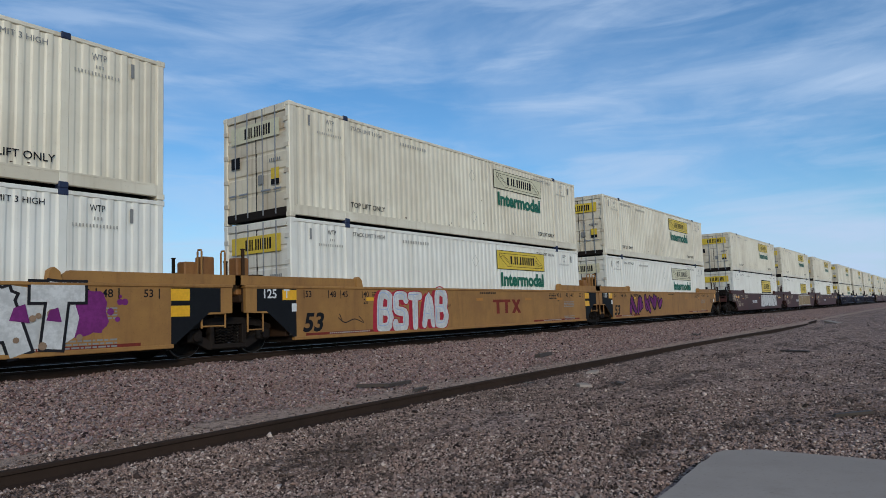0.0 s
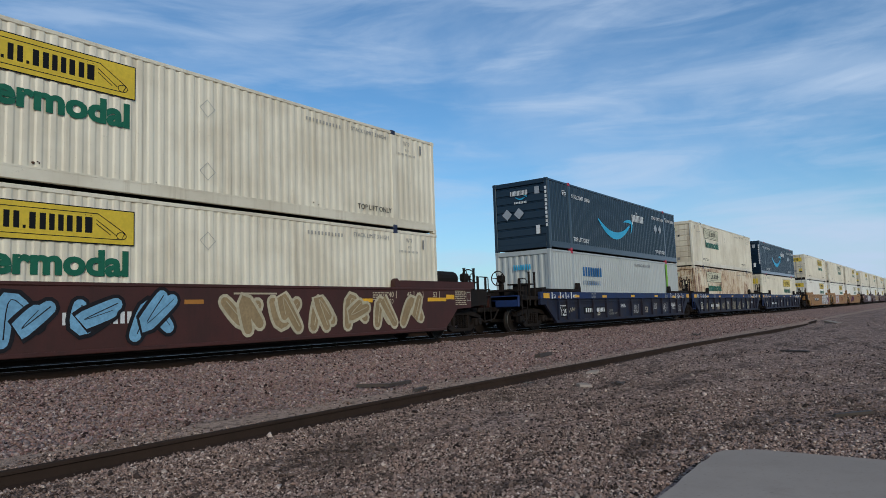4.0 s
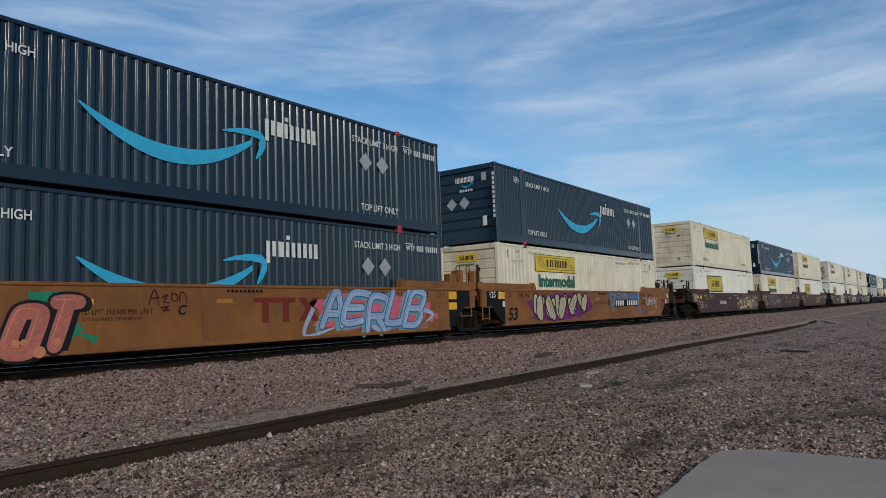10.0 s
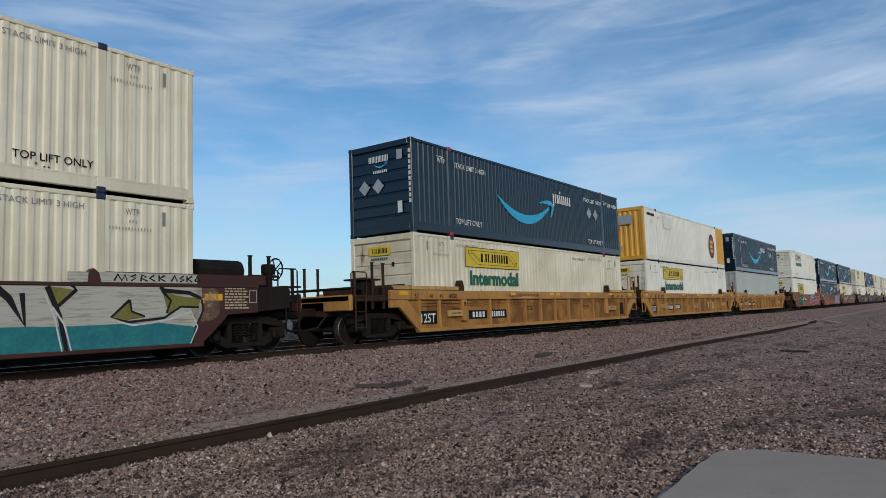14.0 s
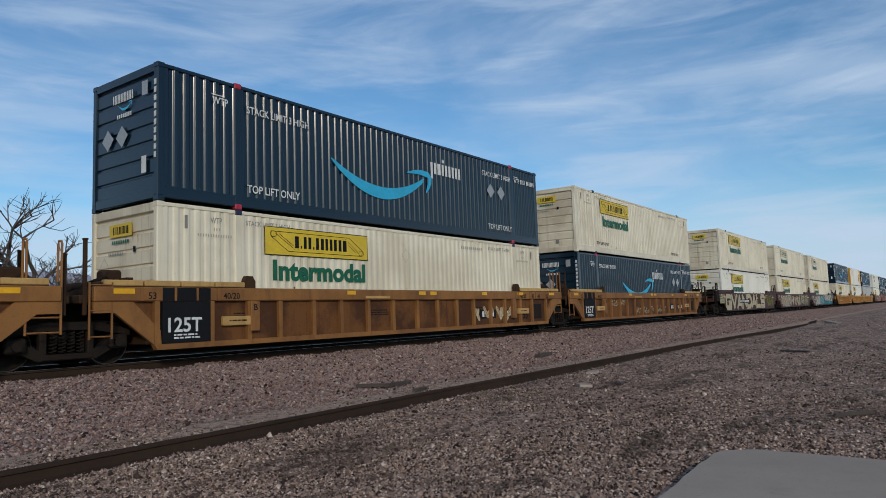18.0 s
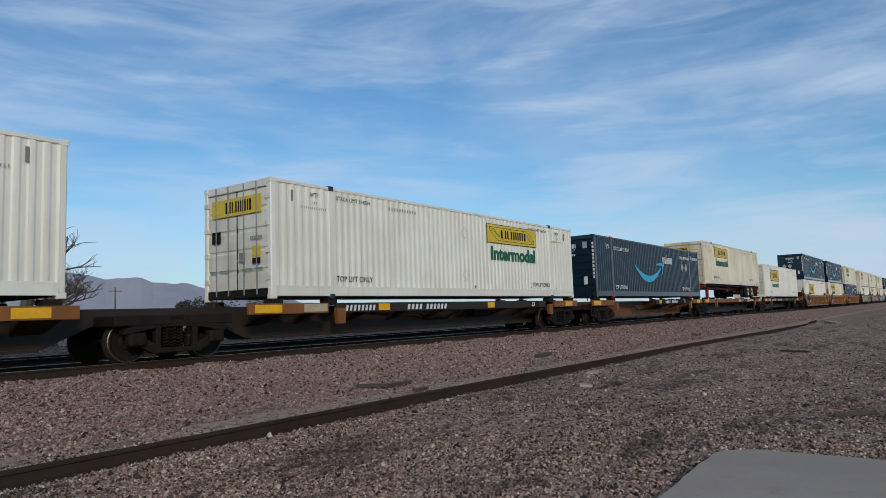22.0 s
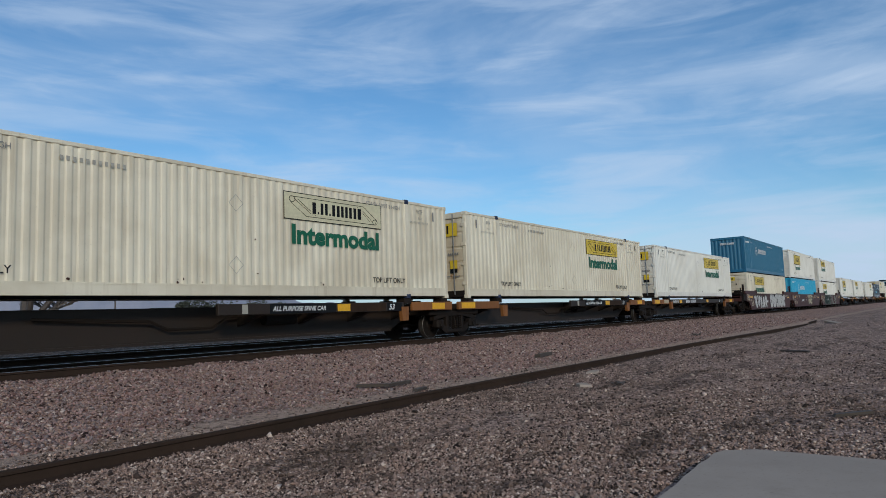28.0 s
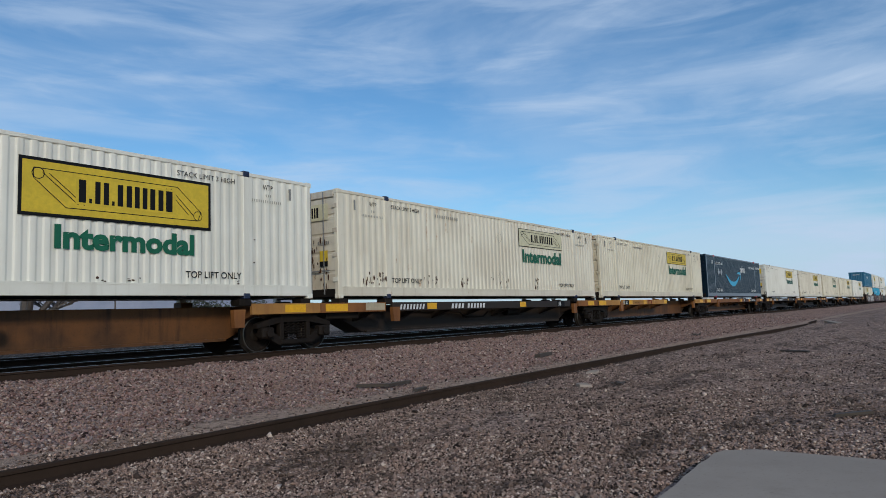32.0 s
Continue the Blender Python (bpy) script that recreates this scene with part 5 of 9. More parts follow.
    for u, v, t in ((-0.3, CL, "53"), (0.42, CL - 0.70, "48"), (0.92, CL - 1.15, "45"), (1.42, CL - 2.0, "40/20")):
        for a in (u, v):
            write(t, a, 1.235, 0.13, lt, root, y - 0.002, "stencil", bold=0.015)
            part("divider", B(a - 0.16, a - 0.11, -1.515, -1.49, 1.20, 1.46), M["ltwhite" if paint == "bluecar" else paint], root)
    if paint == "bluecar":
        for u, w, za, zb in ((-1.15, 0.5, 1.22, 1.42), (1.6, 0.45, 1.25, 1.35), (4.47, 0.47, 1.24, 1.35), (7.96, 0.47, 1.26, 1.36), (11.34, 0.48, 1.26, 1.36), (14.3, 0.5, 1.21, 1.32), (CL + 0.7, 0.5, 1.22, 1.42)):
            panel(u, u + w, za, zb, "reflect", root, y - 0.0025, "reflector")
        for u in (0.1, CL - 0.5):
            panel(u, u + 0.28, 1.23, 1.32, "worntape", root, y - 0.0025, "reflector")
        for u in (3.3, 13.0):
            print_block(u, 1.40, 0.5, 4, "ltgrey", root, y - 0.0025)
    else:
        for u in (-1.0, 5.2, 8.2, 8.75, 11.6, CL - 2.2, CL + 0.25):
            w = 0.42 if u < 0 or u > CL - 3 else 0.32
            panel(u, u + w, 1.335, 1.435, "reflect", root, y - 0.0025, "reflector")
    yy = -1.404
    lu = 0.05 if paint == "ttxrib" else 0.20 if paint == "rustrib" else 0.46
    if paint == "rustrib":
        # the black load panel runs from the sill to the flange
        part("load_panel", B(0.0, 1.1, -1.50, -1.402, 0.36, 1.185), M["black"], root, "black painted load panel")
        panel(0.0, 1.1, 1.20, 1.46, "black", root, -1.5032, "load_panel")
        write("125T", 0.12, 0.58, 0.28, "ltwhite", root, -1.503, "stencil", bold=0.02)
        print_block(0.25, 0.50, 0.6, 2, "ltwhite", root, -1.503)
    else:
        panel(lu, lu + 0.84, 0.46, 0.86, "black", root, yy, "load_panel")
        write("125T", lu + 0.05, 0.52, 0.26, "ltwhite", root, yy - 0.003, "stencil", bold=0.015)
    write("53", (14.45 if paint == "rustrib" else 8.6) if paint != "bluecar" else 11.6 if ends[0] is False and ends[1] is False else 10.1, 0.49, 0.27, big, root, yy, "stencil", bold=0.03)
    if lt == "black":
        part("vent_panel", B(CL - 1.0, CL - 0.28, -1.415, -1.40, 0.46, 1.0), M["soot"], root, "sooty black vent panel")
        for u in (1.42, CL - 2.15):
            part("document_box", B(u, u + 0.78, -1.50, -1.40, 0.66, 0.86, c=0.015), M["blockyel"], root, "small yellow steel document box")
            print_block(u + 0.15, 0.75, 0.5, 1, "black", root, -1.503)
        for u in (2.25, CL - 2.45):
            part("lifting_column", B(u - 0.12, u + 0.12, -1.53, -1.40, 0.52, 1.19, c=0.015), M[paint], root)
        write("B", 2.20, 0.98, 0.14, "black", root, -1.534, "stencil", bold=0.02)
        panel(5.9, 6.9, 1.235, 1.30, "blockyel", root, y - 0.001, "paint_patch")
    nu = 11.5 if paint == "rustrib" else 2.62
    if paint == "ttxrib":
        write("52,900 LBS MAX GROSS WT FOR 20 FT CONTAINER", 4.9, 1.28, 0.085, "black", root, y - 0.002, "stencil", squeeze=0.85)
    panel(nu, nu + 1.1, 0.55, 0.84, "black", root, yy, "number_panel")
    panel(nu + 1.3, nu + 2.4, 0.55, 0.84, "black", root, yy, "number_panel")
    bars(nu + 0.22, 0.61, 0.80, 0.18, 4, "ltwhite", root, yy - 0.003, "number_print")
    bars(nu + 1.38, 0.61, 0.90, 0.18, 6, "ltwhite", root, yy - 0.003, "number_print")
    for u in (1.75, 6.2, 11.3) if paint != "bluecar" else (0.3, 6.7, 14.3):
        print_block(u, 0.9, 0.7, 3, lt, root, yy)
    return root


def spine_car(paint, label, gap_tail, gap_head, style):
    """A spine car unit: one deep centre beam with outrigger arms, edge strips and container pedestals. gaps: to the next unit's box."""
    root = thing("spine_car", label, "railcar", "railcars of the train")
    a, b = -gap_tail, CL + gap_head
    part("centre_spine", Mesh().prism([(a, 0.80), (a + 1.3, 0.78), (a + 2.3, 0.34), (b - 2.3, 0.34), (b - 1.3, 0.78), (b, 0.80), (b, 1.08), (a, 1.08)], -0.36, 0.36).box(a + 2.4, b - 2.4, -0.46, 0.46, 0.30, 0.36), M[paint], root)
    top = "orangecar"
    for e, d in ((a, 1), (b, -1)):
        part("end_bolster", B(*sorted((e + d * 0.15, e + d * 1.35)), -1.15, 1.15, 0.72, 0.93, c=0.02), M["soot"], root)
    strips = {"a": ((-0.6, 1.9), (2.35, 13.85), (14.1, 16.4)), "b": ((-0.67, 1.8), (2.1, 13.5), (14.3, 16.4)), "c": ((-0.6, 1.9), (7.6, 13.9), (14.3, 16.3)), "d": ((-0.6, 2.05), (2.35, 8.9), (14.3, 16.4)), "e": ((-0.6, 1.9), (7.7, 13.6), (14.3, 16.4)), "f": ((-0.6, 1.9), (2.1, 13.9), (14.1, 16.4))}[style]
    far = Mesh()
    for p, q in strips:
        far.box(p, q, 1.23, 1.33, 0.88, 1.13, c=0.01)
    for u in (0.2, 2.0, CL - 2.0, CL - 0.2):
        far.box(u - 0.16, u + 0.16, 0.95, 1.28, 1.08, 1.243, c=0.015)
    for u in (0.15, 1.5, 3.4, 5.2, 7.0, 8.9, 10.8, 12.6, 14.5, 15.9):
        far.box(u - 0.07, u + 0.07, 0.36, 1.25, 0.88, 1.08)
    tagged(part("far_side_arms", far, M[paint], root), kind="stuff")
    for s in (-1,):
        for i, (p, q) in enumerate(strips):
            part("edge_beam", B(p, q, *sorted((s * 1.33, s * 1.23)), 0.88, 1.13, c=0.01), M["spine" if i == 1 and style in ("b", "c", "e", "f") else "ttxrib" if style == "d" else top], root)
    for u in (0.15, 1.5, 3.4, 5.2, 7.0, 8.9, 10.8, 12.6, 14.5, 15.9):
        for s in (-1,):
            w = 0.28 if u in (0.15, 15.9) else 0.07
            if w > 0.2 or any(p <= u <= q for p, q in strips):
                part("outrigger", Mesh().add([(u - w, s * 0.36, 0.62), (u + w, s * 0.36, 0.62), (u - w, s * 1.25, 0.90), (u + w, s * 1.25, 0.90), (u - w, s * 0.36, 1.08), (u + w, s * 0.36, 1.08), (u - w, s * 1.25, 1.08), (u + w, s * 1.25, 1.08)], [(0, 2, 3, 1), (4, 5, 7, 6), (0, 1, 5, 4), (2, 6, 7, 3), (0, 4, 6, 2), (1, 3, 7, 5)]), M[paint], root)
    for u in (0.2, 2.0, CL - 2.0, CL - 0.2):
        for s in (-1,):
            part("pedestal", B(u - 0.16, u + 0.16, *sorted((s * 1.28, s * 0.95)), 1.08, 1.243, c=0.015), M["soot"], root)
    for u in (POST + 0.25, CL - POST - 0.25):
        part("guide_bracket", Mesh().prism([(u - 0.13, 0.60), (u + 0.13, 0.60), (u + 0.16, 1.0), (u - 0.16, 1.0)], -1.36, -1.24), M[top], root)
    y = -1.334
    z0, z1 = 0.90, 1.11

    def tape(*spans):
        for p, q in spans:
            panel(p, q, z0 + 0.015, z1 - 0.01, "reflect", root, y, "reflector")

    def dark(p, q, text, h=0.15, lean=0.25):
        panel(p, q, z0 - 0.012, z1 + 0.012, "black", root, y - 0.0005, "number_panel")
        write(text, p + 0.08, z0 + (z1 - z0 - h) / 2, h, "ltwhite", root, y - 0.003, "stencil", bold=0.03, squeeze=1.1 if h > 0.12 else 1.02, slant=lean)

    tape((strips[0][0] + 0.15, strips[0][0] + 0.95), (15.25, 15.9))
    if style == "a":
        owner_logo(root, 7.3, 0.75, z0, z1 - z0, y - 0.0005, "s_brick")
        tape((8.51, 8.98), (11.25, 11.66))
        dark(9.52, 10.2, "53")
        panel(10.2, 11.1, z0 - 0.01, z1 + 0.01, "browncar", root, y, "worn_patch")
        dark(11.70, 13.8, "ALL PURPOSE SPINE CAR", 0.105)
    elif style == "b":
        panel(0.97, 1.75, z0 + 0.02, z1, "ltcream", root, y, "data_card")
        bars(2.4, z0 + 0.02, 1.2, 0.15, 8, "ltwhite", root, y - 0.002, "number_print", fill=0.55, slant=0.25)
        tape((3.70, 4.18), (9.3, 9.75))
        bars(4.95, z0 + 0.02, 0.75, 0.15, 4, "ltwhite", root, y - 0.002, "number_print", fill=0.6, slant=0.25)
        bars(5.85, z0 + 0.02, 1.1, 0.15, 6, "ltwhite", root, y - 0.002, "number_print", fill=0.6, slant=0.25)
        dark(12.3, 12.95, "53")
    elif style == "f":
        bars(8.0, z0 + 0.01, 1.15, 0.18, 4, "ltwhite", root, y - 0.002, "number_print", fill=0.62, slant=0.25)
        bars(9.4, z0 + 0.01, 1.7, 0.18, 6, "ltwhite", root, y - 0.002, "number_print", fill=0.62, slant=0.25)
        tape((11.72, 12.24))
        bars(12.40, z0 + 0.02, 1.25, 0.15, 8, "ltfaint", root, y - 0.002, "number_print", fill=0.55, slant=0.25)
    elif style == "c":
        panel(8.22, 8.38, z0, z1, "ltfaint", root, y, "data_card")
        dark(9.0, 11.15, "ALL PURPOSE SPINE CAR", 0.105)
        tape((11.2, 11.67))
        panel(11.7, 13.1, z0, z1, "grime", root, y, "worn_patch")
        dark(13.15, 13.8, "53")
    elif style == "d":
        panel(2.42, 2.62, z0 + 0.02, z1 - 0.02, "ltfaint", root, y, "data_card")
        dark(2.64, 3.18, "53")
        tape((3.21, 3.65), (5.22, 5.64), (8.41, 8.86))
        write("LD LMT 65000 LBS", 3.75, z0 + 0.05, 0.09, "grime", root, y - 0.0005, "stencil", squeeze=0.9)
        owner_logo(root, 5.84, 0.65, z0, z1 - z0, y - 0.0005, "s_brick")
        return root
    else:
        tape((8.2, 8.6))
        panel(8.7, 13.5, z0 - 0.01, z1 + 0.01, "black", root, y, "number_panel")
        bars(9.2, z0 + 0.02, 0.9, 0.15, 4, "ltwhite", root, y - 0.002, "number_print", fill=0.6, slant=0.25)
        bars(10.3, z0 + 0.02, 1.2, 0.15, 6, "ltwhite", root, y - 0.002, "number_print", fill=0.6, slant=0.25)
        write("53", 12.6, z0 + 0.03, 0.15, "ltwhite", root, y - 0.002, "stencil", bold=0.03, slant=0.25)
    part("brake_rigging", Mesh().tube([(4.2, -0.5, 0.9), (6.5, -0.55, 0.8), (6.9, -0.55, 0.62), (8.0, -0.55, 0.62), (8.4, -0.55, 0.85), (11.5, -0.5, 0.9)], 0.03, 6).tube([(9.4, -0.62, 0.75), (9.45, -0.62, 0.75), (10.3, -0.62, 0.75), (10.35, -0.62, 0.75)], 0.13, 10), M["soot"], root)
    return root


# ---- the train ----
FOOT = {-14: 281.4, -13: 261.9, -12: 242.5, -11: 218.8, -10: 199.4, -9: 179.9, -8: 156.3, -7: 136.8, -6: 117.3, -5: 93.7, -4: 73.7, -3: 54.2, -2: 30.49, -1: 11.27, 0: -8.24, 1: -31.92, 2: -51.57, 3: -71.18,
        4: -94.99, 5: -114.34, 6: -133.75, 7: -157.36, 8: -176.78, 9: -196.19, 10: -219.8, 11: -239.38, 12: -258.91, 13: -282.58, 14: -301.95, 15: -321.68,
        16: -345.3, 17: -364.67, 18: -384.36, 19: -407.89, 20: -427.53, 21: -446.95, 22: -468.02, 23: -486.35, 24: -503.93, 25: -522.47, 26: -543.29,
        27: -561.72, 28: -583.04, 29: -602.53, 30: -621.93, 31: -643.25, 32: -661.63, 33: -678.9, 34: -696.17, 35: -713.49, 36: -732.08, 37: -749.51, 38: -766.4, 39: -783.49, 40: -800.8}
# how far the train has gone, every four seconds
GONE = ((0, 0.0), (4, 96.04), (8, 192.32), (12, 289.13), (16, 386.48), (20, 484.19), (24, 582.16), (28, 680.48), (32, 779.28))


def W(paint, end, logo):
    return ("W", paint, end, logo)


NV = ("N", "slat")
DY, DG = W("cream", "door", "y"), W("cream", "door", "g")
SY, SG = W("cream", "slat", "y"), W("cream", "slat", "g")
WY, WF, WFI = W("white", "slat", "y"), W("white", "slat", "f"), W("white", "slat", "fi")
# the boxes on each unit, upper and lower
LOADS = {-14: (DY, DY), -13: (DY, DG), -12: (DG, DY), -11: (DY, DY), -10: (DY, DG), -9: (DY, DY), -8: (DG, DY), -7: (DY, DY), -6: (DY, DY), -5: (DY, W("white", "door", "f")), -4: (DY, W("white", "door", "f")),
         -3: (DY, W("white", "door", "f")), -2: (DY, W("white", "door", "g")), -1: (DG, W("white", "door", "y")), 0: (DY, W("white", "door", "y")),
         1: (NV, DY), 2: (SG, W("rusty", "slat", "g")), 3: (NV, ("P", "greystripe")), 4: (SY, SY), 5: (W("spotted", "slat", "y"), WF), 6: (W("spotted", "slat", "g"), WF),
         7: (SY, WF), 8: (NV, SY), 9: (SY, WF), 10: (NV, SY), 11: (NV, NV), 12: (W("white", "slat", "g"), WF), 13: (NV, ("P", "grey")), 14: (("P", "amber"), WY), 15: (NV, SY),
         16: (SG, SY), 17: (SG, SY), 18: (SY, WY), 19: (SY, NV), 20: (NV, SY), 21: (NV, WF), 22: (WFI,), 23: (SY,), 24: (NV,), 25: (W("white", "door", "y"),), 26: (WY,),
         27: (WFI,), 28: (WY, WY), 29: (WFI, ("P", "azure")), 30: (("P", "teal"), SY), 31: (W("white", "door", "y"),), 32: (DY,), 33: (DG,), 34: (W("spotted", "door", "y"),), 35: (W("white", "door", "y"),),
         36: (("N", "door"),), 37: (DY,), 38: (W("spotted", "door", "g"),), 39: (W("white", "door", "fi"),), 40: (DY,)}
SPINE = set(range(22, 28)) | set(range(31, 41))
HEADS = {-14, -11, -8, -5, -2, 1, 4, 7, 10, 13, 16, 19, 28}  # first unit of each three-unit car
TAILS = {h + 2 for h in HEADS}


def car_style(i):
    if i <= -9:
        return "brown"
    if i <= -6:
        return "blue"
    if i <= -3:
        return "brown"
    return {-2: "yellow", -1: "yellow", 0: "yellow", 1: "blue", 2: "blue", 3: "blue", 10: "orange", 11: "orange", 12: "orange", 13: "ttx", 14: "ttx", 15: "ttx", 19: "rust", 20: "rust", 21: "rust"}.get(i, "brown")


def build_car(i):
    """Unit i of the train: the railcar at its place, before anything rests on it."""
    tail, head = i in TAILS, i in HEADS
    st = car_style(i)
    if i in SPINE:
        gt = (FOOT[i] - FOOT.get(i + 1, FOOT[i] - 17.3) - CL) / 2
        gh = (FOOT[i - 1] - FOOT[i] - CL) / 2
        paint = "spineor" if i in (24, 36, 37, 39, 40) else "spine"
        root = spine_car(paint, "rust-brown articulated spine car unit with orange edge strips" if paint == "spineor" else "sooty brown articulated spine car unit with yellow edge strips", gt, gh, {22: "b", 23: "a", 24: "e", 25: "b", 26: "b", 27: "f", 31: "b", 32: "c", 33: "c", 34: "a", 35: "b", 36: "a", 37: "d", 38: "b", 39: "d", 40: "d"}[i])
        if i in (22, 25, 28, 31, 36):
            bogie(root, CL - 1.0)
        if i in (24, 35, 27, 30):
            bogie(root, 1.0)
            ladder(root, -0.7, -0.3, 0.4, 1.5, "soot", -1.3)
            hoop(root, -1.0, -0.2, 1.1, 1.7, "soot", -1.28)
        elif i != 40:
            bogie(root, {34: 0.1, 36: -1.14, 38: -1.35}.get(i, -gt))
        if i in (35, 36):
            a, b = (CL - 1.6, CL + 0.2) if i == 35 else (-0.3, 1.3)
            part("deck_plate", B(a, b, -1.30, -0.4, 1.135, 1.235), M["ltwhite"], root, "pale grey steel deck plate")
    elif st in ("yellow", "orange", "brown"):
        paint = {"yellow": "yellowcar", "orange": "orangecar", "brown": "browncar"}[st]
        label = {"yellow": "golden-yellow steel well car with smooth sides", "orange": "weathered orange-brown well car with smooth sides", "brown": "oxide-brown steel well car with smooth sides"}[st]
        root = smooth_well(paint, label, (tail, head), "black" if st != "brown" else "ltcream", "black" if st != "brown" else "ltcream", i in (4, 10, 16), (i in (9, 12), i in (4, 10, 16)), {0: 3.2, 10: 9.76, 12: 3.4, 29: 4.0}.get(i))
    else:
        paint, low, label, lt, n, tall = {"blue": ("bluecar", "bluelow", "dark blue well car with sooty ribbed sides", "ltwhite", 13, 1.86), "ttx": ("ttxrib", "ttxsheet", "weathered yellow well car with ribbed sides", "black", 13, 1.80), "rust": ("rustrib", "rustsheet", "rust-stained orange well car with ribbed sides", "black", 16, 1.74)}[st]
        root = ribbed_well(paint, low, label, (tail, head), lt, "ltcream" if st == "blue" else "black", n, tall, (i == 3, i == 19))
    if i not in SPINE and not tail:
        bogie(root, -(FOOT[i] - FOOT[i + 1] - CL) / 2)
    return root


def chassis():
    """A road trailer chassis under one container, standing on the spine car."""
    root = thing("trailer_chassis", "red steel road chassis with twin axles and dark tyres", "trailer")
    part("chassis_frame", B(0.2, CL - 0.1, -0.55, -0.40, 0.60, 0.80).box(0.2, CL - 0.1, 0.40, 0.55, 0.62, 0.86).box(0.1, 0.4, -1.2, 1.2, 0.66, 0.86, c=0.02).box(CL - 0.4, CL - 0.05, -1.2, 1.2, 0.60, 0.86, c=0.02), M["red"], root)
    # black slab puts in the dark bottom beam and the shade above the frame
    part("bolster_rail", B(0.15, CL - 0.15, -1.22, 1.22, 0.79, 0.86), M["soot"], root)
    part("air_line", Mesh().tube([(9.2, -0.9, 0.62), (9.5, -1.0, 0.25), (10.1, -1.0, 0.2), (10.5, -0.9, 0.5)], 0.02, 5), M["soot"], root)
    part("wheel_chock", B(13.85, 14.05, -1.2, -0.9, 0.0, 0.42, c=0.02), M["logoyellow"], root, "yellow wheel chock")
    for u in (3.2, 6.5, 9.5, 12.5):
        part("cross_member", B(u - 0.06, u + 0.06, -1.1, 1.1, 0.70, 0.84), M["red"], root)
    for s in (-1, 1):
        part("landing_leg", B(2.05, 2.25, s * 0.75 - 0.09, s * 0.75 + 0.09, 0.0, 0.8, c=0.02).box(1.95, 2.35, s * 0.75 - 0.14, s * 0.75 + 0.14, -0.02, 0.04), M["red"], root)
        part("leg_brace", Mesh().tube([(2.15, s * 0.75, 0.45), (3.1, s * 0.5, 0.7)], 0.035, 6), M["red"], root)
    part("rear_guard", B(CL - 0.12, CL - 0.02, -1.2, 1.2, 0.30, 0.42).box(CL - 0.1, CL - 0.03, -0.9, -0.8, 0.4, 0.65).box(CL - 0.1, CL - 0.03, 0.8, 0.9, 0.4, 0.65), M["red"], root)
    part("mud_flap", B(CL - 0.9, CL - 0.87, -1.25, -0.65, 0.1, 0.62).box(CL - 0.9, CL - 0.87, 0.65, 1.25, 0.1, 0.62), M["tyre"], root)
    part("hitch_stand", Mesh().prism([(0.2, -0.02), (1.4, -0.02), (1.1, 0.5), (0.6, 0.5)], -0.5, 0.5).box(0.5, 1.2, -0.6, 0.6, 0.48, 0.62), M["soot"], root)
    for u in (12.0, 13.25):
        part("axle", Mesh().lathe([(-1.05, 0.07), (1.05, 0.07)], u, 0.44, 10), M["soot"], root)
        for s in (-1, 1):
            for y0 in (1.27, 0.97):
                t = part("tyre", Mesh().lathe([(s * y0, 0.30), (s * y0, 0.42), (s * (y0 - 0.04), 0.475), (s * (y0 - 0.22), 0.475), (s * (y0 - 0.26), 0.42), (s * (y0 - 0.26), 0.30)], u, 0.455, 26, -s, False), M["tyre"], root)
            part("wheel_disc", Mesh().lathe([(s * 1.262, 0.30), (s * 1.258, 0.27), (s * 1.16, 0.24), (s * 1.15, 0.16)], u, 0.455, 20, -s, False), M["rim"], root, "cream steel wheel disc")
            part("hub", Mesh().lathe([(s * 1.15, 0.165), (s * 1.17, 0.15), (s * 1.20, 0.09), (s * 1.29, 0.085), (s * 1.295, 0.02)], u, 0.455, 16, -s), M["hub"], root)
            m = Mesh()
            for k in range(5):
                w = 2 * math.pi * (k + 0.3) / 5
                m.lathe([(s * 1.205, 0.03), (s * 1.21, 0.028)], u + 0.205 * math.cos(w), 0.455 + 0.205 * math.sin(w), 8, -s)
            tagged(part("hand_holes", m, M["hub"], root), kind="stuff")
        part("suspension", B(u - 0.5, u + 0.5, -0.62, -0.38, 0.40, 0.56, c=0.03).box(u - 0.5, u + 0.5, 0.38, 0.62, 0.40, 0.56, c=0.03), M["red"], root)
    return root


CARS = {}
for i in sorted(FOOT):
    car = build_car(i)
    car.matrix_basis = pose(FOOT[i], CY, 0.0)
    CARS[i] = car
    MOVING.append((car, FOOT[i], CY, 0.0))
    load = LOADS[i]
    if i == 23:
        ch = chassis()
        ch.matrix_basis = pose(FOOT[i], CY, 1.245)
        MOVING.append((ch, FOOT[i], CY, 1.245))
        container(load[0], FOOT[i], 1.245 + 0.86)
    elif i in SPINE:
        container(load[0], FOOT[i], 1.245)
    else:
        container(load[1], FOOT[i], 0.34)
        container(load[0], FOOT[i], 0.34 + CH + 0.012)


# ---- spray paint on the cars ----
def thick(m, a, b, w, y, cut=0.25):
    dx, dz = b[0] - a[0], b[1] - a[1]
    ln = math.hypot(dx, dz) or 1
    ux, uz = dx / ln, dz / ln
    a, b = (a[0] - ux * w * cut, a[1] - uz * w * cut), (b[0] + ux * w * cut, b[1] + uz * w * cut)
    nx, nz = -uz * w / 2, ux * w / 2
    m.flat([(a[0] - nx, a[1] - nz), (b[0] - nx, b[1] - nz), (b[0] + nx, b[1] + nz), (a[0] + nx, a[1] + nz)], y)


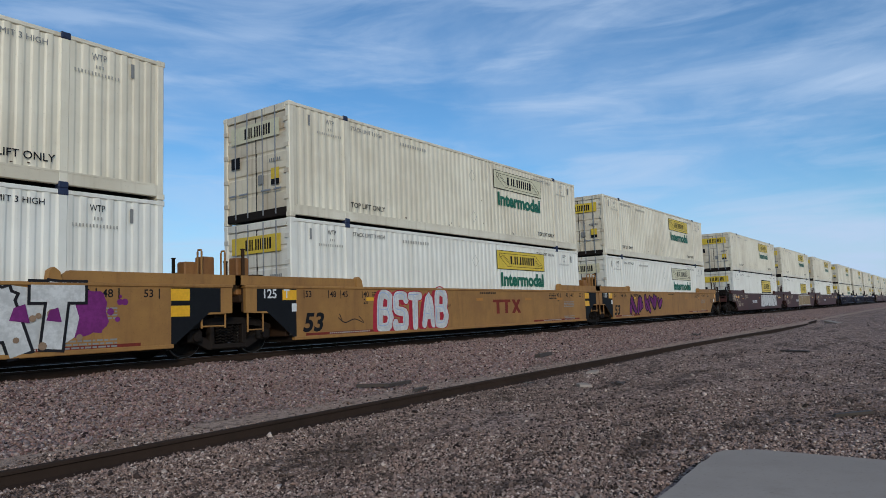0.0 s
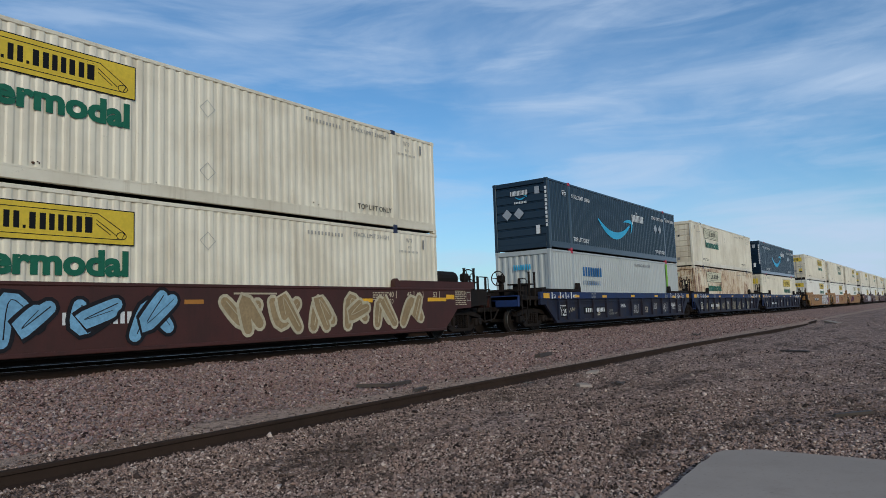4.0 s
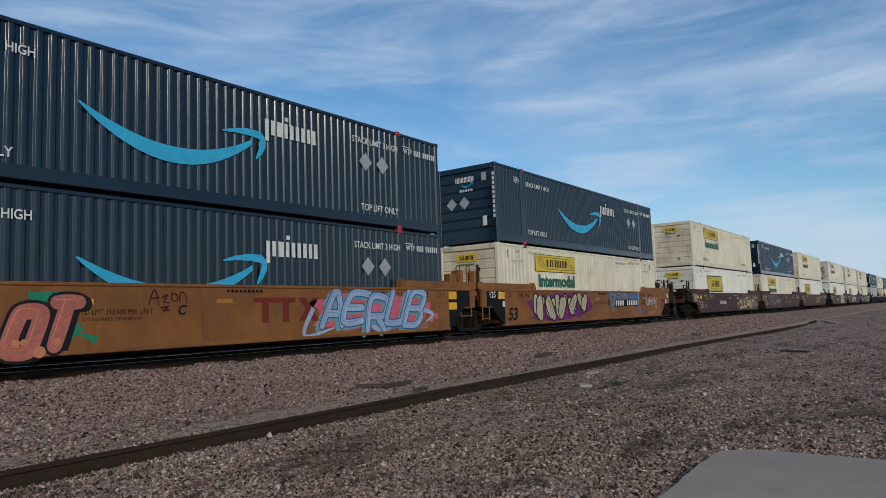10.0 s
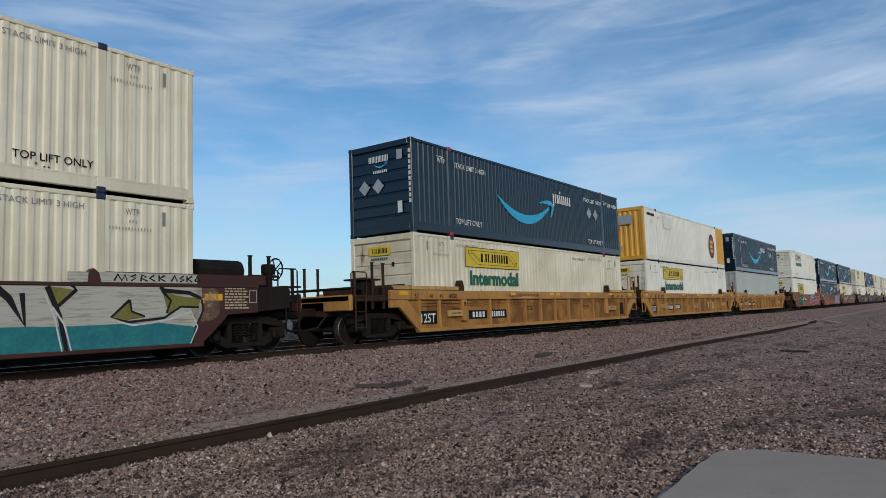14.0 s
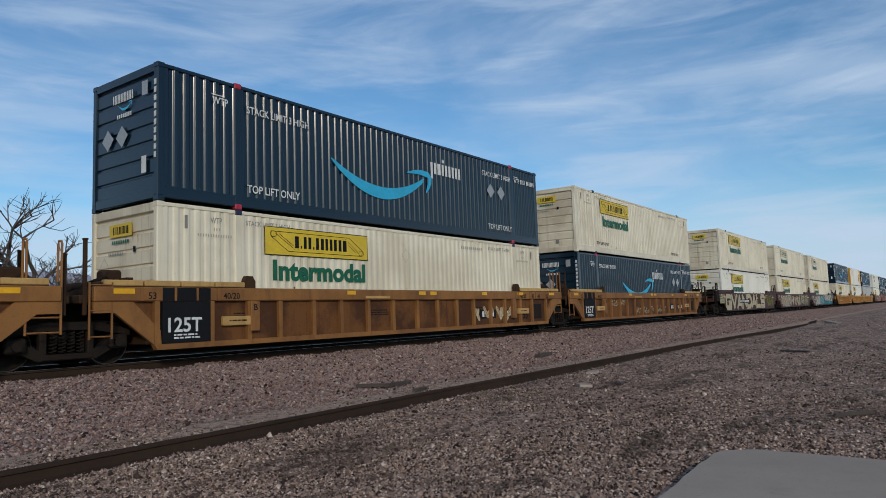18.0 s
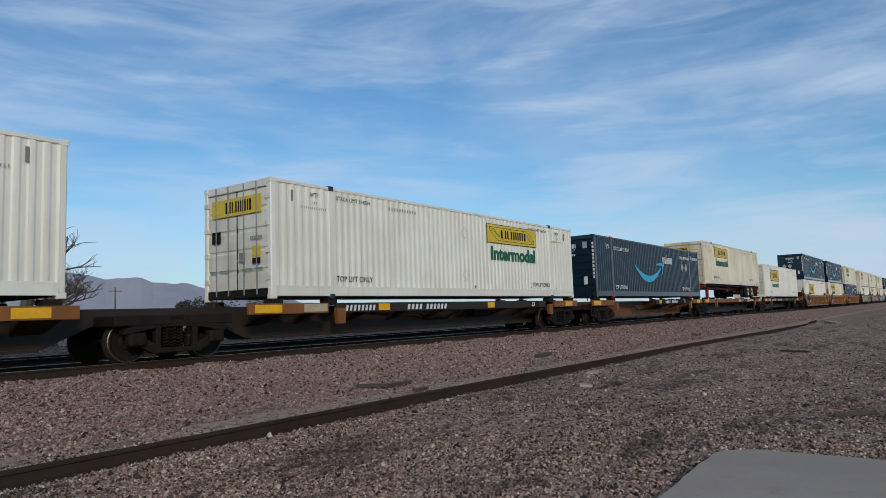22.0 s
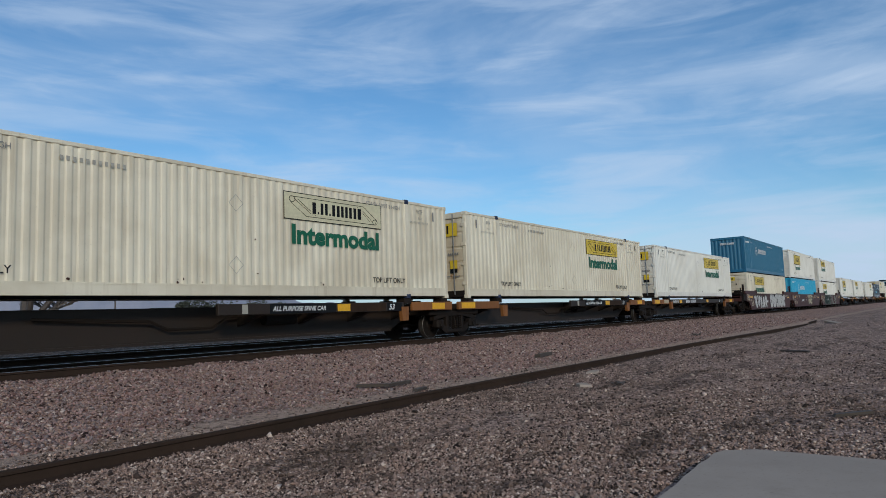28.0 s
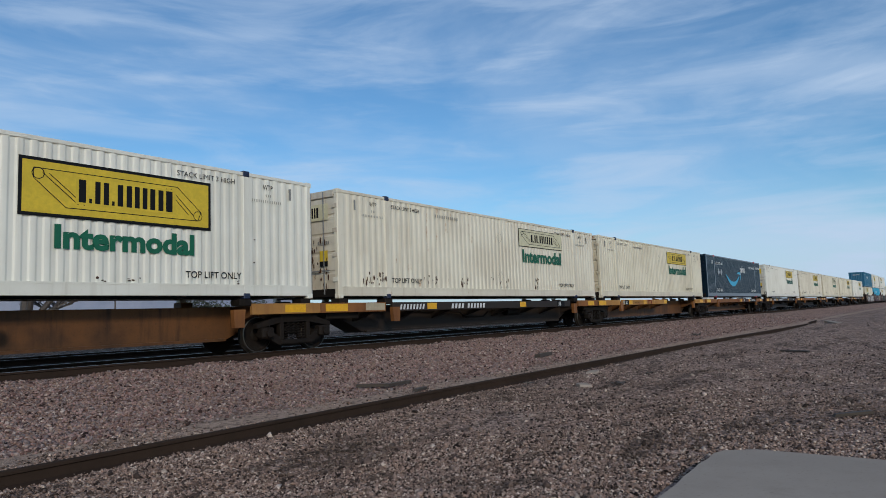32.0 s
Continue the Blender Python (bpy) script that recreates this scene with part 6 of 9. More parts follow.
def bend(pts, n=5):
    """A smooth line through points."""
    out = []
    for i in range(len(pts) - 1):
        p0, p1, p2, p3 = pts[max(i - 1, 0)], pts[i], pts[i + 1], pts[min(i + 2, len(pts) - 1)]
        for k in range(n):
            f = k / n
            out.append(tuple(0.5 * (2 * b + (c - a) * f + (2 * a - 5 * b + 4 * c - d) * f * f + (3 * b - a - 3 * c + d) * f ** 3) for a, b, c, d in zip(p0, p1, p2, p3)))
    return out + [tuple(pts[-1])]


def ribbon(m, pts, w, y, taper=1.0, swell=0.0, smooth=True, cap=True):
    """One stroke of paint along points: w wide, running out to taper, swollen in the middle, with round ends."""
    line = bend(pts) if smooth else list(pts)
    n = len(line)
    lo, hi = [], []
    for i, p in enumerate(line):
        a, b = line[max(i - 1, 0)], line[min(i + 1, n - 1)]
        dx, dz = b[0] - a[0], b[1] - a[1]
        ln = math.hypot(dx, dz) or 1
        f = i / (n - 1)
        h = 0.5 * w * (1 + (taper - 1) * f) * (1 + swell * math.sin(math.pi * f))
        lo.append((p[0] + dz / ln * h, p[1] - dx / ln * h))
        hi.append((p[0] - dz / ln * h, p[1] + dx / ln * h))
    ys = [y - 0.00003 * i for i in range(n)]
    m.add([(p[0], v, p[1]) for p, v in zip(lo, ys)] + [(p[0], v, p[1]) for p, v in zip(hi, ys)], [(i, i + 1, n + i + 1, n + i) for i in range(n - 1)])
    if cap:
        for c, r, yy in ((line[0], w * 0.5, y + 0.00005), (line[-1], w * taper * 0.5, ys[-1] - 0.00005)):
            if r > 0.015:
                m.flat([(c[0] + r * math.cos(q * 0.6283), c[1] + r * math.sin(q * 0.6283)) for q in range(10)], yy)


def blot(root, u0, u1, z0, z1, mat, seed, y, name="sprayed_cloud", rough=0.12, n=30):
    """An uneven patch of paint."""
    rng = random.Random(seed)
    cx, cz, a, b = (u0 + u1) / 2, (z0 + z1) / 2, (u1 - u0) / 2, (z1 - z0) / 2
    pts = []
    for k in range(n):
        q = 2 * math.pi * k / n
        c, d = math.cos(q), math.sin(q)
        r = 1 + rng.uniform(-rough, rough * 0.4)
        pts.append((cx + a * r * math.copysign(abs(c) ** 0.6, c), cz + b * r * math.copysign(abs(d) ** 0.6, d)))
    return part(name, Mesh().flat(pts, y), M[mat], root)


def dots(root, u0, u1, z0, z1, n, r, mat, seed, y, long=1.0, name="sprayed_dots"):
    """Flecks of paint; long: drawn out into short slanting ticks."""
    rng = random.Random(seed)
    m = Mesh()
    for k in range(n):
        cx, cz, q = rng.uniform(u0, u1), rng.uniform(z0, z1), r * rng.uniform(0.4, 1.0)
        if long > 1:
            a = rng.uniform(0.3, 2.8)
            ribbon(m, [(cx, cz), (cx + q * long * math.cos(a), cz + q * long * math.sin(a))], q, y - 0.0002 * (k % 9), 0.4, smooth=False, cap=False)
        else:
            m.flat([(cx + q * math.cos(t * 0.785), cz + q * math.sin(t * 0.785)) for t in range(8)], y - 0.0002 * (k % 9))
    tagged(part(name, m, M[mat], root), kind="stuff")


def tag_line(root, lines, mat, y=-1.5045, t=0.035, taper=0.7, smooth=True, name="sprayed_tag"):
    """A tag: a few running strokes, each a short row of points."""
    m = Mesh()
    for k, pts in enumerate(lines):
        ribbon(m, pts, t, y - 0.0004 * k, taper, 0.2, smooth, False)
    tagged(part(name, m, M[mat], root), kind="stuff")


def throw_up(root, u0, u1, z0, z1, n, fill, line, seed, y=-1.5045, fat=0.30, edge=0.07, back=None):
    """A row of fat sprayed letter forms with an outline; which letters they are cannot be told."""
    rng = random.Random(seed)
    out, body, cut = Mesh(), Mesh(), Mesh()
    w, h = (u1 - u0) / n, z1 - z0
    if back:
        blot(root, u0 - 0.3, u1 + 0.3, z0 - 0.02, z1 + 0.03, back, seed, y, rough=0.2)
    for k in range(n):
        a0, lean = u0 + w * (k + 0.10), rng.uniform(-0.2, 0.2)
        t = min(fat * h, w * 0.40)
        for i in range(2):
            # an arched or bent sweep, swollen like the strokes of bubble lettering
            top, dip = rng.uniform(0.66, 0.90), rng.uniform(0.0, 0.25)
            xs = (rng.uniform(0.0, 0.2), rng.uniform(0.2, 0.6), rng.uniform(0.6, 0.95)) if i == 0 else (rng.uniform(0.55, 0.9), rng.uniform(0.2, 0.55), rng.uniform(0.45, 0.95))
            zs = (0.16, top, 0.2 + dip) if rng.random() < 0.55 else (top, 0.2 + dip, top - dip * 0.5)
            pts = [(a0 + w * 0.85 * x + lean * zz * h * 0.5, z0 + h * zz) for x, zz in zip(xs, zs)]
            yk = y - 0.0012 - 0.0032 * k - 0.0014 * i
            ribbon(out, pts, t + 2 * edge, yk, 1.0, 0.2)
            ribbon(body, pts, t, yk - 0.0010, 1.0, 0.25)
            if rng.random() < 0.7:
                ribbon(cut, [(p[0] + t * 0.15, p[1] + t * 0.1) for p in pts], 0.022, yk - 0.0019, 0.5, cap=False)
    tagged(part("sprayed_outline", out, M[line], root), kind="stuff")
    tagged(part("sprayed_lettering", body, M[fill], root), kind="stuff")
    if cut.f:
        tagged(part("sprayed_lining", cut, M[line], root), kind="stuff")


_O = [[(0.15, 0), (0, 0.2), (0, 0.8), (0.15, 1), (0.85, 1), (1, 0.8), (1, 0.2), (0.85, 0), (0.15, 0)]]
_P = [(0, 0), (0, 1), (0.85, 1), (1, 0.8), (0.95, 0.56), (0.8, 0.44), (0.1, 0.44)]
STROKES = {
    "A": [[(0, 0), (0.5, 1), (1, 0)], [(0.26, 0.33), (0.74, 0.33)]], "B": [[(0, 0), (0, 1), (0.75, 1), (0.9, 0.78), (0.75, 0.53), (0, 0.53)], [(0.75, 0.53), (1, 0.28), (0.78, 0), (0, 0)]],
    "C": [[(1, 0.82), (0.8, 1), (0.15, 1), (0, 0.8), (0, 0.2), (0.15, 0), (0.8, 0), (1, 0.18)]], "D": [[(0, 0), (0, 1), (0.65, 1), (1, 0.7), (1, 0.3), (0.65, 0), (0, 0)]],
    "E": [[(1, 1), (0, 1), (0, 0), (1, 0)], [(0, 0.5), (0.8, 0.5)]], "G": [[(1, 0.85), (0.8, 1), (0.15, 1), (0, 0.8), (0, 0.2), (0.15, 0), (1, 0), (1, 0.42), (0.6, 0.42)]],
    "F": [[(1, 1), (0, 1), (0, 0)], [(0, 0.52), (0.75, 0.52)]], "H": [[(0, 0), (0, 1)], [(1, 0), (1, 1)], [(0, 0.5), (1, 0.5)]], "J": [[(0.9, 1), (0.9, 0.2), (0.65, 0), (0.25, 0), (0, 0.25)]],
    "X": [[(0, 0), (1, 1)], [(0, 1), (1, 0)]], "Z": [[(0, 1), (1, 1), (0, 0), (1, 0)]], "Q": [_O[0], [(0.55, 0.35), (1.05, -0.05)]], "Y": [[(0, 1), (0.5, 0.5), (1, 1)], [(0.5, 0.5), (0.5, 0)]],
    "I": [[(0.5, 0), (0.5, 1)]], "K": [[(0, 0), (0, 1)], [(1, 1), (0.1, 0.5), (1, 0)]], "L": [[(0, 1), (0, 0), (1, 0)]], "M": [[(0, 0), (0.06, 1), (0.5, 0.3), (0.94, 1), (1, 0)]],
    "N": [[(0, 0), (0, 1), (1, 0), (1, 1)]], "O": _O, "P": [_P], "R": [_P, [(0.45, 0.44), (1, 0)]],
    "S": [[(1, 0.86), (0.82, 1), (0.1, 1), (0, 0.8), (0.1, 0.55), (0.9, 0.45), (1, 0.2), (0.9, 0), (0.1, 0), (0, 0.14)]], "T": [[(0, 1), (1, 1)], [(0.5, 1), (0.5, 0)]],
    "U": [[(0, 1), (0, 0.15), (0.2, 0), (0.8, 0), (1, 0.15), (1, 1)]], "V": [[(0, 1), (0.5, 0), (1, 1)]], "W": [[(0, 1), (0.25, 0), (0.5, 0.7), (0.75, 0), (1, 1)]],
    "0": _O, "1": [[(0.2, 0.8), (0.5, 1), (0.5, 0)]], "2": [[(0, 0.8), (0.2, 1), (0.85, 1), (1, 0.8), (0.9, 0.55), (0, 0), (1, 0)]], "5": [[(1, 1), (0, 1), (0, 0.55), (0.85, 0.55), (1, 0.35), (1, 0.15), (0.85, 0), (0, 0)]]}


def block_word(root, word, u0, u1, z0, z1, fill, line, fat=0.24, edge=0.05, seed=1, lean=0.0, shade=None, cast=(-0.12, -0.05), back=None, wild=0.04, spots=None, y=-1.5045, bubble=False, wide=None, shine=None):
    """Fat sprayed capitals, each over its neighbour, with an outline, a cast block behind them and a cloud of colour."""
    rng = random.Random(seed)
    out, body, cloud = Mesh(), Mesh(), Mesh()
    glint = Mesh()
    wide = wide or [0.45 if c in "I1" else 1.15 if c in "MW" else 1.0 for c in word]
    h, a = z1 - z0, u0
    unit = (u1 - u0) / sum(wide)
    if back:
        blot(root, u0 - 0.3, u1 + 0.3, z0 - 0.02, z1 + 0.03, back, seed, y, rough=0.22)
        dots(root, u0 - 0.6, u1 + 0.6, z0 + 0.15, z1 - 0.1, 9, 0.13, back, seed, y - 0.0001)
    for k, c in enumerate(word):
        w = unit * wide[k]
        t = min(fat * h, (0.42 if fat >= 0.3 else 0.36) * w) if c not in "I1" else min(fat * h, 0.75 * w)
        dz, dh = rng.uniform(-wild, wild) * h, 1 + rng.uniform(-wild, wild)
        tilt = lean + rng.uniform(-wild, wild)
        seg = 0
        yk = y - 0.0016 - 0.0030 * k
        for line_pts in STROKES[c]:
            pts = [(a + t * 0.5 + (w * 1.04 - t) * px + tilt * h * (pz - 0.5), z0 + t * 0.5 + dz + (h * dh - t) * pz) for px, pz in line_pts]
            if bubble:
                if shade:
                    ribbon(cloud, [(p[0] + cast[0], p[1] + cast[1]) for p in pts], t + edge, y - 0.0003 - 0.0001 * k)
                if line:
                    ribbon(out, pts, t + 2 * edge, yk, 1.0, 0.1)
                ribbon(body, pts, t, yk - 0.0014, 1.0, 0.1)
                if shine:
                    ribbon(glint, [(p[0] - t * 0.22, p[1] + t * 0.2) for p in pts], 0.03, yk - 0.0026, 0.5, cap=False)
                yk -= 0.0002
                continue
            for p, q in zip(pts, pts[1:]):
                if shade:
                    for j in (0.4, 0.7, 1.0):
                        thick(cloud, (p[0] + cast[0] * j, p[1] + cast[1] * j), (q[0] + cast[0] * j, q[1] + cast[1] * j), t + edge, y - 0.0003 - 0.00005 * seg - 0.0003 * j, 0.5)
                if line:
                    thick(out, p, q, t + 2 * edge, yk - 0.0001 * seg, 0.5)
                thick(body, p, q, t, yk - 0.0014 - 0.0001 * seg, 0.5)
                seg += 1
        a += w
    if shade:
        tagged(part("sprayed_shadow", cloud, M[shade], root), kind="stuff")
    if line:
        tagged(part("sprayed_outline", out, M[line], root), kind="stuff")
    tagged(part("sprayed_lettering", body, M[fill], root), kind="stuff")
    if glint.f:
        tagged(part("sprayed_highlight", glint, M[shine], root), kind="stuff")
    if spots:
        m = Mesh()
        for k in range(14):
            cx, cz, r = rng.uniform(u0, u1), rng.uniform(z0, z1), rng.uniform(0.03, 0.10)
            m.flat([(cx + r * math.cos(q * 0.7), cz + r * math.sin(q * 0.7)) for q in range(9)], y - 0.0045 - 0.003 * len(word) - 0.0001 * k)
        tagged(part("sprayed_dots", m, M[spots], root), kind="stuff")


def scrawl(root, u, z, w, h, n, mat, seed, y=-1.5045, t=0.03):
    """A thin tag in one running line."""
    rng = random.Random(seed)
    m = Mesh()
    p = (u, z + h * 0.5)
    for i in range(n):
        q = (u + w * (i + 1) / n + rng.uniform(-0.3, 0.3) * w / n, z + h * (rng.uniform(0.65, 1.0) if i % 2 else rng.uniform(0, 0.35)))
        thick(m, p, q, t, y - 0.0001 * (i % 7), 0.3)
        p = q
    tagged(part("sprayed_tag", m, M[mat], root), kind="stuff")


def blocks(root, u0, u1, z0, z1, fill, line, seed, lines=16, y=-1.5045):
    """A solid rolled-on block crossed by thin dark lines."""
    rng = random.Random(seed)
    n = 10
    top = [(u0 + 0.1 + (u1 - u0 - 0.1) * i / n, z1 + rng.uniform(-0.03, 0.03)) for i in range(n + 1)]
    bot = [(u1 + 0.15 - (u1 - u0 + 0.3) * i / n, z0 + rng.uniform(-0.03, 0.05)) for i in range(n + 1)]
    part("sprayed_block", Mesh().flat(bot[::-1] + top[::-1], y), M[fill], root)
    m = Mesh()
    for i in range(lines):
        a = (rng.uniform(u0, u1), rng.uniform(z0, z1))
        b = (a[0] + rng.uniform(-0.5, 0.5), max(z0, min(z1, a[1] + rng.choice((-1, 1)) * rng.uniform(0.2, 0.7))))
        thick(m, a, b, rng.uniform(0.025, 0.06), y - 0.002 - 0.0001 * (i % 9))
    for a, b in zip(top[:-1] + bot[:-1], top[1:] + bot[1:]):
        thick(m, a, b, 0.05, y - 0.004)
    tagged(part("sprayed_lining", m, M[line], root), kind="stuff")


def spray_all():
    C = CARS
    Y = -1.5045
    ya = -1.4045
    blocks(C[-3], 8.0, 14.2, 0.45, 1.45, "s_white", "s_black", 1)
    blocks(C[-4], 6.5, 13.8, 0.40, 1.42, "s_tan", "s_white", 2)
    throw_up(C[-2], 2.0, 7.0, 0.40, 1.38, 5, "s_purple", "s_black", 3, fat=0.2)
    block_word(C[-1], "BSTAB", 2.85, 6.1, 0.36, 1.46, "s_white", "s_red", 0.28, 0.030, 7, 0.06, shade="s_red", cast=(-0.14, -0.02), wild=0.05, bubble=True, shine="s_lilac")
    tag_line(C[-1], [[(1.35, 0.75), (1.6, 0.62), (1.95, 0.70), (2.3, 0.6), (2.1, 0.78)], [(1.4, 0.85), (1.5, 0.65)]], "s_black", Y, 0.025)
    owner_logo(C[-1], 8.76, 1.9, 0.70, 0.48, Y)
    # white letters over a purple cloud on the yellow car
    blot(C[0], 13.6, 14.92, 0.55, 1.46, "s_purple", 3, Y)
    blot(C[0], 9.0, 14.50, 0.31, 1.50, "s_white", 4, Y - 0.0006, rough=0.06)
    block_word(C[0], "PAKRAT", 9.15, 14.4, 0.34, 1.46, "s_white", "s_black", 0.30, 0.05, 4, 0.05, spots="s_spot", y=Y - 0.0008)
    m = Mesh()
    for k, q in enumerate(((13.40, 0.98, 0.16), (13.95, 0.95, 0.13), (12.5, 1.25, 0.14), (11.6, 0.6, 0.12), (10.6, 1.1, 0.13))):
        m.flat([(q[0] + q[2] * c, q[1] + q[2] * d) for c, d in ((-1, -0.6), (1, -0.9), (0.5, 1.1), (-0.6, 0.7))], Y - 0.026 - 0.0002 * k)
    tagged(part("sprayed_filling", m, M["s_purple"], C[0]), kind="stuff")
    dots(C[0], 14.95, 15.25, 0.7, 1.35, 5, 0.07, "s_purple", 5, Y)
    scrawl(C[0], 3.3, 1.12, 1.0, 0.25, 7, "s_white", 5)
    # the same three letters, over and over, on the blue car
    scrawl(C[1], 0.0, 0.62, 0.75, 0.32, 9, "s_white", 6, ya)
    scrawl(C[1], 4.85, 0.5, 1.2, 0.3, 8, "s_white", 7, ya)
    for u, w, z0, z1 in ((8.49, 0.85, 0.38, 0.94), (12.86, 0.81, 0.34, 0.94), (1.75, 0.6, 0.46, 0.86), (3.05, 0.6, 0.46, 0.84), (4.35, 0.65, 0.42, 0.88), (5.6, 0.6, 0.46, 0.86), (6.8, 0.7, 0.42, 0.9)):
        three_letters(C[2], u, w, z0, z1, "s_cream", ya, 0.055)
    three_letters(C[2], 9.75, 1.2, 0.34, 0.92, "s_cream", ya, 0.05, low=0.5)
    tag_line(C[2], [[(0.42, 0.5), (0.35, 0.75), (0.55, 0.8), (0.62, 0.55), (0.42, 0.5)], [(0.62, 0.5), (0.7, 0.82), (0.8, 0.5), (0.9, 0.82), (1.0, 0.5)]], "s_cream", ya, 0.04)
    for u, w, z0, z1 in ((8.5, 0.65, 0.46, 0.88), (11.4, 0.47, 0.62, 0.93), (12.82, 0.77, 0.46, 0.95), (14.39, 0.54, 0.57, 0.93), (15.38, 0.67, 0.45, 0.87)):
        three_letters(C[3], u, w, z0, z1, "s_white", ya, 0.035)
    write("25", 4.05, 0.47, 0.22, "ltcream", C[3], ya, "stencil", bold=0.03)
    write("LD LMT", 5.4, 0.60, 0.09, "ltfaint", C[3], ya, "stencil")
    write("116,300 PER UNIT", 5.32, 0.46, 0.09, "ltfaint", C[3], ya, "stencil")
    scrawl(C[3], 0.9, 0.6, 0.9, 0.3, 8, "s_cream", 8, ya)
    throw_up(C[4], 0.4, 7.0, 0.38, 1.42, 6, "s_sky", "s_black", 9, fat=0.24)
    throw_up(C[4], 8.0, 15.2, 0.40, 1.40, 6, "s_tan", "s_cream", 10, fat=0.22)
    throw_up(C[5], 4.4, 9.6, 0.38, 1.42, 6, "s_white", "s_black", 11, fat=0.24)
    scrawl(C[5], 3.4, 0.8, 0.9, 0.5, 9, "s_white", 12)
    # angular white letters cut out by black lines
    c = C[6]
    part("sprayed_edge", Mesh().flat([(8.04, 0.31), (8.30, 0.31), (8.42, 0.55), (8.62, 0.60), (8.60, 1.24), (8.48, 1.50), (8.30, 1.44), (8.28, 1.18), (8.40, 1.14), (8.38, 0.62)], Y), M["s_black"], c)
    part("sprayed_block", Mesh().flat([(8.26, 0.30), (12.28, 0.30), (12.98, 0.44), (12.72, 1.10), (12.55, 1.12), (12.47, 1.46), (12.0, 1.50), (8.48, 1.52), (8.54, 1.28), (8.62, 1.20), (8.63, 0.62), (8.5, 0.55)], Y - 0.001), M["s_chalk"], c)
    m = Mesh()
    for k, (pts, w) in enumerate((([(8.62, 1.18), (9.05, 1.26), (8.85, 1.10), (8.62, 0.82)], 0.05), ([(9.05, 1.26), (9.05, 1.05), (9.68, 1.05), (9.85, 0.66), (9.7, 0.34)], 0.035), ([(9.5, 1.5), (9.5, 1.06)], 0.03), ([(10.03, 1.5), (10.05, 0.70)], 0.04), ([(10.05, 1.48), (10.3, 1.34), (10.75, 1.34)], 0.05), ([(10.05, 1.22), (10.6, 1.16), (10.85, 0.90), (10.75, 0.66), (10.55, 0.32)], 0.04), ([(10.76, 1.52), (10.76, 1.22), (11.2, 1.10)], 0.035), ([(11.52, 1.5), (11.4, 1.12), (11.75, 1.05), (12.0, 0.74), (11.85, 0.40)], 0.04), ([(10.85, 0.92), (11.15, 1.04), (11.3, 0.94), (10.95, 0.92)], 0.035), ([(10.5, 0.34), (10.9, 0.72), (11.05, 0.56), (10.7, 0.32)], 0.035), ([(9.8, 0.32), (10.15, 0.48), (10.45, 0.74)], 0.035), ([(10.1, 0.3), (10.2, 0.48), (10.5, 0.30)], 0.03), ([(12.0, 1.5), (11.98, 1.25), (12.45, 1.22)], 0.03), ([(11.9, 1.06), (12.72, 1.06)], 0.03), ([(12.1, 0.72), (12.6, 0.84), (12.85, 0.68), (12.4, 0.70), (12.1, 0.70)], 0.035), ([(12.2, 0.66), (12.32, 0.36)], 0.03), ([(12.72, 1.10), (12.98, 0.46), (12.9, 0.36)], 0.04), ([(8.9, 0.75), (8.95, 0.52)], 0.02))):
        ribbon(m, pts, w, Y - 0.0022 - 0.0002 * k, 0.8, smooth=False, cap=False)
    tagged(part("sprayed_lining", m, M["s_black"], c), kind="stuff")
    tag_line(c, [[(9.08, 1.38), (9.2, 1.46), (9.18, 1.34), (9.32, 1.46), (9.34, 1.36), (9.45, 1.46)], [(11.6, 1.46), (11.7, 1.36), (11.78, 1.46)], [(8.75, 0.42), (8.85, 0.46), (8.82, 0.40)]], "s_black", Y - 0.006, 0.018)
    tag_line(c, [[(6.6, 0.86), (6.62, 1.36), (6.75, 1.38), (6.7, 1.1), (6.85, 0.95), (6.72, 0.84), (6.6, 0.9)], [(6.95, 0.9), (6.9, 1.05), (7.05, 1.0), (7.02, 0.85), (7.12, 1.0)], [(7.15, 1.4), (7.3, 1.45), (7.25, 0.85), (7.6, 0.78), (7.9, 0.85)], [(7.3, 1.1), (7.6, 1.45)], [(7.7, 1.4), (7.78, 1.48), (7.8, 1.3), (7.95, 1.5), (7.98, 1.3), (8.15, 1.48)], [(7.6, 1.15), (7.7, 1.2), (7.62, 1.02), (7.8, 1.05)]], "s_grey", Y, 0.03)
    write("A", 7.28, 0.83, 0.2, "ltcream", c, Y - 0.001, "stencil", bold=0.03)
    ring(c, 7.78, 0.94, 0.13, 0.018, "ltfaint", Y)
    # pale bubble work on the next two
    blot(C[7], 3.5, 6.8, 0.52, 1.42, "s_mist", 15, Y)
    throw_up(C[7], 3.6, 6.7, 0.50, 1.42, 4, "browncar", "s_tan", 15, Y - 0.0005, fat=0.30, edge=0.03)
    tag_line(C[7], [[(2.45, 1.1), (2.55, 1.4), (2.7, 1.15), (2.85, 1.4), (3.0, 1.2)], [(3.05, 1.15), (3.2, 1.4), (3.3, 1.15), (3.45, 1.38)]], "s_tan", Y, 0.03)
    blot(C[7], 8.9, 12.2, 0.45, 1.40, "s_mist", 16, Y)
    throw_up(C[7], 9.1, 12.0, 0.48, 1.36, 3, "s_tan", "s_olive", 16, Y - 0.0005, fat=0.3, edge=0.02)
    throw_up(C[8], 2.2, 6.8, 0.36, 1.40, 5, "browncar", "s_white", 17, fat=0.3, edge=0.022)
    scrawl(C[8], 9.0, 0.5, 3.0, 0.5, 14, "s_cream", 18, t=0.02)
    # one word in sand-coloured block letters
    c = C[9]
    ring(c, 11.94, 1.12, 0.42, 0.13, "s_spot", Y - 0.0002)
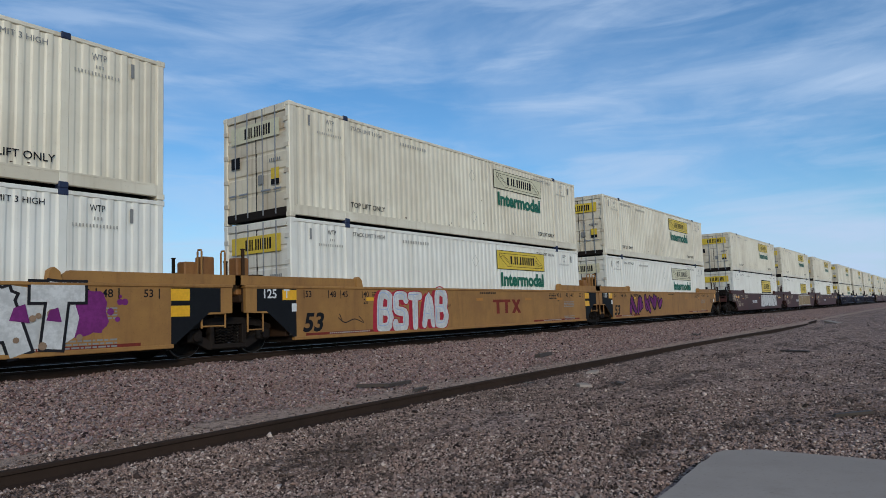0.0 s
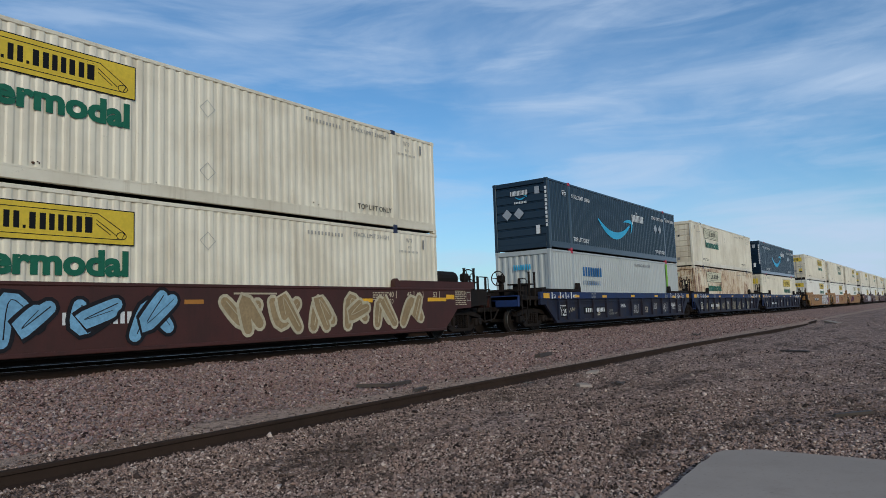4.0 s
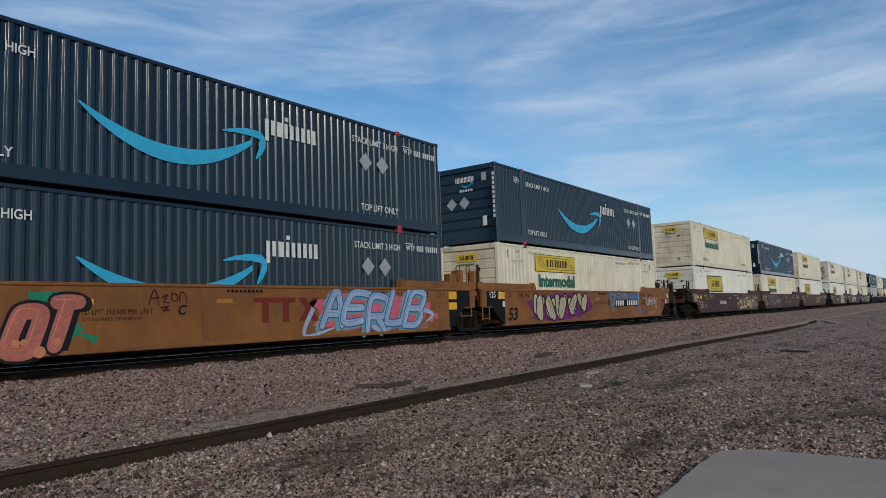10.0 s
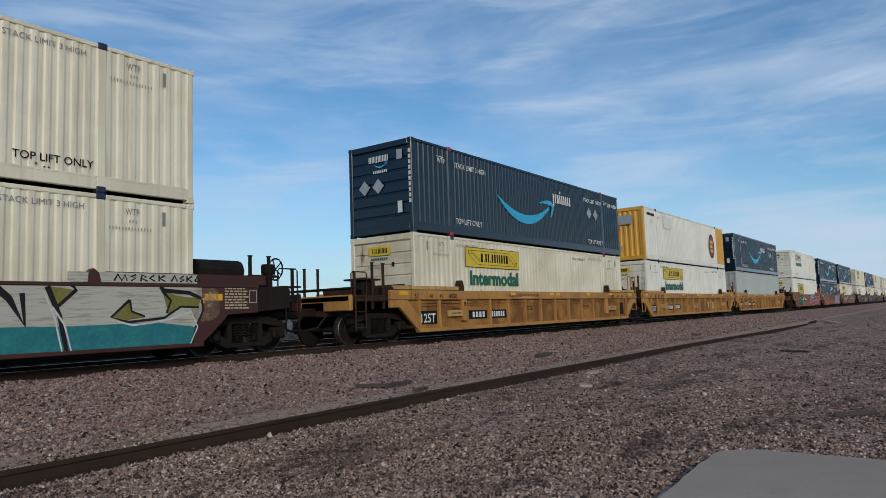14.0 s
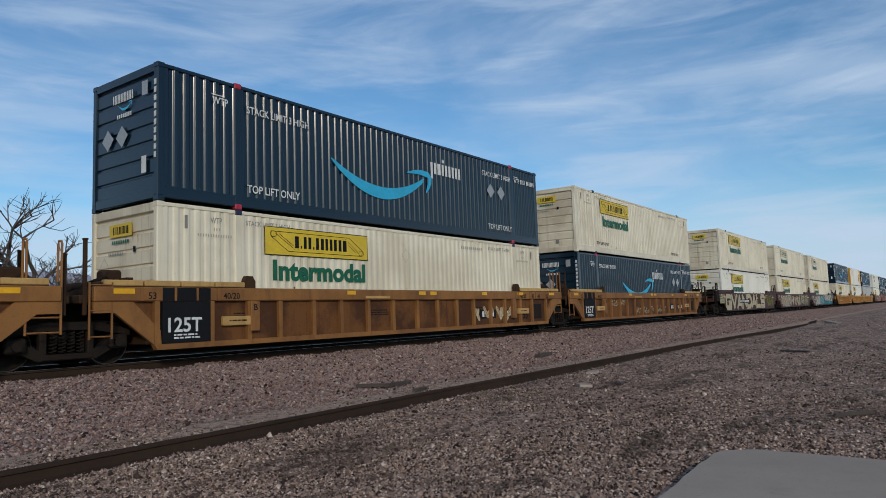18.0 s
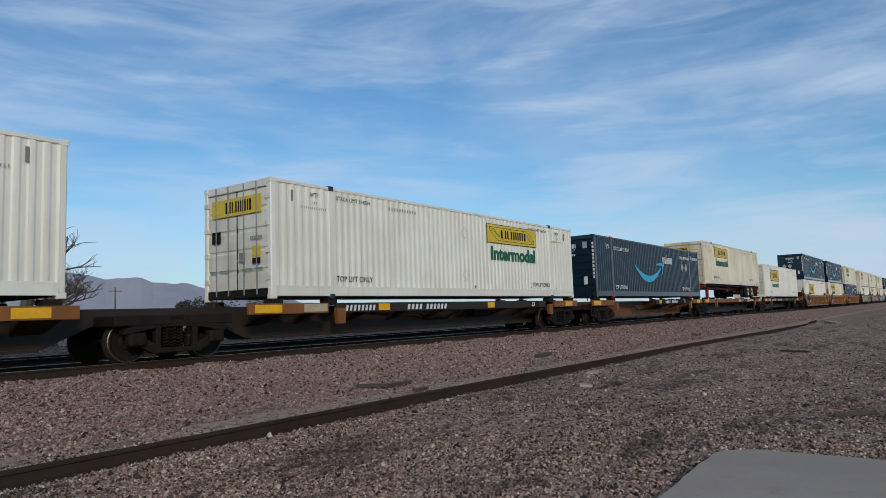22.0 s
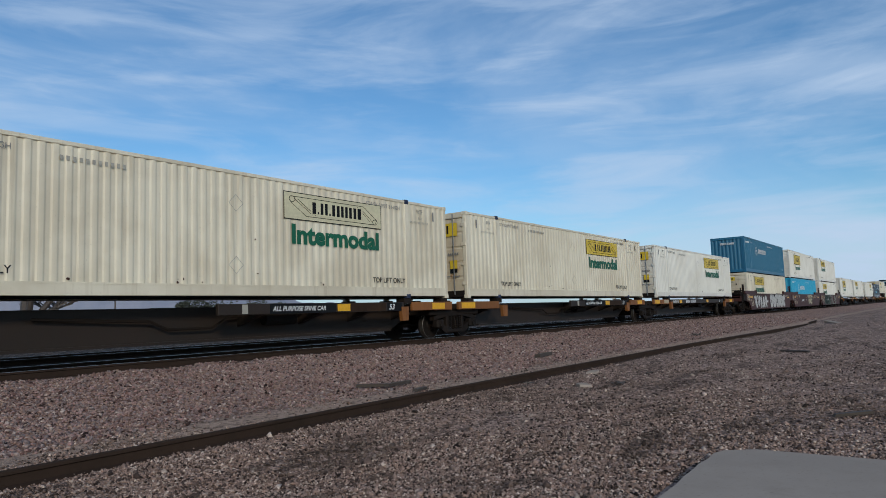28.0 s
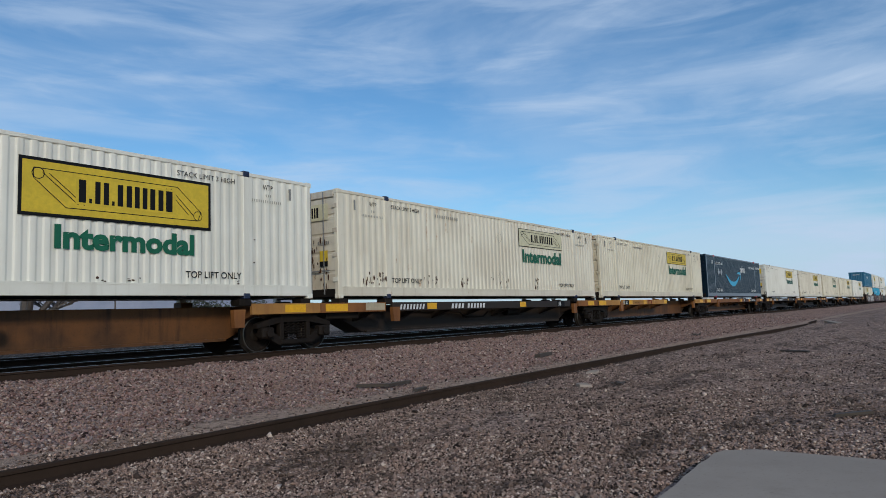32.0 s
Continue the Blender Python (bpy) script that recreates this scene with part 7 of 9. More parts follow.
    part("worn_emblem", Mesh().flat([(11.6, 1.06), (12.28, 1.06), (12.28, 1.18), (11.6, 1.18)], Y - 0.0004), M["s_spot"], c)
    blot(c, 9.2, 9.95, 0.52, 1.06, "s_mist", 8, Y)
    block_word(c, "CULPRIT", 10.15, 14.75, 0.36, 1.04, "s_sand", "s_char", 0.30, 0.03, 8, 0.10, shade="s_char", cast=(0.12, -0.05), wild=0.06)
    tag_line(c, [[(10.1, 0.98), (10.55, 1.12), (10.75, 1.06), (11.1, 1.12), (11.5, 1.03), (11.9, 1.12), (12.3, 1.05), (12.8, 1.12), (13.2, 1.05), (13.7, 1.13), (14.1, 1.06), (14.5, 1.12), (14.8, 0.98), (14.62, 0.4)], [(9.69, 0.30), (9.85, 0.62), (10.08, 0.95)]], "s_sand", Y - 0.0006, 0.035, smooth=False)
    block_word(c, "2015", 9.35, 9.87, 0.66, 0.90, "s_sand", "s_maroon", 0.16, 0.03, 9, 0.1, bubble=True)
    blot(c, 14.85, 16.15, 0.42, 1.46, "s_mist", 19, Y)
    tag_line(c, [[(15.0, 1.0), (15.15, 1.35), (15.2, 1.0)], [(15.0, 1.2), (15.45, 1.28)], [(15.4, 1.38), (15.42, 1.02)], [(15.55, 1.35), (15.6, 1.05), (15.85, 1.3)], [(15.2, 0.85), (14.95, 0.78), (15.2, 0.62), (14.95, 0.52)], [(15.35, 0.55), (15.4, 0.85), (15.6, 0.8), (15.6, 0.58), (15.35, 0.55)], [(15.75, 0.9), (15.8, 0.55), (16.1, 0.6)]], "s_sand", Y - 0.0008, 0.05)
    # blue letters round the number panel of the orange car
    c = C[10]
    throw_up(c, 1.9, 6.9, 0.36, 1.40, 5, "s_cream", "s_black", 20, back="s_purple")
    tag_line(c, [[(9.28, 1.50), (9.45, 1.10), (9.63, 0.58)], [(9.96, 1.48), (9.80, 1.10), (9.60, 0.56)], [(9.3, 1.48), (9.7, 1.36), (10.0, 1.42)], [(12.95, 1.44), (12.85, 0.95), (12.82, 0.62), (13.05, 0.62), (13.2, 0.42)]], "s_blue2", Y - 0.004, 0.15, 0.55, False)
    tag_line(c, [[(10.2, 1.42), (10.5, 1.5), (10.85, 1.40), (10.4, 1.22), (10.15, 1.24)], [(10.9, 1.22), (11.15, 1.48), (11.4, 1.20), (11.65, 1.5)], [(11.75, 1.2), (11.95, 1.46), (12.3, 1.40), (12.2, 1.22), (11.8, 1.22)], [(12.4, 1.46), (12.5, 1.22), (12.75, 1.28), (12.8, 1.48)]], "s_blue2", Y - 0.0042, 0.15, 0.8)
    tag_line(c, [[(9.42, 1.38), (9.64, 0.62)], [(9.99, 1.40), (9.66, 0.62)], [(12.98, 1.44), (12.9, 0.8)], [(13.1, 0.72), (13.22, 0.46)], [(10.3, 1.44), (10.6, 1.44)], [(11.05, 1.42), (11.4, 1.26)]], "s_white", Y - 0.006, 0.025, smooth=False)
    tag_line(c, [[(14.2, 1.25), (14.05, 1.0), (14.3, 0.85), (14.35, 1.15), (14.5, 0.95), (14.55, 1.25), (14.7, 0.92), (14.62, 1.1), (15.0, 1.0), (14.85, 0.88), (14.8, 1.3)], [(15.1, 1.2), (15.25, 0.9), (15.3, 1.25), (15.45, 0.85), (15.6, 1.3)], [(15.15, 1.05), (15.6, 1.1)], [(15.3, 0.75), (15.55, 0.8), (15.35, 0.55)]], "s_white", Y - 0.002, 0.04)
    tag_line(c, [[(13.35, 0.85), (13.42, 1.12), (13.5, 0.85)], [(13.38, 0.95), (13.5, 0.95)], [(13.55, 0.85), (13.58, 1.08), (13.68, 1.0), (13.58, 0.94)], [(13.72, 0.88), (13.74, 1.1), (13.84, 1.05), (13.86, 0.86)]], "s_black", Y - 0.002, 0.025)
    write("B", 9.04, 0.89, 0.24, "black", c, Y, "stencil", bold=0.04, slant=0.2)
    # salmon letters in green and a pale blue piece over pink
    c = C[11]
    for k, (a, b, z0, z1) in enumerate(((0.9, 2.2, 0.9, 1.42), (4.0, 4.75, 1.05, 1.40), (4.3, 4.95, 0.55, 0.85), (3.4, 3.9, 0.3, 0.5))):
        blot(c, a, b, z0, z1, "s_green", 60 + k, Y, rough=0.3)
    dots(c, 4.5, 5.2, 0.5, 1.3, 8, 0.08, "s_green", 64, Y)
    block_word(c, "MERLOT", 1.2, 4.85, 0.32, 1.32, "s_rose", "s_black", 0.34, 0.05, 23, 0.18, wild=0.10, bubble=True, shine="s_peach", shade="s_black", cast=(0.10, -0.03))
    dots(c, 1.4, 4.6, 0.34, 0.55, 16, 0.12, "s_peach", 65, Y - 0.028)
    block_word(c, "AERUB", 10.8, 14.9, 0.42, 1.36, "s_lilac", "s_blue", 0.17, 0.03, 24, 0.30, back="s_pink", wild=0.16, bubble=True, shine="s_aqua", shade="s_aqua", cast=(-0.14, -0.08))
    tag_line(c, [[(10.5, 1.0), (10.2, 0.34), (11.2, 0.5)], [(12.6, 0.5), (13.1, 0.34), (13.6, 0.55)], [(14.9, 0.9), (15.35, 0.75), (15.0, 0.55)]], "s_lilac", Y - 0.003, 0.13, 0.3)
    owner_logo(c, 8.70, 2.0, 0.69, 0.57, Y)
    tag_line(c, [[(6.2, 1.12), (6.32, 1.42), (6.42, 1.1)], [(6.22, 1.24), (6.44, 1.26)], [(6.48, 1.26), (6.6, 1.32), (6.52, 1.18), (6.64, 1.16)], [(6.7, 1.2), (6.7, 1.34), (6.82, 1.3), (6.8, 1.2), (6.7, 1.2)], [(6.86, 1.18), (6.9, 1.36), (7.0, 1.32), (7.02, 1.16)], [(6.45, 1.06), (6.62, 1.08), (6.5, 1.0), (6.66, 1.02)]], "s_maroon", Y, 0.03)
    write("C", 6.82, 0.92, 0.19, "black", c, Y, "stencil", bold=0.03, slant=0.2)
    write("20 FT CONTAINER LIMIT 67,900 EACH", 4.92, 0.84, 0.06, "black", c, Y, "stencil", squeeze=0.8)
    # green letters in a burst of black and white flecks, and a pink piece over blue
    c = C[12]
    dots(c, 1.3, 4.0, 0.36, 1.30, 90, 0.07, "s_black", 66, Y, 3.0)
    block_word(c, "RAEMS", 1.6, 3.7, 0.46, 1.12, "s_green", "s_forest", 0.24, 0.03, 26, 0.12, shade="s_forest", cast=(0.05, -0.06), wild=0.12)
    dots(c, 1.3, 4.0, 0.36, 1.28, 40, 0.035, "s_white", 67, Y - 0.022)
    dots(c, 1.3, 4.0, 0.36, 1.28, 30, 0.05, "s_green", 68, Y - 0.004, 2.5)
    tag_line(c, [[(4.0, 0.4), (4.12, 0.66), (4.2, 0.4)], [(4.05, 0.5), (4.2, 0.5)], [(4.24, 0.4), (4.28, 0.54), (4.34, 0.42), (4.4, 0.54), (4.42, 0.4)], [(4.46, 0.48), (4.52, 0.54), (4.46, 0.42), (4.56, 0.42)], [(4.58, 0.4), (4.6, 0.54), (4.66, 0.42)]], "s_white", Y - 0.004, 0.025)
    blot(c, 0.9, 1.24, 0.84, 1.18, "s_black", 69, Y, "sticker", 0.05)
    blot(c, 0.97, 1.17, 0.88, 1.14, "s_silver", 70, Y - 0.0006, "sticker", 0.05)
    tag_line(c, [[(0.32, 1.3), (0.4, 1.44), (0.44, 1.2), (0.5, 1.42), (0.56, 1.2), (0.64, 1.4), (0.7, 1.25)], [(0.34, 1.12), (0.5, 1.0), (0.66, 1.15)]], "s_tan", Y - 0.0012, 0.025)
    write("A", 6.96, 0.93, 0.22, "black", c, Y, "stencil", bold=0.03, slant=0.2)
    blot(c, 8.6, 15.3, 0.34, 1.46, "s_sky", 71, Y, rough=0.25, n=44)
    block_word(c, "AERE", 9.1, 15.0, 0.38, 1.36, "s_pink", "s_black", 0.22, 0.045, 28, 0.3, shade="s_black", cast=(0.10, -0.05), wild=0.12, bubble=True, shine="s_white", y=Y - 0.0006)
    dots(c, 9.0, 15.2, 0.36, 0.6, 26, 0.12, "s_peach", 72, Y - 0.022, 2.0)
    owner_logo(C[14], 10.6, 1.6, 0.52, 0.42, ya, "s_cream")
    scrawl(C[14], 7.6, 0.55, 0.8, 0.4, 9, "s_white", 29, ya)
    # the heavily painted brown car: an arrow, bubble letters, a teal piece, a two-tone piece
    c = C[16]
    part("sprayed_arrow", Mesh().flat([(0.78, 0.78), (1.22, 0.82), (1.22, 0.68), (1.72, 0.96), (1.26, 1.20), (1.24, 1.06), (0.78, 1.10)], Y), M["s_grey"], c)
    part("sprayed_arrow", Mesh().flat([(0.84, 0.84), (1.27, 0.87), (1.28, 0.78), (1.62, 0.96), (1.30, 1.12), (1.28, 1.00), (0.84, 1.04)], Y - 0.001), M["s_chalk"], c)
    tag_line(c, [[(0.4, 1.2), (0.5, 1.3), (0.45, 1.1), (0.6, 1.26), (0.7, 1.12), (0.85, 1.2), (0.9, 1.1)], [(1.1, 0.35), (1.25, 0.5), (1.2, 0.32), (1.4, 0.46), (1.55, 0.36), (1.7, 0.48), (1.85, 0.38)]], "s_white", Y, 0.03)
    block_word(c, "CMJKR", 1.75, 5.05, 0.34, 1.38, "s_chalk", "s_char", 0.50, 0.04, 31, 0.05, shade="s_white", cast=(-0.07, -0.05), wild=0.04, bubble=True)
    block_word(c, "JUCE", 5.3, 8.6, 0.42, 1.40, "s_aqua", "s_black", 0.34, 0.04, 32, -0.1, shade="s_mint", cast=(-0.10, -0.08), wild=0.12, bubble=True)
    part("sprayed_block", Mesh().flat([(8.92, 0.32), (15.96, 0.29), (16.07, 0.66), (15.2, 0.78), (13.6, 0.76), (11.0, 0.80), (9.05, 0.82)], Y), M["s_teal"], c)
    part("sprayed_block", Mesh().flat([(9.05, 0.82), (11.0, 0.80), (13.6, 0.76), (15.2, 0.78), (16.07, 0.66), (16.22, 1.02), (16.2, 1.52), (8.96, 1.52)], Y - 0.0001), M["s_chalk"], c)
    m = Mesh()
    for k, pts in enumerate(([(14.28, 0.90), (14.64, 1.22), (14.66, 1.0), (14.95, 0.88), (14.6, 0.84)], [(15.30, 1.42), (15.62, 1.30), (16.18, 1.24), (16.12, 1.08), (15.75, 1.10), (15.45, 0.92)], [(13.15, 1.46), (13.62, 1.40), (13.30, 1.10)], [(9.3, 1.14), (9.75, 1.12), (9.55, 0.92)], [(11.4, 1.46), (11.65, 1.46), (11.6, 1.0)])):
        m.flat(pts[::-1], Y - 0.0012 - 0.0001 * k)
    tagged(part("sprayed_block", m, M["s_olive"], c), kind="stuff")
    m = Mesh()
    for k, (pts, w) in enumerate((([(14.64, 1.22), (14.28, 0.90), (14.62, 0.80), (15.35, 0.86), (15.72, 1.08), (16.14, 1.06)], 0.06), ([(14.64, 1.22), (14.68, 1.0), (14.95, 0.90)], 0.05), ([(15.28, 1.48), (15.34, 1.40), (15.9, 1.36), (16.2, 1.24)], 0.10), ([(15.3, 1.4), (15.5, 1.2), (15.4, 0.95)], 0.06), ([(16.2, 1.22), (16.24, 1.0), (16.06, 0.66), (15.98, 0.30)], 0.05), ([(13.15, 1.46), (13.36, 0.95), (13.5, 0.28)], 0.10), ([(13.55, 1.5), (13.64, 1.40), (13.32, 1.10), (13.36, 0.9)], 0.08), ([(12.3, 1.48), (12.55, 1.25), (12.80, 0.80), (12.75, 1.34)], 0.13), ([(11.35, 1.5), (11.6, 1.0), (11.75, 0.36)], 0.10), ([(10.9, 1.48), (10.6, 0.95), (10.9, 0.36)], 0.08), ([(9.2, 1.3), (9.6, 1.2), (9.9, 1.34), (9.6, 0.92), (9.25, 1.12)], 0.07), ([(10.0, 0.8), (10.5, 1.0), (10.1, 1.4)], 0.09), ([(8.96, 1.5), (9.04, 0.85), (8.92, 0.33)], 0.05), ([(11.95, 1.46), (12.2, 1.05), (12.1, 0.4)], 0.07))):
        ribbon(m, pts, w, Y - 0.0024 - 0.0004 * k, 0.7, smooth=False, cap=False)
    tagged(part("sprayed_lining", m, M["s_black"], c), kind="stuff")
    tag_line(c, [[(13.1, 1.36), (13.28, 0.9), (13.42, 0.28)], [(13.24, 1.1), (13.44, 0.8), (13.58, 0.28)], [(15.1, 0.78), (15.5, 0.84), (15.95, 0.98), (16.1, 0.66), (15.92, 0.3)], [(14.3, 0.84), (14.7, 0.74), (15.2, 0.78)], [(11.5, 1.3), (11.66, 0.36)]], "s_white", Y - 0.009, 0.035, smooth=False)
    panel(13.5, 16.12, 1.552, 1.735, "s_chalk", c, -1.4722, "sprayed_block")
    blot(c, 15.95, 16.65, 0.75, 1.50, "s_mist", 77, Y - 0.0002)
    tag_line(c, [[(14.35, 1.58), (14.42, 1.70), (14.5, 1.58), (14.56, 1.70), (14.6, 1.58)], [(14.78, 1.7), (14.68, 1.66), (14.78, 1.64), (14.68, 1.58)], [(14.88, 1.58), (14.9, 1.7), (15.0, 1.66), (14.9, 1.63), (15.02, 1.58)], [(15.16, 1.7), (15.06, 1.64), (15.18, 1.58)], [(15.26, 1.7), (15.26, 1.58)], [(15.38, 1.7), (15.28, 1.64), (15.4, 1.58)], [(15.52, 1.58), (15.6, 1.7), (15.66, 1.58)], [(15.8, 1.7), (15.72, 1.65), (15.82, 1.62), (15.72, 1.58)], [(15.88, 1.58), (15.88, 1.7)], [(16.0, 1.7), (15.9, 1.64), (16.0, 1.58)], [(16.06, 1.6), (16.12, 1.7), (16.18, 1.6), (16.06, 1.6)]], "s_black", -1.4745, 0.042, smooth=False)
    tag_line(c, [[(9.0, 1.3), (9.1, 1.44), (9.2, 1.3), (9.3, 1.44), (9.4, 1.3)], [(9.6, 1.4), (9.5, 1.34), (9.6, 1.3)], [(9.7, 1.44), (9.7, 1.3)], [(9.85, 1.3), (9.9, 1.44), (10.0, 1.3)]], "s_black", Y - 0.010, 0.025)
    throw_up(C[17], 0.4, 5.4, 0.38, 1.42, 5, "s_tan", "s_white", 33)
    throw_up(C[17], 5.9, 10.6, 0.36, 1.44, 4, "s_cream", "s_maroon", 34)
    throw_up(C[17], 11.0, 15.4, 0.40, 1.42, 4, "s_olive", "s_white", 35, edge=0.05)
    block_word(C[18], "GVANDALS", -0.25, 12.4, 0.34, 1.48, "s_cream", "s_black", 0.30, 0.06, 36, 0.0, shade="s_black", cast=(0.10, 0.0), wild=0.02)
    panel(3.6, 6.7, 0.80, 1.06, "black", C[18], -1.5340, "number_panel")
    bars(3.7, 0.85, 2.9, 0.17, 10, "ltwhite", C[18], -1.5355, "number_print")
    throw_up(C[18], 13.2, 16.0, 0.45, 1.4, 3, "s_olive", "s_black", 37, edge=0.04)
    for k, wd in enumerate(("LOS", "ANGELES")):
        block_word(C[18], wd, -1.75, -1.1 if k == 0 else -0.72, 1.18 - 0.32 * k, 1.44 - 0.32 * k, "s_white", "s_olive", 0.14, 0.04, 38 + k)
    # chalk-white handwriting across the panels of the rusty car
    tag_line(C[19], [[(3.16, 1.10), (3.36, 1.12), (3.24, 1.0), (3.36, 0.92), (3.16, 0.88)], [(3.44, 1.08), (3.56, 1.12), (3.58, 1.02), (3.42, 0.88), (3.62, 0.88)], [(3.84, 1.12), (3.68, 1.0), (3.70, 0.88), (3.84, 0.90), (3.82, 1.0), (3.70, 0.98)], [(4.16, 1.12), (4.24, 0.9), (4.32, 1.08), (4.4, 0.9), (4.46, 1.14)], [(4.52, 0.9), (4.54, 1.12), (4.66, 1.06), (4.54, 1.0), (4.68, 0.9)], [(4.72, 1.06), (4.9, 1.1)], [(4.8, 1.1), (4.8, 0.9)],
                     [(6.2, 0.62), (6.26, 0.78), (6.3, 0.5), (6.38, 0.62), (6.44, 0.5), (6.52, 0.8)], [(6.56, 0.58), (6.68, 0.66), (6.58, 0.68), (6.62, 0.5), (6.8, 0.54)], [(6.8, 0.66), (6.95, 0.68)], [(7.28, 0.46), (7.34, 0.76), (7.48, 0.72), (7.34, 0.60), (7.5, 0.46)], [(7.54, 0.54), (7.64, 0.6), (7.54, 0.48), (7.66, 0.48)], [(7.7, 0.38), (7.74, 0.72), (7.82, 0.7)], [(7.84, 0.58), (7.86, 0.46), (7.96, 0.46), (7.98, 0.6)], [(8.1, 0.62), (8.02, 0.56), (8.12, 0.5), (8.02, 0.46)], [(8.2, 0.78), (8.18, 0.56)],
                     [(8.4, 0.74), (8.66, 0.78)], [(8.54, 0.76), (8.54, 0.56)], [(8.68, 0.58), (8.66, 0.68), (8.78, 0.66), (8.76, 0.56), (8.68, 0.58)], [(9.5, 0.76), (9.3, 0.7), (9.26, 0.5), (9.46, 0.48)], [(9.54, 0.5), (9.54, 0.6), (9.64, 0.58), (9.62, 0.5), (9.54, 0.5)], [(9.7, 0.5), (9.72, 0.62), (9.8, 0.6), (9.82, 0.5)], [(9.86, 0.4), (9.92, 0.76), (10.02, 0.72)], [(10.0, 0.52), (10.06, 0.62), (10.1, 0.5), (10.0, 0.52)], [(10.16, 0.5), (10.2, 0.64), (10.28, 0.6)], [(10.3, 0.5), (10.34, 0.64), (10.4, 0.5), (10.46, 0.64), (10.5, 0.5)], [(10.55, 0.7), (10.75, 0.72)]], "s_cream", ya - 0.0006, 0.032)
    throw_up(C[20], 11.1, 13.9, 0.42, 0.98, 4, "s_cream", "rustrib", 45, ya, 0.2, 0.02)
    scrawl(C[20], 0.5, 0.85, 0.7, 0.25, 10, "s_white", 46, ya, 0.02)
    scrawl(C[21], -0.6, 0.72, 1.6, 0.3, 12, "s_cream", 47, -1.4045, 0.03)
    # dark green and maroon capitals with pale edges
    c = C[28]
    block_word(c, "SCUM", 2.0, 7.30, 0.31, 1.48, "s_forest", "s_mint", 0.40, 0.045, 51, 0.0, wild=0.01)
    block_word(c, "NEAT", 9.3, 13.05, 0.40, 1.49, "s_maroon", None, 0.30, 0.03, 52, -0.02, shade="s_mint", cast=(-0.30, -0.10), wild=0.03)
    tag_line(c, [[(6.76, 1.44), (6.86, 1.46), (6.76, 1.34), (6.88, 1.34)], [(6.94, 1.46), (6.92, 1.36), (7.0, 1.36), (7.0, 1.46), (6.94, 1.46)], [(7.04, 1.44), (7.12, 1.46), (7.05, 1.35), (7.14, 1.35)], [(7.18, 1.46), (7.26, 1.44), (7.2, 1.40), (7.26, 1.36), (7.18, 1.34)], [(7.36, 1.46), (7.48, 1.44), (7.42, 1.34), (7.42, 1.46)], [(7.5, 1.46), (7.46, 1.40), (7.54, 1.38), (7.48, 1.33)], [(7.58, 1.48), (7.58, 1.33)], [(7.66, 1.48), (7.58, 1.40), (7.68, 1.33)],
                 [(7.36, 1.02), (7.38, 1.24), (7.44, 1.02), (7.46, 1.24)], [(7.6, 1.24), (7.5, 1.2), (7.58, 1.14), (7.5, 1.06), (7.62, 1.04)], [(7.64, 1.04), (7.7, 1.24), (7.76, 1.04)], [(7.72, 1.24), (7.86, 1.26)], [(7.79, 1.25), (7.79, 1.06)], [(7.96, 1.22), (7.86, 1.16), (7.96, 1.1), (7.86, 1.06)], [(7.5, 1.0), (7.36, 0.95), (7.5, 0.88), (7.36, 0.82)], [(7.56, 1.0), (7.56, 0.82)], [(7.7, 0.98), (7.62, 0.9), (7.72, 0.84)], [(7.76, 1.0), (7.76, 0.82)], [(7.86, 1.0), (7.76, 0.92), (7.9, 0.84), (8.2, 0.96)], [(8.25, 0.92), (8.35, 0.86), (8.3, 0.78), (8.45, 0.84)],
                 [(13.0, 1.22), (13.2, 1.24)], [(13.1, 1.24), (13.08, 1.06)], [(13.3, 1.22), (13.2, 1.16), (13.3, 1.1), (13.2, 1.04)], [(13.36, 1.24), (13.36, 1.04), (13.5, 1.22), (13.38, 1.12), (13.5, 1.04)], [(13.06, 1.0), (13.06, 0.84), (13.18, 0.92), (13.06, 1.0)], [(13.2, 1.0), (13.34, 1.0), (13.27, 1.0), (13.27, 0.84)], [(13.46, 0.98), (13.38, 0.93), (13.46, 0.88), (13.38, 0.84)]], "s_white", Y - 0.022, 0.03, smooth=False)
    bars(7.68, 1.37, 0.3, 0.08, 3, "ltwhite", c, Y, "number_print", fill=0.55)
    bars(8.05, 1.37, 0.4, 0.08, 5, "ltwhite", c, Y, "number_print", fill=0.55)
    write("WELL LD LMT 118,700", 7.69, 1.20, 0.08, "ltwhite", c, Y - 0.0005, "stencil", squeeze=0.85)
    write("A", 6.98, 0.79, 0.2, "ltcream", c, Y - 0.022, "stencil", bold=0.03)
    hollow(c, 8.57, 8.85, 0.86, 1.10, 0.016, "ltwhite", Y)
    write("H", 8.67, 0.91, 0.08, "ltwhite", c, Y, "stencil", bold=0.03)
    scrawl(c, 0.3, 0.9, 1.6, 0.4, 12, "s_cream", 54)
    c = C[29]
    block_word(c, "RQE", 8.6, 11.1, 0.56, 1.44, "s_cream", "s_black", 0.24, 0.035, 55, 0.28, shade="s_mint", cast=(-0.05, -0.05), wild=0.10, bubble=True)
    tag_line(c, [[(8.6, 1.40), (8.45, 1.25), (8.7, 1.2)], [(9.0, 0.7), (8.85, 0.48), (9.1, 0.52)], [(10.9, 1.3), (11.3, 1.34)], [(10.6, 0.6), (10.9, 0.64)]], "s_mint", Y - 0.002, 0.09, 0.3)
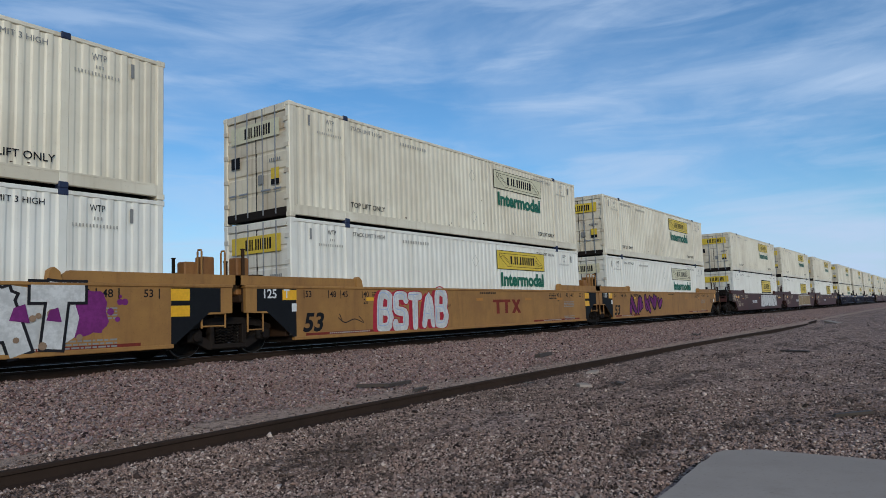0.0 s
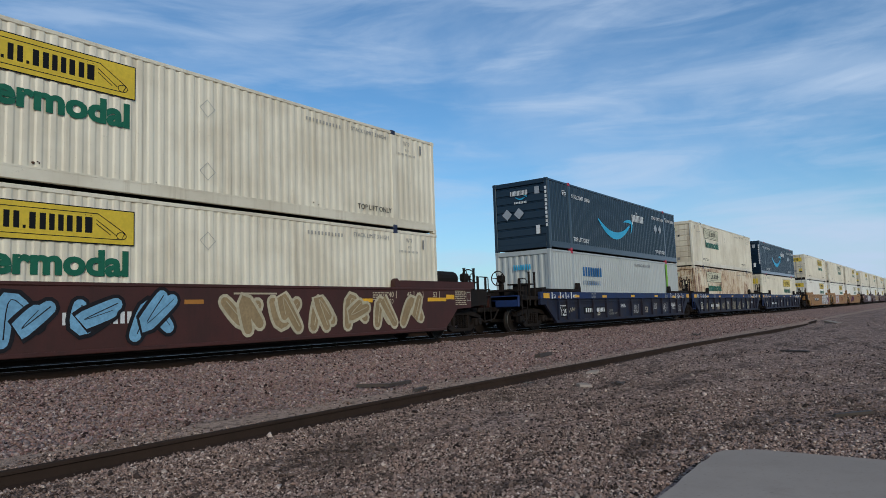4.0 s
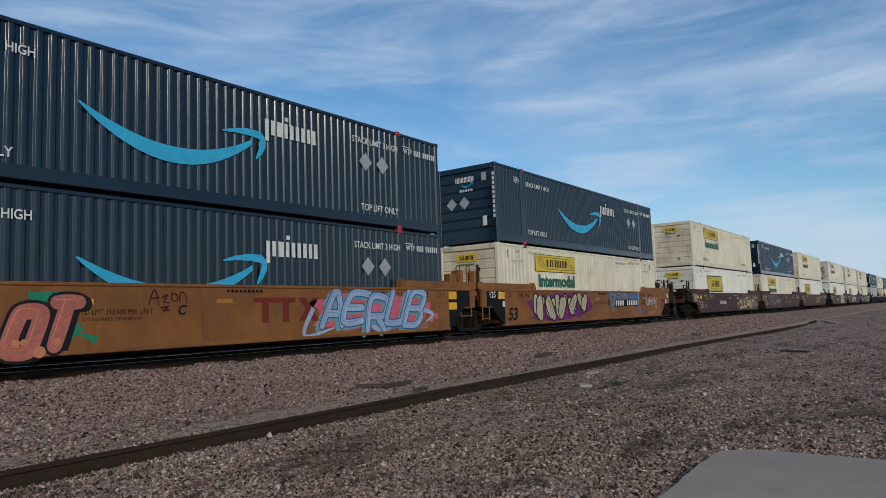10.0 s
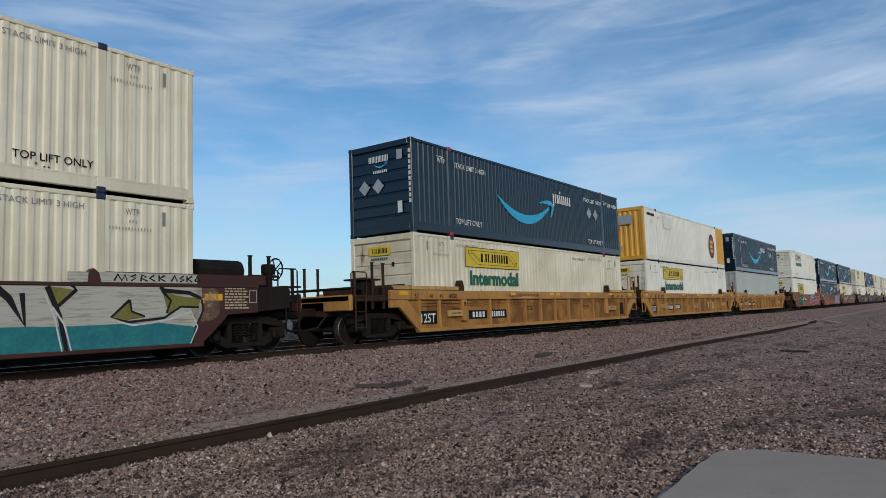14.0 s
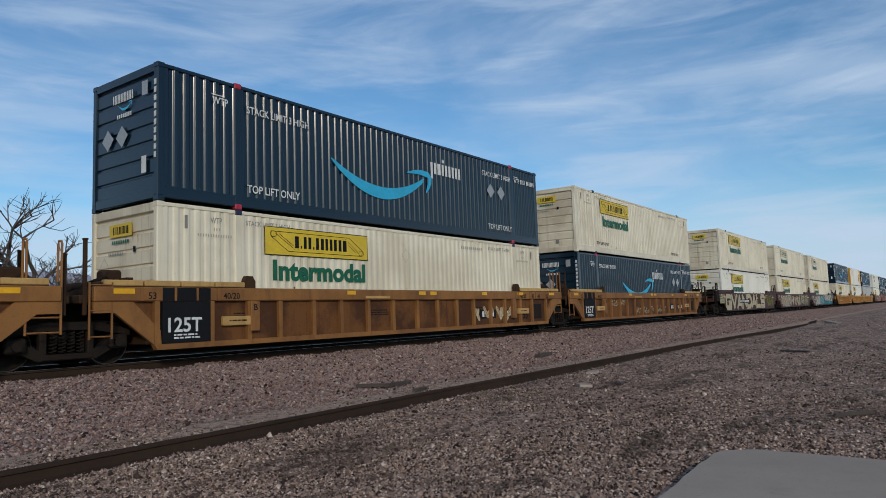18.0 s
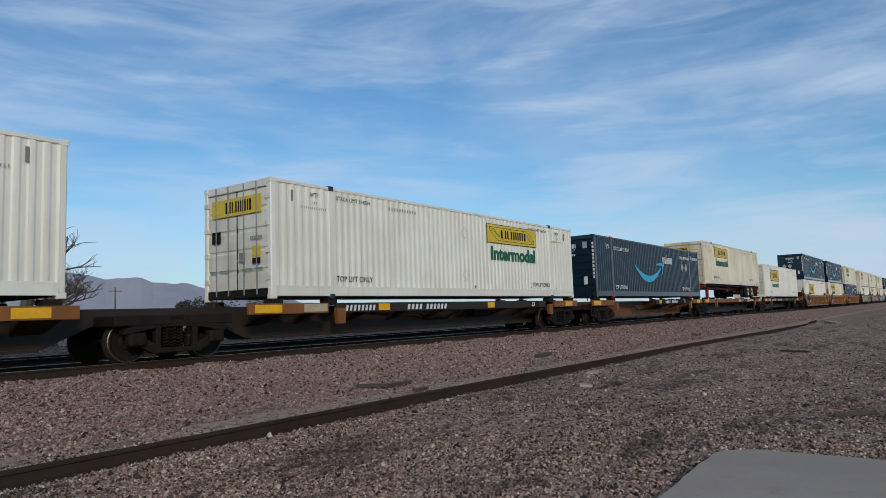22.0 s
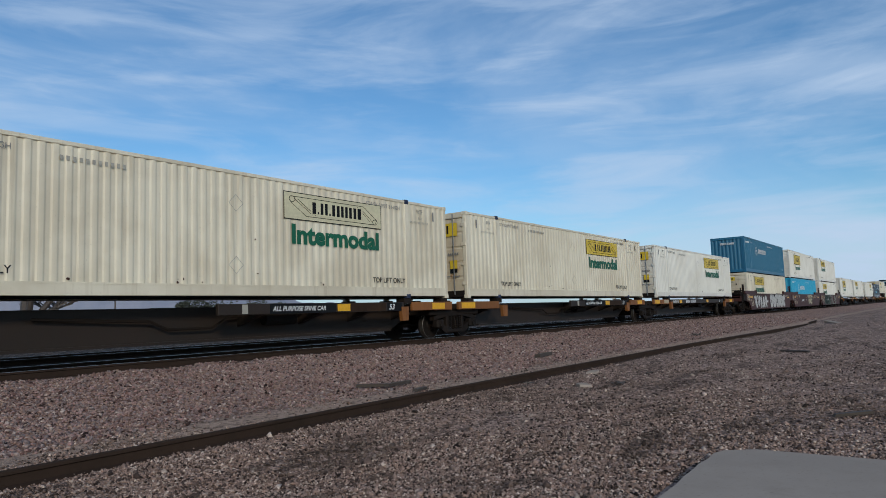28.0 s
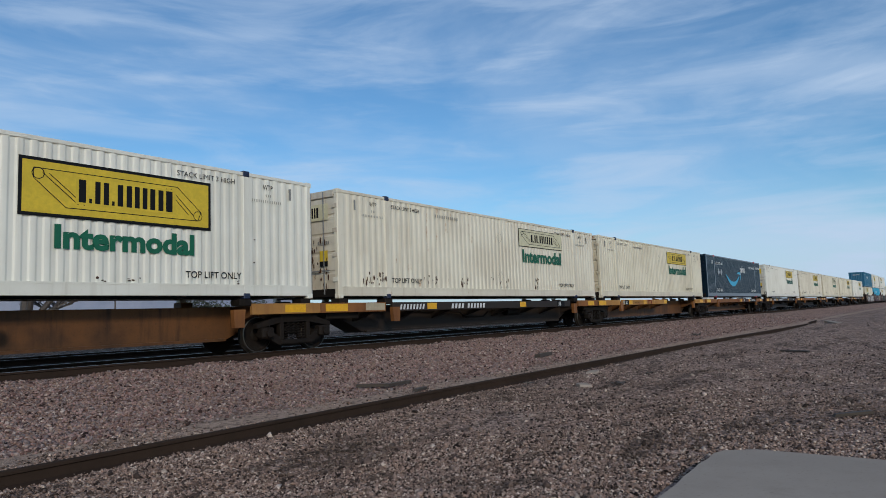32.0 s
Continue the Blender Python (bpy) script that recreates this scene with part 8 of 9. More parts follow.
    for k, n in enumerate((8, 3, 10)):
        bars(11.3, 1.30 - 0.17 * k, 0.11 * n, 0.10, n, "s_mint", c, Y, "sprayed_tag", fill=0.45, slant=0.2)
    bars(13.0, 1.34, 0.5, 0.1, 4, "s_red", c, Y, "sprayed_tag", fill=0.4, slant=0.3)
    write("C", 7.08, 0.80, 0.22, "ltwhite", c, Y, "stencil", bold=0.01)
    write("WELL LD LMT 118,700", 7.62, 1.27, 0.075, "ltwhite", c, Y, "stencil", squeeze=0.8)
    bars(7.76, 1.42, 0.8, 0.07, 9, "ltwhite", c, Y, "number_print", fill=0.5)
    hollow(c, 1.0, 1.66, 0.56, 0.82, 0.014, "ltcream", Y)
    ring(c, 2.05, 0.96, 0.08, 0.014, "ltcream", Y)
    c = C[30]
    blot(c, 7.0, 13.9, 0.28, 1.50, "s_black", 57, Y, rough=0.05)
    block_word(c, "OWORK", 7.25, 13.85, 0.29, 1.49, "s_rolled", "s_black", 0.42, 0.035, 57, 0.03, wild=0.03, bubble=True, wide=[1.0, 1.5, 0.85, 1.4, 1.6], y=Y - 0.001)
    throw_up(c, 1.2, 6.0, 0.36, 1.40, 5, "s_white", "s_black", 57, fat=0.34)


def three_letters(root, u, w, z0, z1, mat, y, t, low=1.0):
    """The letters AKU in quick straight strokes; low: how tall the middle one is."""
    h = z1 - z0

    def P(*pts):
        return [(u + w * a, z0 + h * b) for a, b in pts]
    tag_line(root, [P((0.0, 0.02), (0.14, 1.0), (0.22, 0.0)), P((0.04, 0.38), (0.22, 0.36)), P((0.38, 0.0), (0.37, low)), P((0.54, low), (0.40, low * 0.45), (0.56, 0.0)), P((0.68, 0.9), (0.62, 0.05), (0.86, 0.08), (1.0, 1.05))], mat, y, t, 0.9, False)


spray_all()


# ---- ground and tracks ----
GZ = -0.60


def ground_z(x, y):
    """The lie of the land: yard, ballast shoulder, track bed, desert."""
    a = np.interp(y, [-900, 0, 6.0, 8.3, 9.2, 12.3, 12.8, 38.0, 42.0, 80, 4000], [GZ - 0.6, GZ, GZ, GZ, GZ + 0.02, -0.19, -0.165, -0.165, -0.7, -1.0, -1.0])
    w = np.exp(-np.abs(x) / 120.0)
    lump = 0.030 * np.sin(x * 0.9 + y * 0.7) * np.sin(y * 1.3 - x * 0.23) + 0.022 * np.sin(x * 2.3 + 1.7 * y)
    lump = lump + 0.010 * np.sin(5.1 * x + 2.3 * y) * np.sin(4.3 * y - 1.9 * x + 2) + 0.007 * np.sin(9.7 * x - 4.1 * y) * np.sin(8.3 * y + 2.7 * x)
    yard = np.clip((8.4 - y) / 1.0, 0, 1)
    rut = -0.035 * np.exp(-((y - 4.4 - 0.06 * x) / 0.35) ** 2) * np.clip((x + 2) / 4, 0, 1)
    far = np.clip((np.abs(x) - 60) / 200, 0, 1) * np.clip((8.0 - y) / 4, 0, 1) * 0.25
    lump = lump * np.clip(np.abs(y - 6.6) / 1.0, 0, 1)
    under = (x < 6.5) & (y < 1.6) & (x > -6.9) & (y > -6.9)  # levelled beneath the slab
    return np.where(under, GZ - 0.03, a + (lump * yard * w) + rut + far)


def axis(lo, hi, near0, near1, step, grow):
    a = list(np.arange(near0, near1 + 1e-6, step))
    s, v = step, near1
    while v < hi:
        s *= grow
        v = min(hi, v + s)
        a.append(v)
    s, v = step, near0
    while v > lo:
        s *= grow
        v = max(lo, v - s)
        a.insert(0, v)
    return np.array(a)


def build_ground():
    xs, ys = axis(-3500, 4500, -4, 45, 0.16, 1.18), axis(-900, 4200, -1, 22, 0.13, 1.2)
    X, Y = np.meshgrid(xs, ys)
    Z = ground_z(X, Y)
    co = np.stack([X, Y, Z], -1).reshape(-1, 3)
    nx, ny = len(xs), len(ys)
    idx = np.arange(nx * ny).reshape(ny, nx)
    q = np.stack([idx[:-1, :-1], idx[:-1, 1:], idx[1:, 1:], idx[1:, :-1]], -1).reshape(-1, 4)
    me = bpy.data.meshes.new("ground")
    me.from_pydata(co.tolist(), [], q.tolist())
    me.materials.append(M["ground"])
    me.polygons.foreach_set("use_smooth", [True] * len(me.polygons))
    return tagged(new("ground", me), "grey-brown gravelly soil rising to a pinkish ballast bed", "ground", kind="structure")


ground = build_ground()


def scatter(name, label, mat, pos, size, seed, flat=0.7, rough=True):
    """Many small broken stones as one mesh; the rough ones have twenty faces, the others eight."""
    rng = np.random.default_rng(seed)
    t = (1 + 5 ** 0.5) / 2
    if rough:
        base = np.array([(-1, t, 0), (1, t, 0), (-1, -t, 0), (1, -t, 0), (0, -1, t), (0, 1, t), (0, -1, -t), (0, 1, -t), (t, 0, -1), (t, 0, 1), (-t, 0, -1), (-t, 0, 1)]) / 1.9
        tri = np.array([(0, 11, 5), (0, 5, 1), (0, 1, 7), (0, 7, 10), (0, 10, 11), (1, 5, 9), (5, 11, 4), (11, 10, 2), (10, 7, 6), (7, 1, 8), (3, 9, 4), (3, 4, 2), (3, 2, 6), (3, 6, 8), (3, 8, 9), (4, 9, 5), (2, 4, 11), (6, 2, 10), (8, 6, 7), (9, 8, 1)])
    else:
        base = np.array([(1, 0, 0), (-1, 0, 0), (0, 1, 0), (0, -1, 0), (0, 0, 1), (0, 0, -1)]) * 1.15
        tri = np.array([(0, 2, 4), (2, 1, 4), (1, 3, 4), (3, 0, 4), (2, 0, 5), (1, 2, 5), (3, 1, 5), (0, 3, 5)])
    n, k, q = len(pos), len(base), len(tri)
    v = base[None] * rng.uniform(0.62, 1.3, (n, k, 1)) * (rng.uniform(0.6, 1.25, (n, 1, 3)) * np.array([1, 1, flat]))
    a = rng.uniform(0, 2 * np.pi, n)
    c, s = np.cos(a)[:, None], np.sin(a)[:, None]
    x, y = v[..., 0] * c - v[..., 1] * s, v[..., 0] * s + v[..., 1] * c
    z = v[..., 2] + x * rng.uniform(-0.6, 0.6, n)[:, None]
    v = np.stack([x, y, z], -1) * size[:, None, None] + pos[:, None, :]
    f = (tri[None] + (np.arange(n) * k)[:, None, None]).reshape(-1)
    me = bpy.data.meshes.new(name)
    me.vertices.add(n * k)
    me.vertices.foreach_set("co", v.reshape(-1))
    me.loops.add(len(f))
    me.loops.foreach_set("vertex_index", f.astype(np.int32))
    me.polygons.add(n * q)
    me.polygons.foreach_set("loop_start", np.arange(0, n * q * 3, 3, dtype=np.int32))
    me.update(calc_edges=True)
    me.materials.append(M[mat])
    return tagged(new(name, me), label, "gravel", kind="stuff")


def stones():
    rng = np.random.default_rng(4)
    # ballast shoulder: thick by the camera, thinning out along the line
    n = 100000
    x = 1.5 + 62 * rng.uniform(0, 1, n) ** 1.9
    y = rng.uniform(8.0, 12.75, n)
    keep = rng.uniform(0, 1, n) < np.clip((y - 8.0 - 0.25 * np.sin(1.3 * x)) / 1.1, 0.10, 1)
    x, y = x[keep], y[keep]
    size = (0.012 + 0.020 * rng.uniform(0, 1, len(x)) ** 1.5) * (1 + 0.014 * x)
    z = ground_z(x, y) + rng.uniform(-0.2, 0.8, len(x)) * size
    near = x < 22
    for sel, nm, rg in ((near, "ballast_stones", True), (~near, "far_ballast_stones", False)):
        scatter(nm, "loose pinkish-grey crushed granite ballast beside the rails", "ballast", np.stack([x, y, z], 1)[sel], size[sel], 5, 0.75, rg)
    n = 9000
    x, y = -4 + 60 * rng.uniform(0, 1, n) ** 1.6, rng.uniform(12.75, 16.5, n)
    size = rng.uniform(0.025, 0.045, n)
    scatter("track_ballast", "dark sooty crushed stone between the rails", "ballast", np.stack([x, y, ground_z(x, y) - 0.01], 1), size, 6, 0.7, False)
    # stones heaped unevenly against the near rail
    n = 5000
    x, y = 0.5 + 60 * rng.uniform(0, 1, n) ** 1.7, 12.72 + 0.42 * rng.uniform(0, 1, n) ** 1.6
    keep = np.sin(2.9 * x) + np.sin(1.7 * x + 1) + rng.uniform(-1, 1, n) > -0.4
    x, y = x[keep], y[keep]
    size = rng.uniform(0.02, 0.04, len(x)) * (1 + 0.01 * x)
    scatter("rail_side_ballast", "dark stained crushed stone heaped against the rail", "ballast", np.stack([x, y, ground_z(x, y) + 0.01 + 0.02 * np.sin(2.9 * x)], 1), size, 9, 0.8, False)
    # gravel of the yard, lying in drifts
    n = 330000
    a, d = np.radians(rng.uniform(-2, 75, n)), 1 / rng.uniform(1 / 48, 1 / 4.4, n)
    x, y = d * np.cos(a), d * np.sin(a)
    k = np.sin(x * 0.8 + 1.1 * y) * np.sin(y * 0.9 - 0.5 * x + 1) + 0.6 * np.sin(2.1 * x - y) + 0.5 * np.sin(5.3 * x + 3.1 * y) * np.sin(4.1 * y - 2.2 * x)
    sandy = np.clip((y - 7.2) / 0.4, 0, 1) + np.clip((x - 18) / 20, 0, 0.8)
    keep = (y < 8.7) & (rng.uniform(-1.3, 1.5, n) < 0.7 * k + 0.25 - sandy) & ~((x < 6.70) & (y < 1.80))
    x, y, d = x[keep], y[keep], d[keep]
    size = (0.0052 + 0.0125 * rng.uniform(0, 1, len(x)) ** 2.2) * (1 + 0.03 * d)
    big = rng.uniform(0, 1, len(x)) < 0.008
    size = np.where(big, size * 2.2, size)
    z = ground_z(x, y) + size * 0.35
    scatter("yard_gravel", "loose grey-brown gravel on the trodden yard", "pebble", np.stack([x, y, z], 1), size, 7, 0.75, False)


def rail_mesh(pts, mat_side, h=0.17, w=0.075, buried=0.0):
    """A flat-bottomed rail along points: foot, web, head."""
    prof = [(-0.07, 0.0), (0.07, 0.0), (0.07, 0.018), (0.012, 0.035), (0.012, h - 0.045), (w / 2, h - 0.035), (w / 2, h - 0.008), (w / 2 - 0.012, h), (-w / 2 + 0.012, h), (-w / 2, h - 0.008), (-w / 2, h - 0.035), (-0.012, h - 0.045), (-0.012, 0.035), (-0.07, 0.018)]
    k = len(prof)
    m = Mesh()
    vs = []
    for i, p in enumerate(pts):
        d = (Vector(pts[min(i + 1, len(pts) - 1)]) - Vector(pts[max(i - 1, 0)])).normalized()
        nrm = Vector((-d.y, d.x, 0))
        for a, b in prof:
            vs.append((p[0] + nrm.x * a, p[1] + nrm.y * a, p[2] + b))
    fs = []
    for i in range(len(pts) - 1):
        for j in range(k):
            fs.append((i * k + j, (i + 1) * k + j, (i + 1) * k + (j + 1) % k, i * k + (j + 1) % k))
    m.add(vs, fs)
    m.f.append(tuple(range(k)))
    m.f.append(tuple(range((len(pts) - 1) * k, len(pts) * k))[::-1])
    return m


def track(name, yc, label):
    root = thing(name, label, "railway track", kind="structure")
    for s in (-1, 1):
        y = yc + s * 0.755
        part("rail", rail_mesh([(-900, y, -0.17), (4200, y, -0.17)], None), M["rail"], root, "rust-brown steel rail")
        part("rail_head", B(-900, 4200, y - 0.026, y + 0.026, -0.003, 0.003), M["railtop"], root, "bright polished running surface")
    tm = B(-0.115, 0.115, -1.3, 1.3, -0.34, -0.155, c=0.012).data("tie", M["tie"])
    pm = Mesh()
    for s in (-1, 1):
        pm.box(-0.09, 0.09, s * 0.755 - 0.18, s * 0.755 + 0.18, -0.156, -0.140)
    pm = pm.data("tie_plate", M["rail"])
    rng = random.Random(3)
    if yc > 16:
        m = Mesh()
        for i in range(110):
            m.box(-0.115 + i * 0.54, 0.115 + i * 0.54, yc - 1.3, yc + 1.3, -0.34, -0.155)
        tagged(part("far_ties", m, M["tie"], root), kind="stuff")
        return root
    for i in range(150):
        t = part("tie", tm, None, root)
        t.location = (-6 + i * 0.54 + rng.uniform(-0.03, 0.03), yc + rng.uniform(-0.04, 0.04), 0)
        if i < 60:
            p = part("tie_plate", pm, None, root)
            p.location = (t.location.x, yc, 0)
    return root


track("main_track", CY, "main railway track on pinkish ballast with rusty rails")
track("far_track", CY + 5.2, "second railway track behind the train")


def siding():
    """The half-buried rail of an old siding in the yard."""
    root = thing("siding_rail", "old rust-brown rail half buried in gravel", "rail")
    ctrl = [(-6, 6.42), (2.5, 6.55), (5.6, 6.54), (7.2, 6.62), (9.4, 6.66), (13.5, 6.67), (17, 6.72), (22, 6.83), (28, 6.70), (38, 6.50), (49, 6.62)]
    cx, cy = [c[0] for c in ctrl], [c[1] for c in ctrl]
    pts = []
    x = -6.0
    while x <= 45:
        y = sum(np.interp(x + d, cx, cy) for d in (-2.5, -1.5, -0.5, 0.5, 1.5, 2.5)) / 6
        z = GZ - 0.005 - max(0, x - 12) * 0.0022
        pts.append((x, float(y), z))
        x += 0.8
    part("rail", rail_mesh(pts, None, 0.162, 0.074), M["rail"], root)
    tm = B(-0.11, 0.11, -0.24, 0.24, -0.1, 0.012, c=0.01).data("tie", M["tie"])
    for i in range(1, len(pts) - 20, 3):
        part("tie", tm, None, root).location = pts[i]
    # short loose length lying beyond its end
    r2 = thing("loose_rail", "short loose length of rusty rail on the gravel", "rail")
    part("rail_piece", rail_mesh([(46.2, 6.75, GZ + 0.0), (50.5, 6.95, GZ + 0.0)], None, 0.12), M["rail"], r2)


siding()


def slab():
    root = thing("concrete_slab", "worn grey concrete slab with a chipped corner", "pavement", kind="structure")
    out = [(-7.0, 1.64), (4.69, 1.71), (6.36, 1.77), (6.52, 1.72), (6.68, 1.49), (6.66, 0.50), (6.74, -7.0), (-7.0, -7.0)]
    n = len(out)
    rng = random.Random(8)
    fine = []
    for i in range(n):
        a, b = out[i], out[(i + 1) % n]
        k = max(1, int(math.dist(a, b) / 0.22)) if i in (0, 1, 3, 4, 5) else 1
        for j in range(k):
            t = j / k
            w = 0.012 if 0 < j else 0
            fine.append((a[0] + (b[0] - a[0]) * t + rng.uniform(-w, w), a[1] + (b[1] - a[1]) * t + rng.uniform(-w, w)))
    n = len(fine)
    cx, cy = 0.0, -2.5
    top, lip = GZ + 0.055, GZ + 0.04
    vs = [(x + (cx - x) * 0.004, y + (cy - y) * 0.004, top) for x, y in fine] + [(x, y, lip) for x, y in fine] + [(x, y, GZ - 0.15) for x, y in fine]
    fs = [tuple(range(n))[::-1]] + [(i, (i + 1) % n, n + (i + 1) % n, n + i) for i in range(n)] + [(n + i, n + (i + 1) % n, 2 * n + (i + 1) % n, 2 * n + i) for i in range(n)]
    part("slab", Mesh().add(vs, fs), M["concrete"], root)


slab()


# ---- far things beyond the tracks ----
def hills():
    rng = np.random.default_rng(2)
    vs, fs = [], []
    n = 160
    D = 3200.0
    for i in range(n):
        t = i / (n - 1)
        a = radians(92 - 66 * t)  # bearing from the track's direction
        e = math.degrees(a)
        crest = np.interp(e, [26, 38, 46, 52, 56, 60, 63, 66, 69, 72, 78, 92], [10, 25, 70, 120, 165, 196, 205, 236, 205, 196, 180, 210])
        crest += 6 * math.sin(e * 1.7) + 3 * math.sin(e * 3.9 + 1) + rng.uniform(-1.5, 1.5)
        for k, (r, h) in enumerate(((0.93, -10), (0.96, 0.45 * crest), (1.0, crest), (1.12, -10))):
            vs.append((D * r * math.cos(a), D * r * math.sin(a), h + (5 * math.sin(e * 2.3 + 2) if k == 1 else 0)))
    for i in range(n - 1):
        for k in range(3):
            fs.append((i * 4 + k, i * 4 + k + 1, i * 4 + k + 5, i * 4 + k + 4))
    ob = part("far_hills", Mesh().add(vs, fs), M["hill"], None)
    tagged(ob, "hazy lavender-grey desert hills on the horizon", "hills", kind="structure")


hills()


def bare_tree(x, y, h, seed, spread=0.9):
    """A leafless tree: tapered trunk, limbs and many fine twigs."""
    rng = random.Random(seed)
    root = thing("bare_tree", "leafless grey-barked tree with fine tangled twigs", "tree")
    root.location = (x, y, float(ground_z(np.array([x]), np.array([y]))[0]) - 0.1)
    trunk, limbs, twigs = Mesh(), Mesh(), Mesh()

    def grow(p, d, ln, r, level):
        pts = [p]
        for k in range(3):
            d = (d + Vector((rng.uniform(-0.25, 0.25), rng.uniform(-0.25, 0.25), rng.uniform(-0.08, 0.20)))).normalized()
            pts.append(pts[-1] + d * ln / 3)
        (trunk if level == 0 else limbs if level < 3 else twigs).tube(pts, r, 7 if level < 2 else 4 if level < 3 else 3, r * 0.5)
        if level < 5:
            for k in range(rng.choice((3, 3, 4)) if level < 4 else 3):
                q = pts[rng.choice((1, 2, 3, 3))]
                side = Vector((rng.uniform(-1, 1), rng.uniform(-1, 1), rng.uniform(-0.25, 0.7))).normalized()
                grow(q, (d * 0.55 + side * spread).normalized(), ln * rng.uniform(0.58, 0.78), r * 0.56, level + 1)
    grow(Vector((0, 0, 0)), Vector((0.05, 0, 1)), h * 0.34, h * 0.030, 0)
    part("trunk", trunk, M["bark"], root)
    part("branching", limbs, M["bark"], root)
    part("crown", twigs, M["bark"], root)


def bush(x, y, w, h, seed):
    rng = random.Random(seed)
    root = thing("desert_tree", "dusty olive-green low desert tree", "tree")
    root.location = (x, y, -1.05)
    tr = Mesh()
    for k in range(4):
        a = rng.uniform(0, 6.28)
        tr.tube([(0, 0, 0), (math.cos(a) * w * 0.1, math.sin(a) * w * 0.1, h * 0.3), (math.cos(a) * w * 0.28, math.sin(a) * w * 0.28, h * 0.62)], 0.11, 5, 0.03)
    part("trunk", tr, M["bark"], root)
    m = Mesh()
    lobes = [(rng.uniform(-0.38, 0.38) * w, rng.uniform(-0.38, 0.38) * w, h * rng.uniform(0.35, 0.85), rng.uniform(0.14, 0.26) * w) for _ in range(9)]
    for _ in range(1900):
        cx, cy, cz, r = rng.choice(lobes)
        d = Vector((rng.gauss(0, 1), rng.gauss(0, 1), rng.gauss(0, 0.8))).normalized() * r * rng.uniform(0.5, 1.05)
        p = Vector((cx, cy, cz)) + d
        a = Vector((rng.uniform(-1, 1), rng.uniform(-1, 1), rng.uniform(-1, 1))).normalized() * 0.30
        b = a.orthogonal().normalized() * 0.20
        m.add([p - a, p + b, p + a, p - b], [(0, 1, 2, 3)])
    part("crown", m, M["leaf"], root)


def far_plants():
    bare_tree(24.0, 57.0, 17.5, 11)
    bare_tree(16.0, 60.0, 15.0, 12)
    bare_tree(28.5, 62.0, 10.5, 14)
    bare_tree(40.0, 85.0, 4.5, 16)
    for k, (x, y, w, h) in enumerate(((79, 118, 6, 6.3), (86, 120, 9, 5.8), (96, 122, 10, 6.0), (106, 124, 9, 5.4), (84, 110, 6, 3.0), (116, 125, 8, 5.0), (134, 128, 7, 4.6), (150, 130, 8, 4.2), (68, 116, 5, 2.4))):
        bush(x, y, w, h, 30 + k)
    for x, y, h in ((61.0, 112.0, 8.2), (150.0, 190.0, 9.0)):
        root = thing("utility_pole", "weathered timber utility pole with a cross-arm", "utility pole")
        root.location = (x, y, -1.05)
        part("mast", Mesh().tube([(0, 0, 0), (0, 0, h)], 0.15, 8, 0.10), M["pole"], root)
        part("cross_arm", B(-1.1, 1.1, -0.06, 0.06, h - 0.7, h - 0.58), M["pole"], root)
    # a low pale wall and a long shed far behind
    root = thing("far_shed", "long low pale building beyond the tracks", "building")
    part("wall", B(52, 92, 150, 158, -1.1, 1.4), M["concrete"], root)
    part("roof", Mesh().add([(51.5, 149.5, 1.4), (92.5, 149.5, 1.4), (92.5, 154, 2.1), (51.5, 154, 2.1), (51.5, 158.5, 1.4), (92.5, 158.5, 1.4)], [(0, 1, 2, 3), (3, 2, 5, 4), (0, 3, 4), (1, 5, 2)]), M["silver"], root)


far_plants()


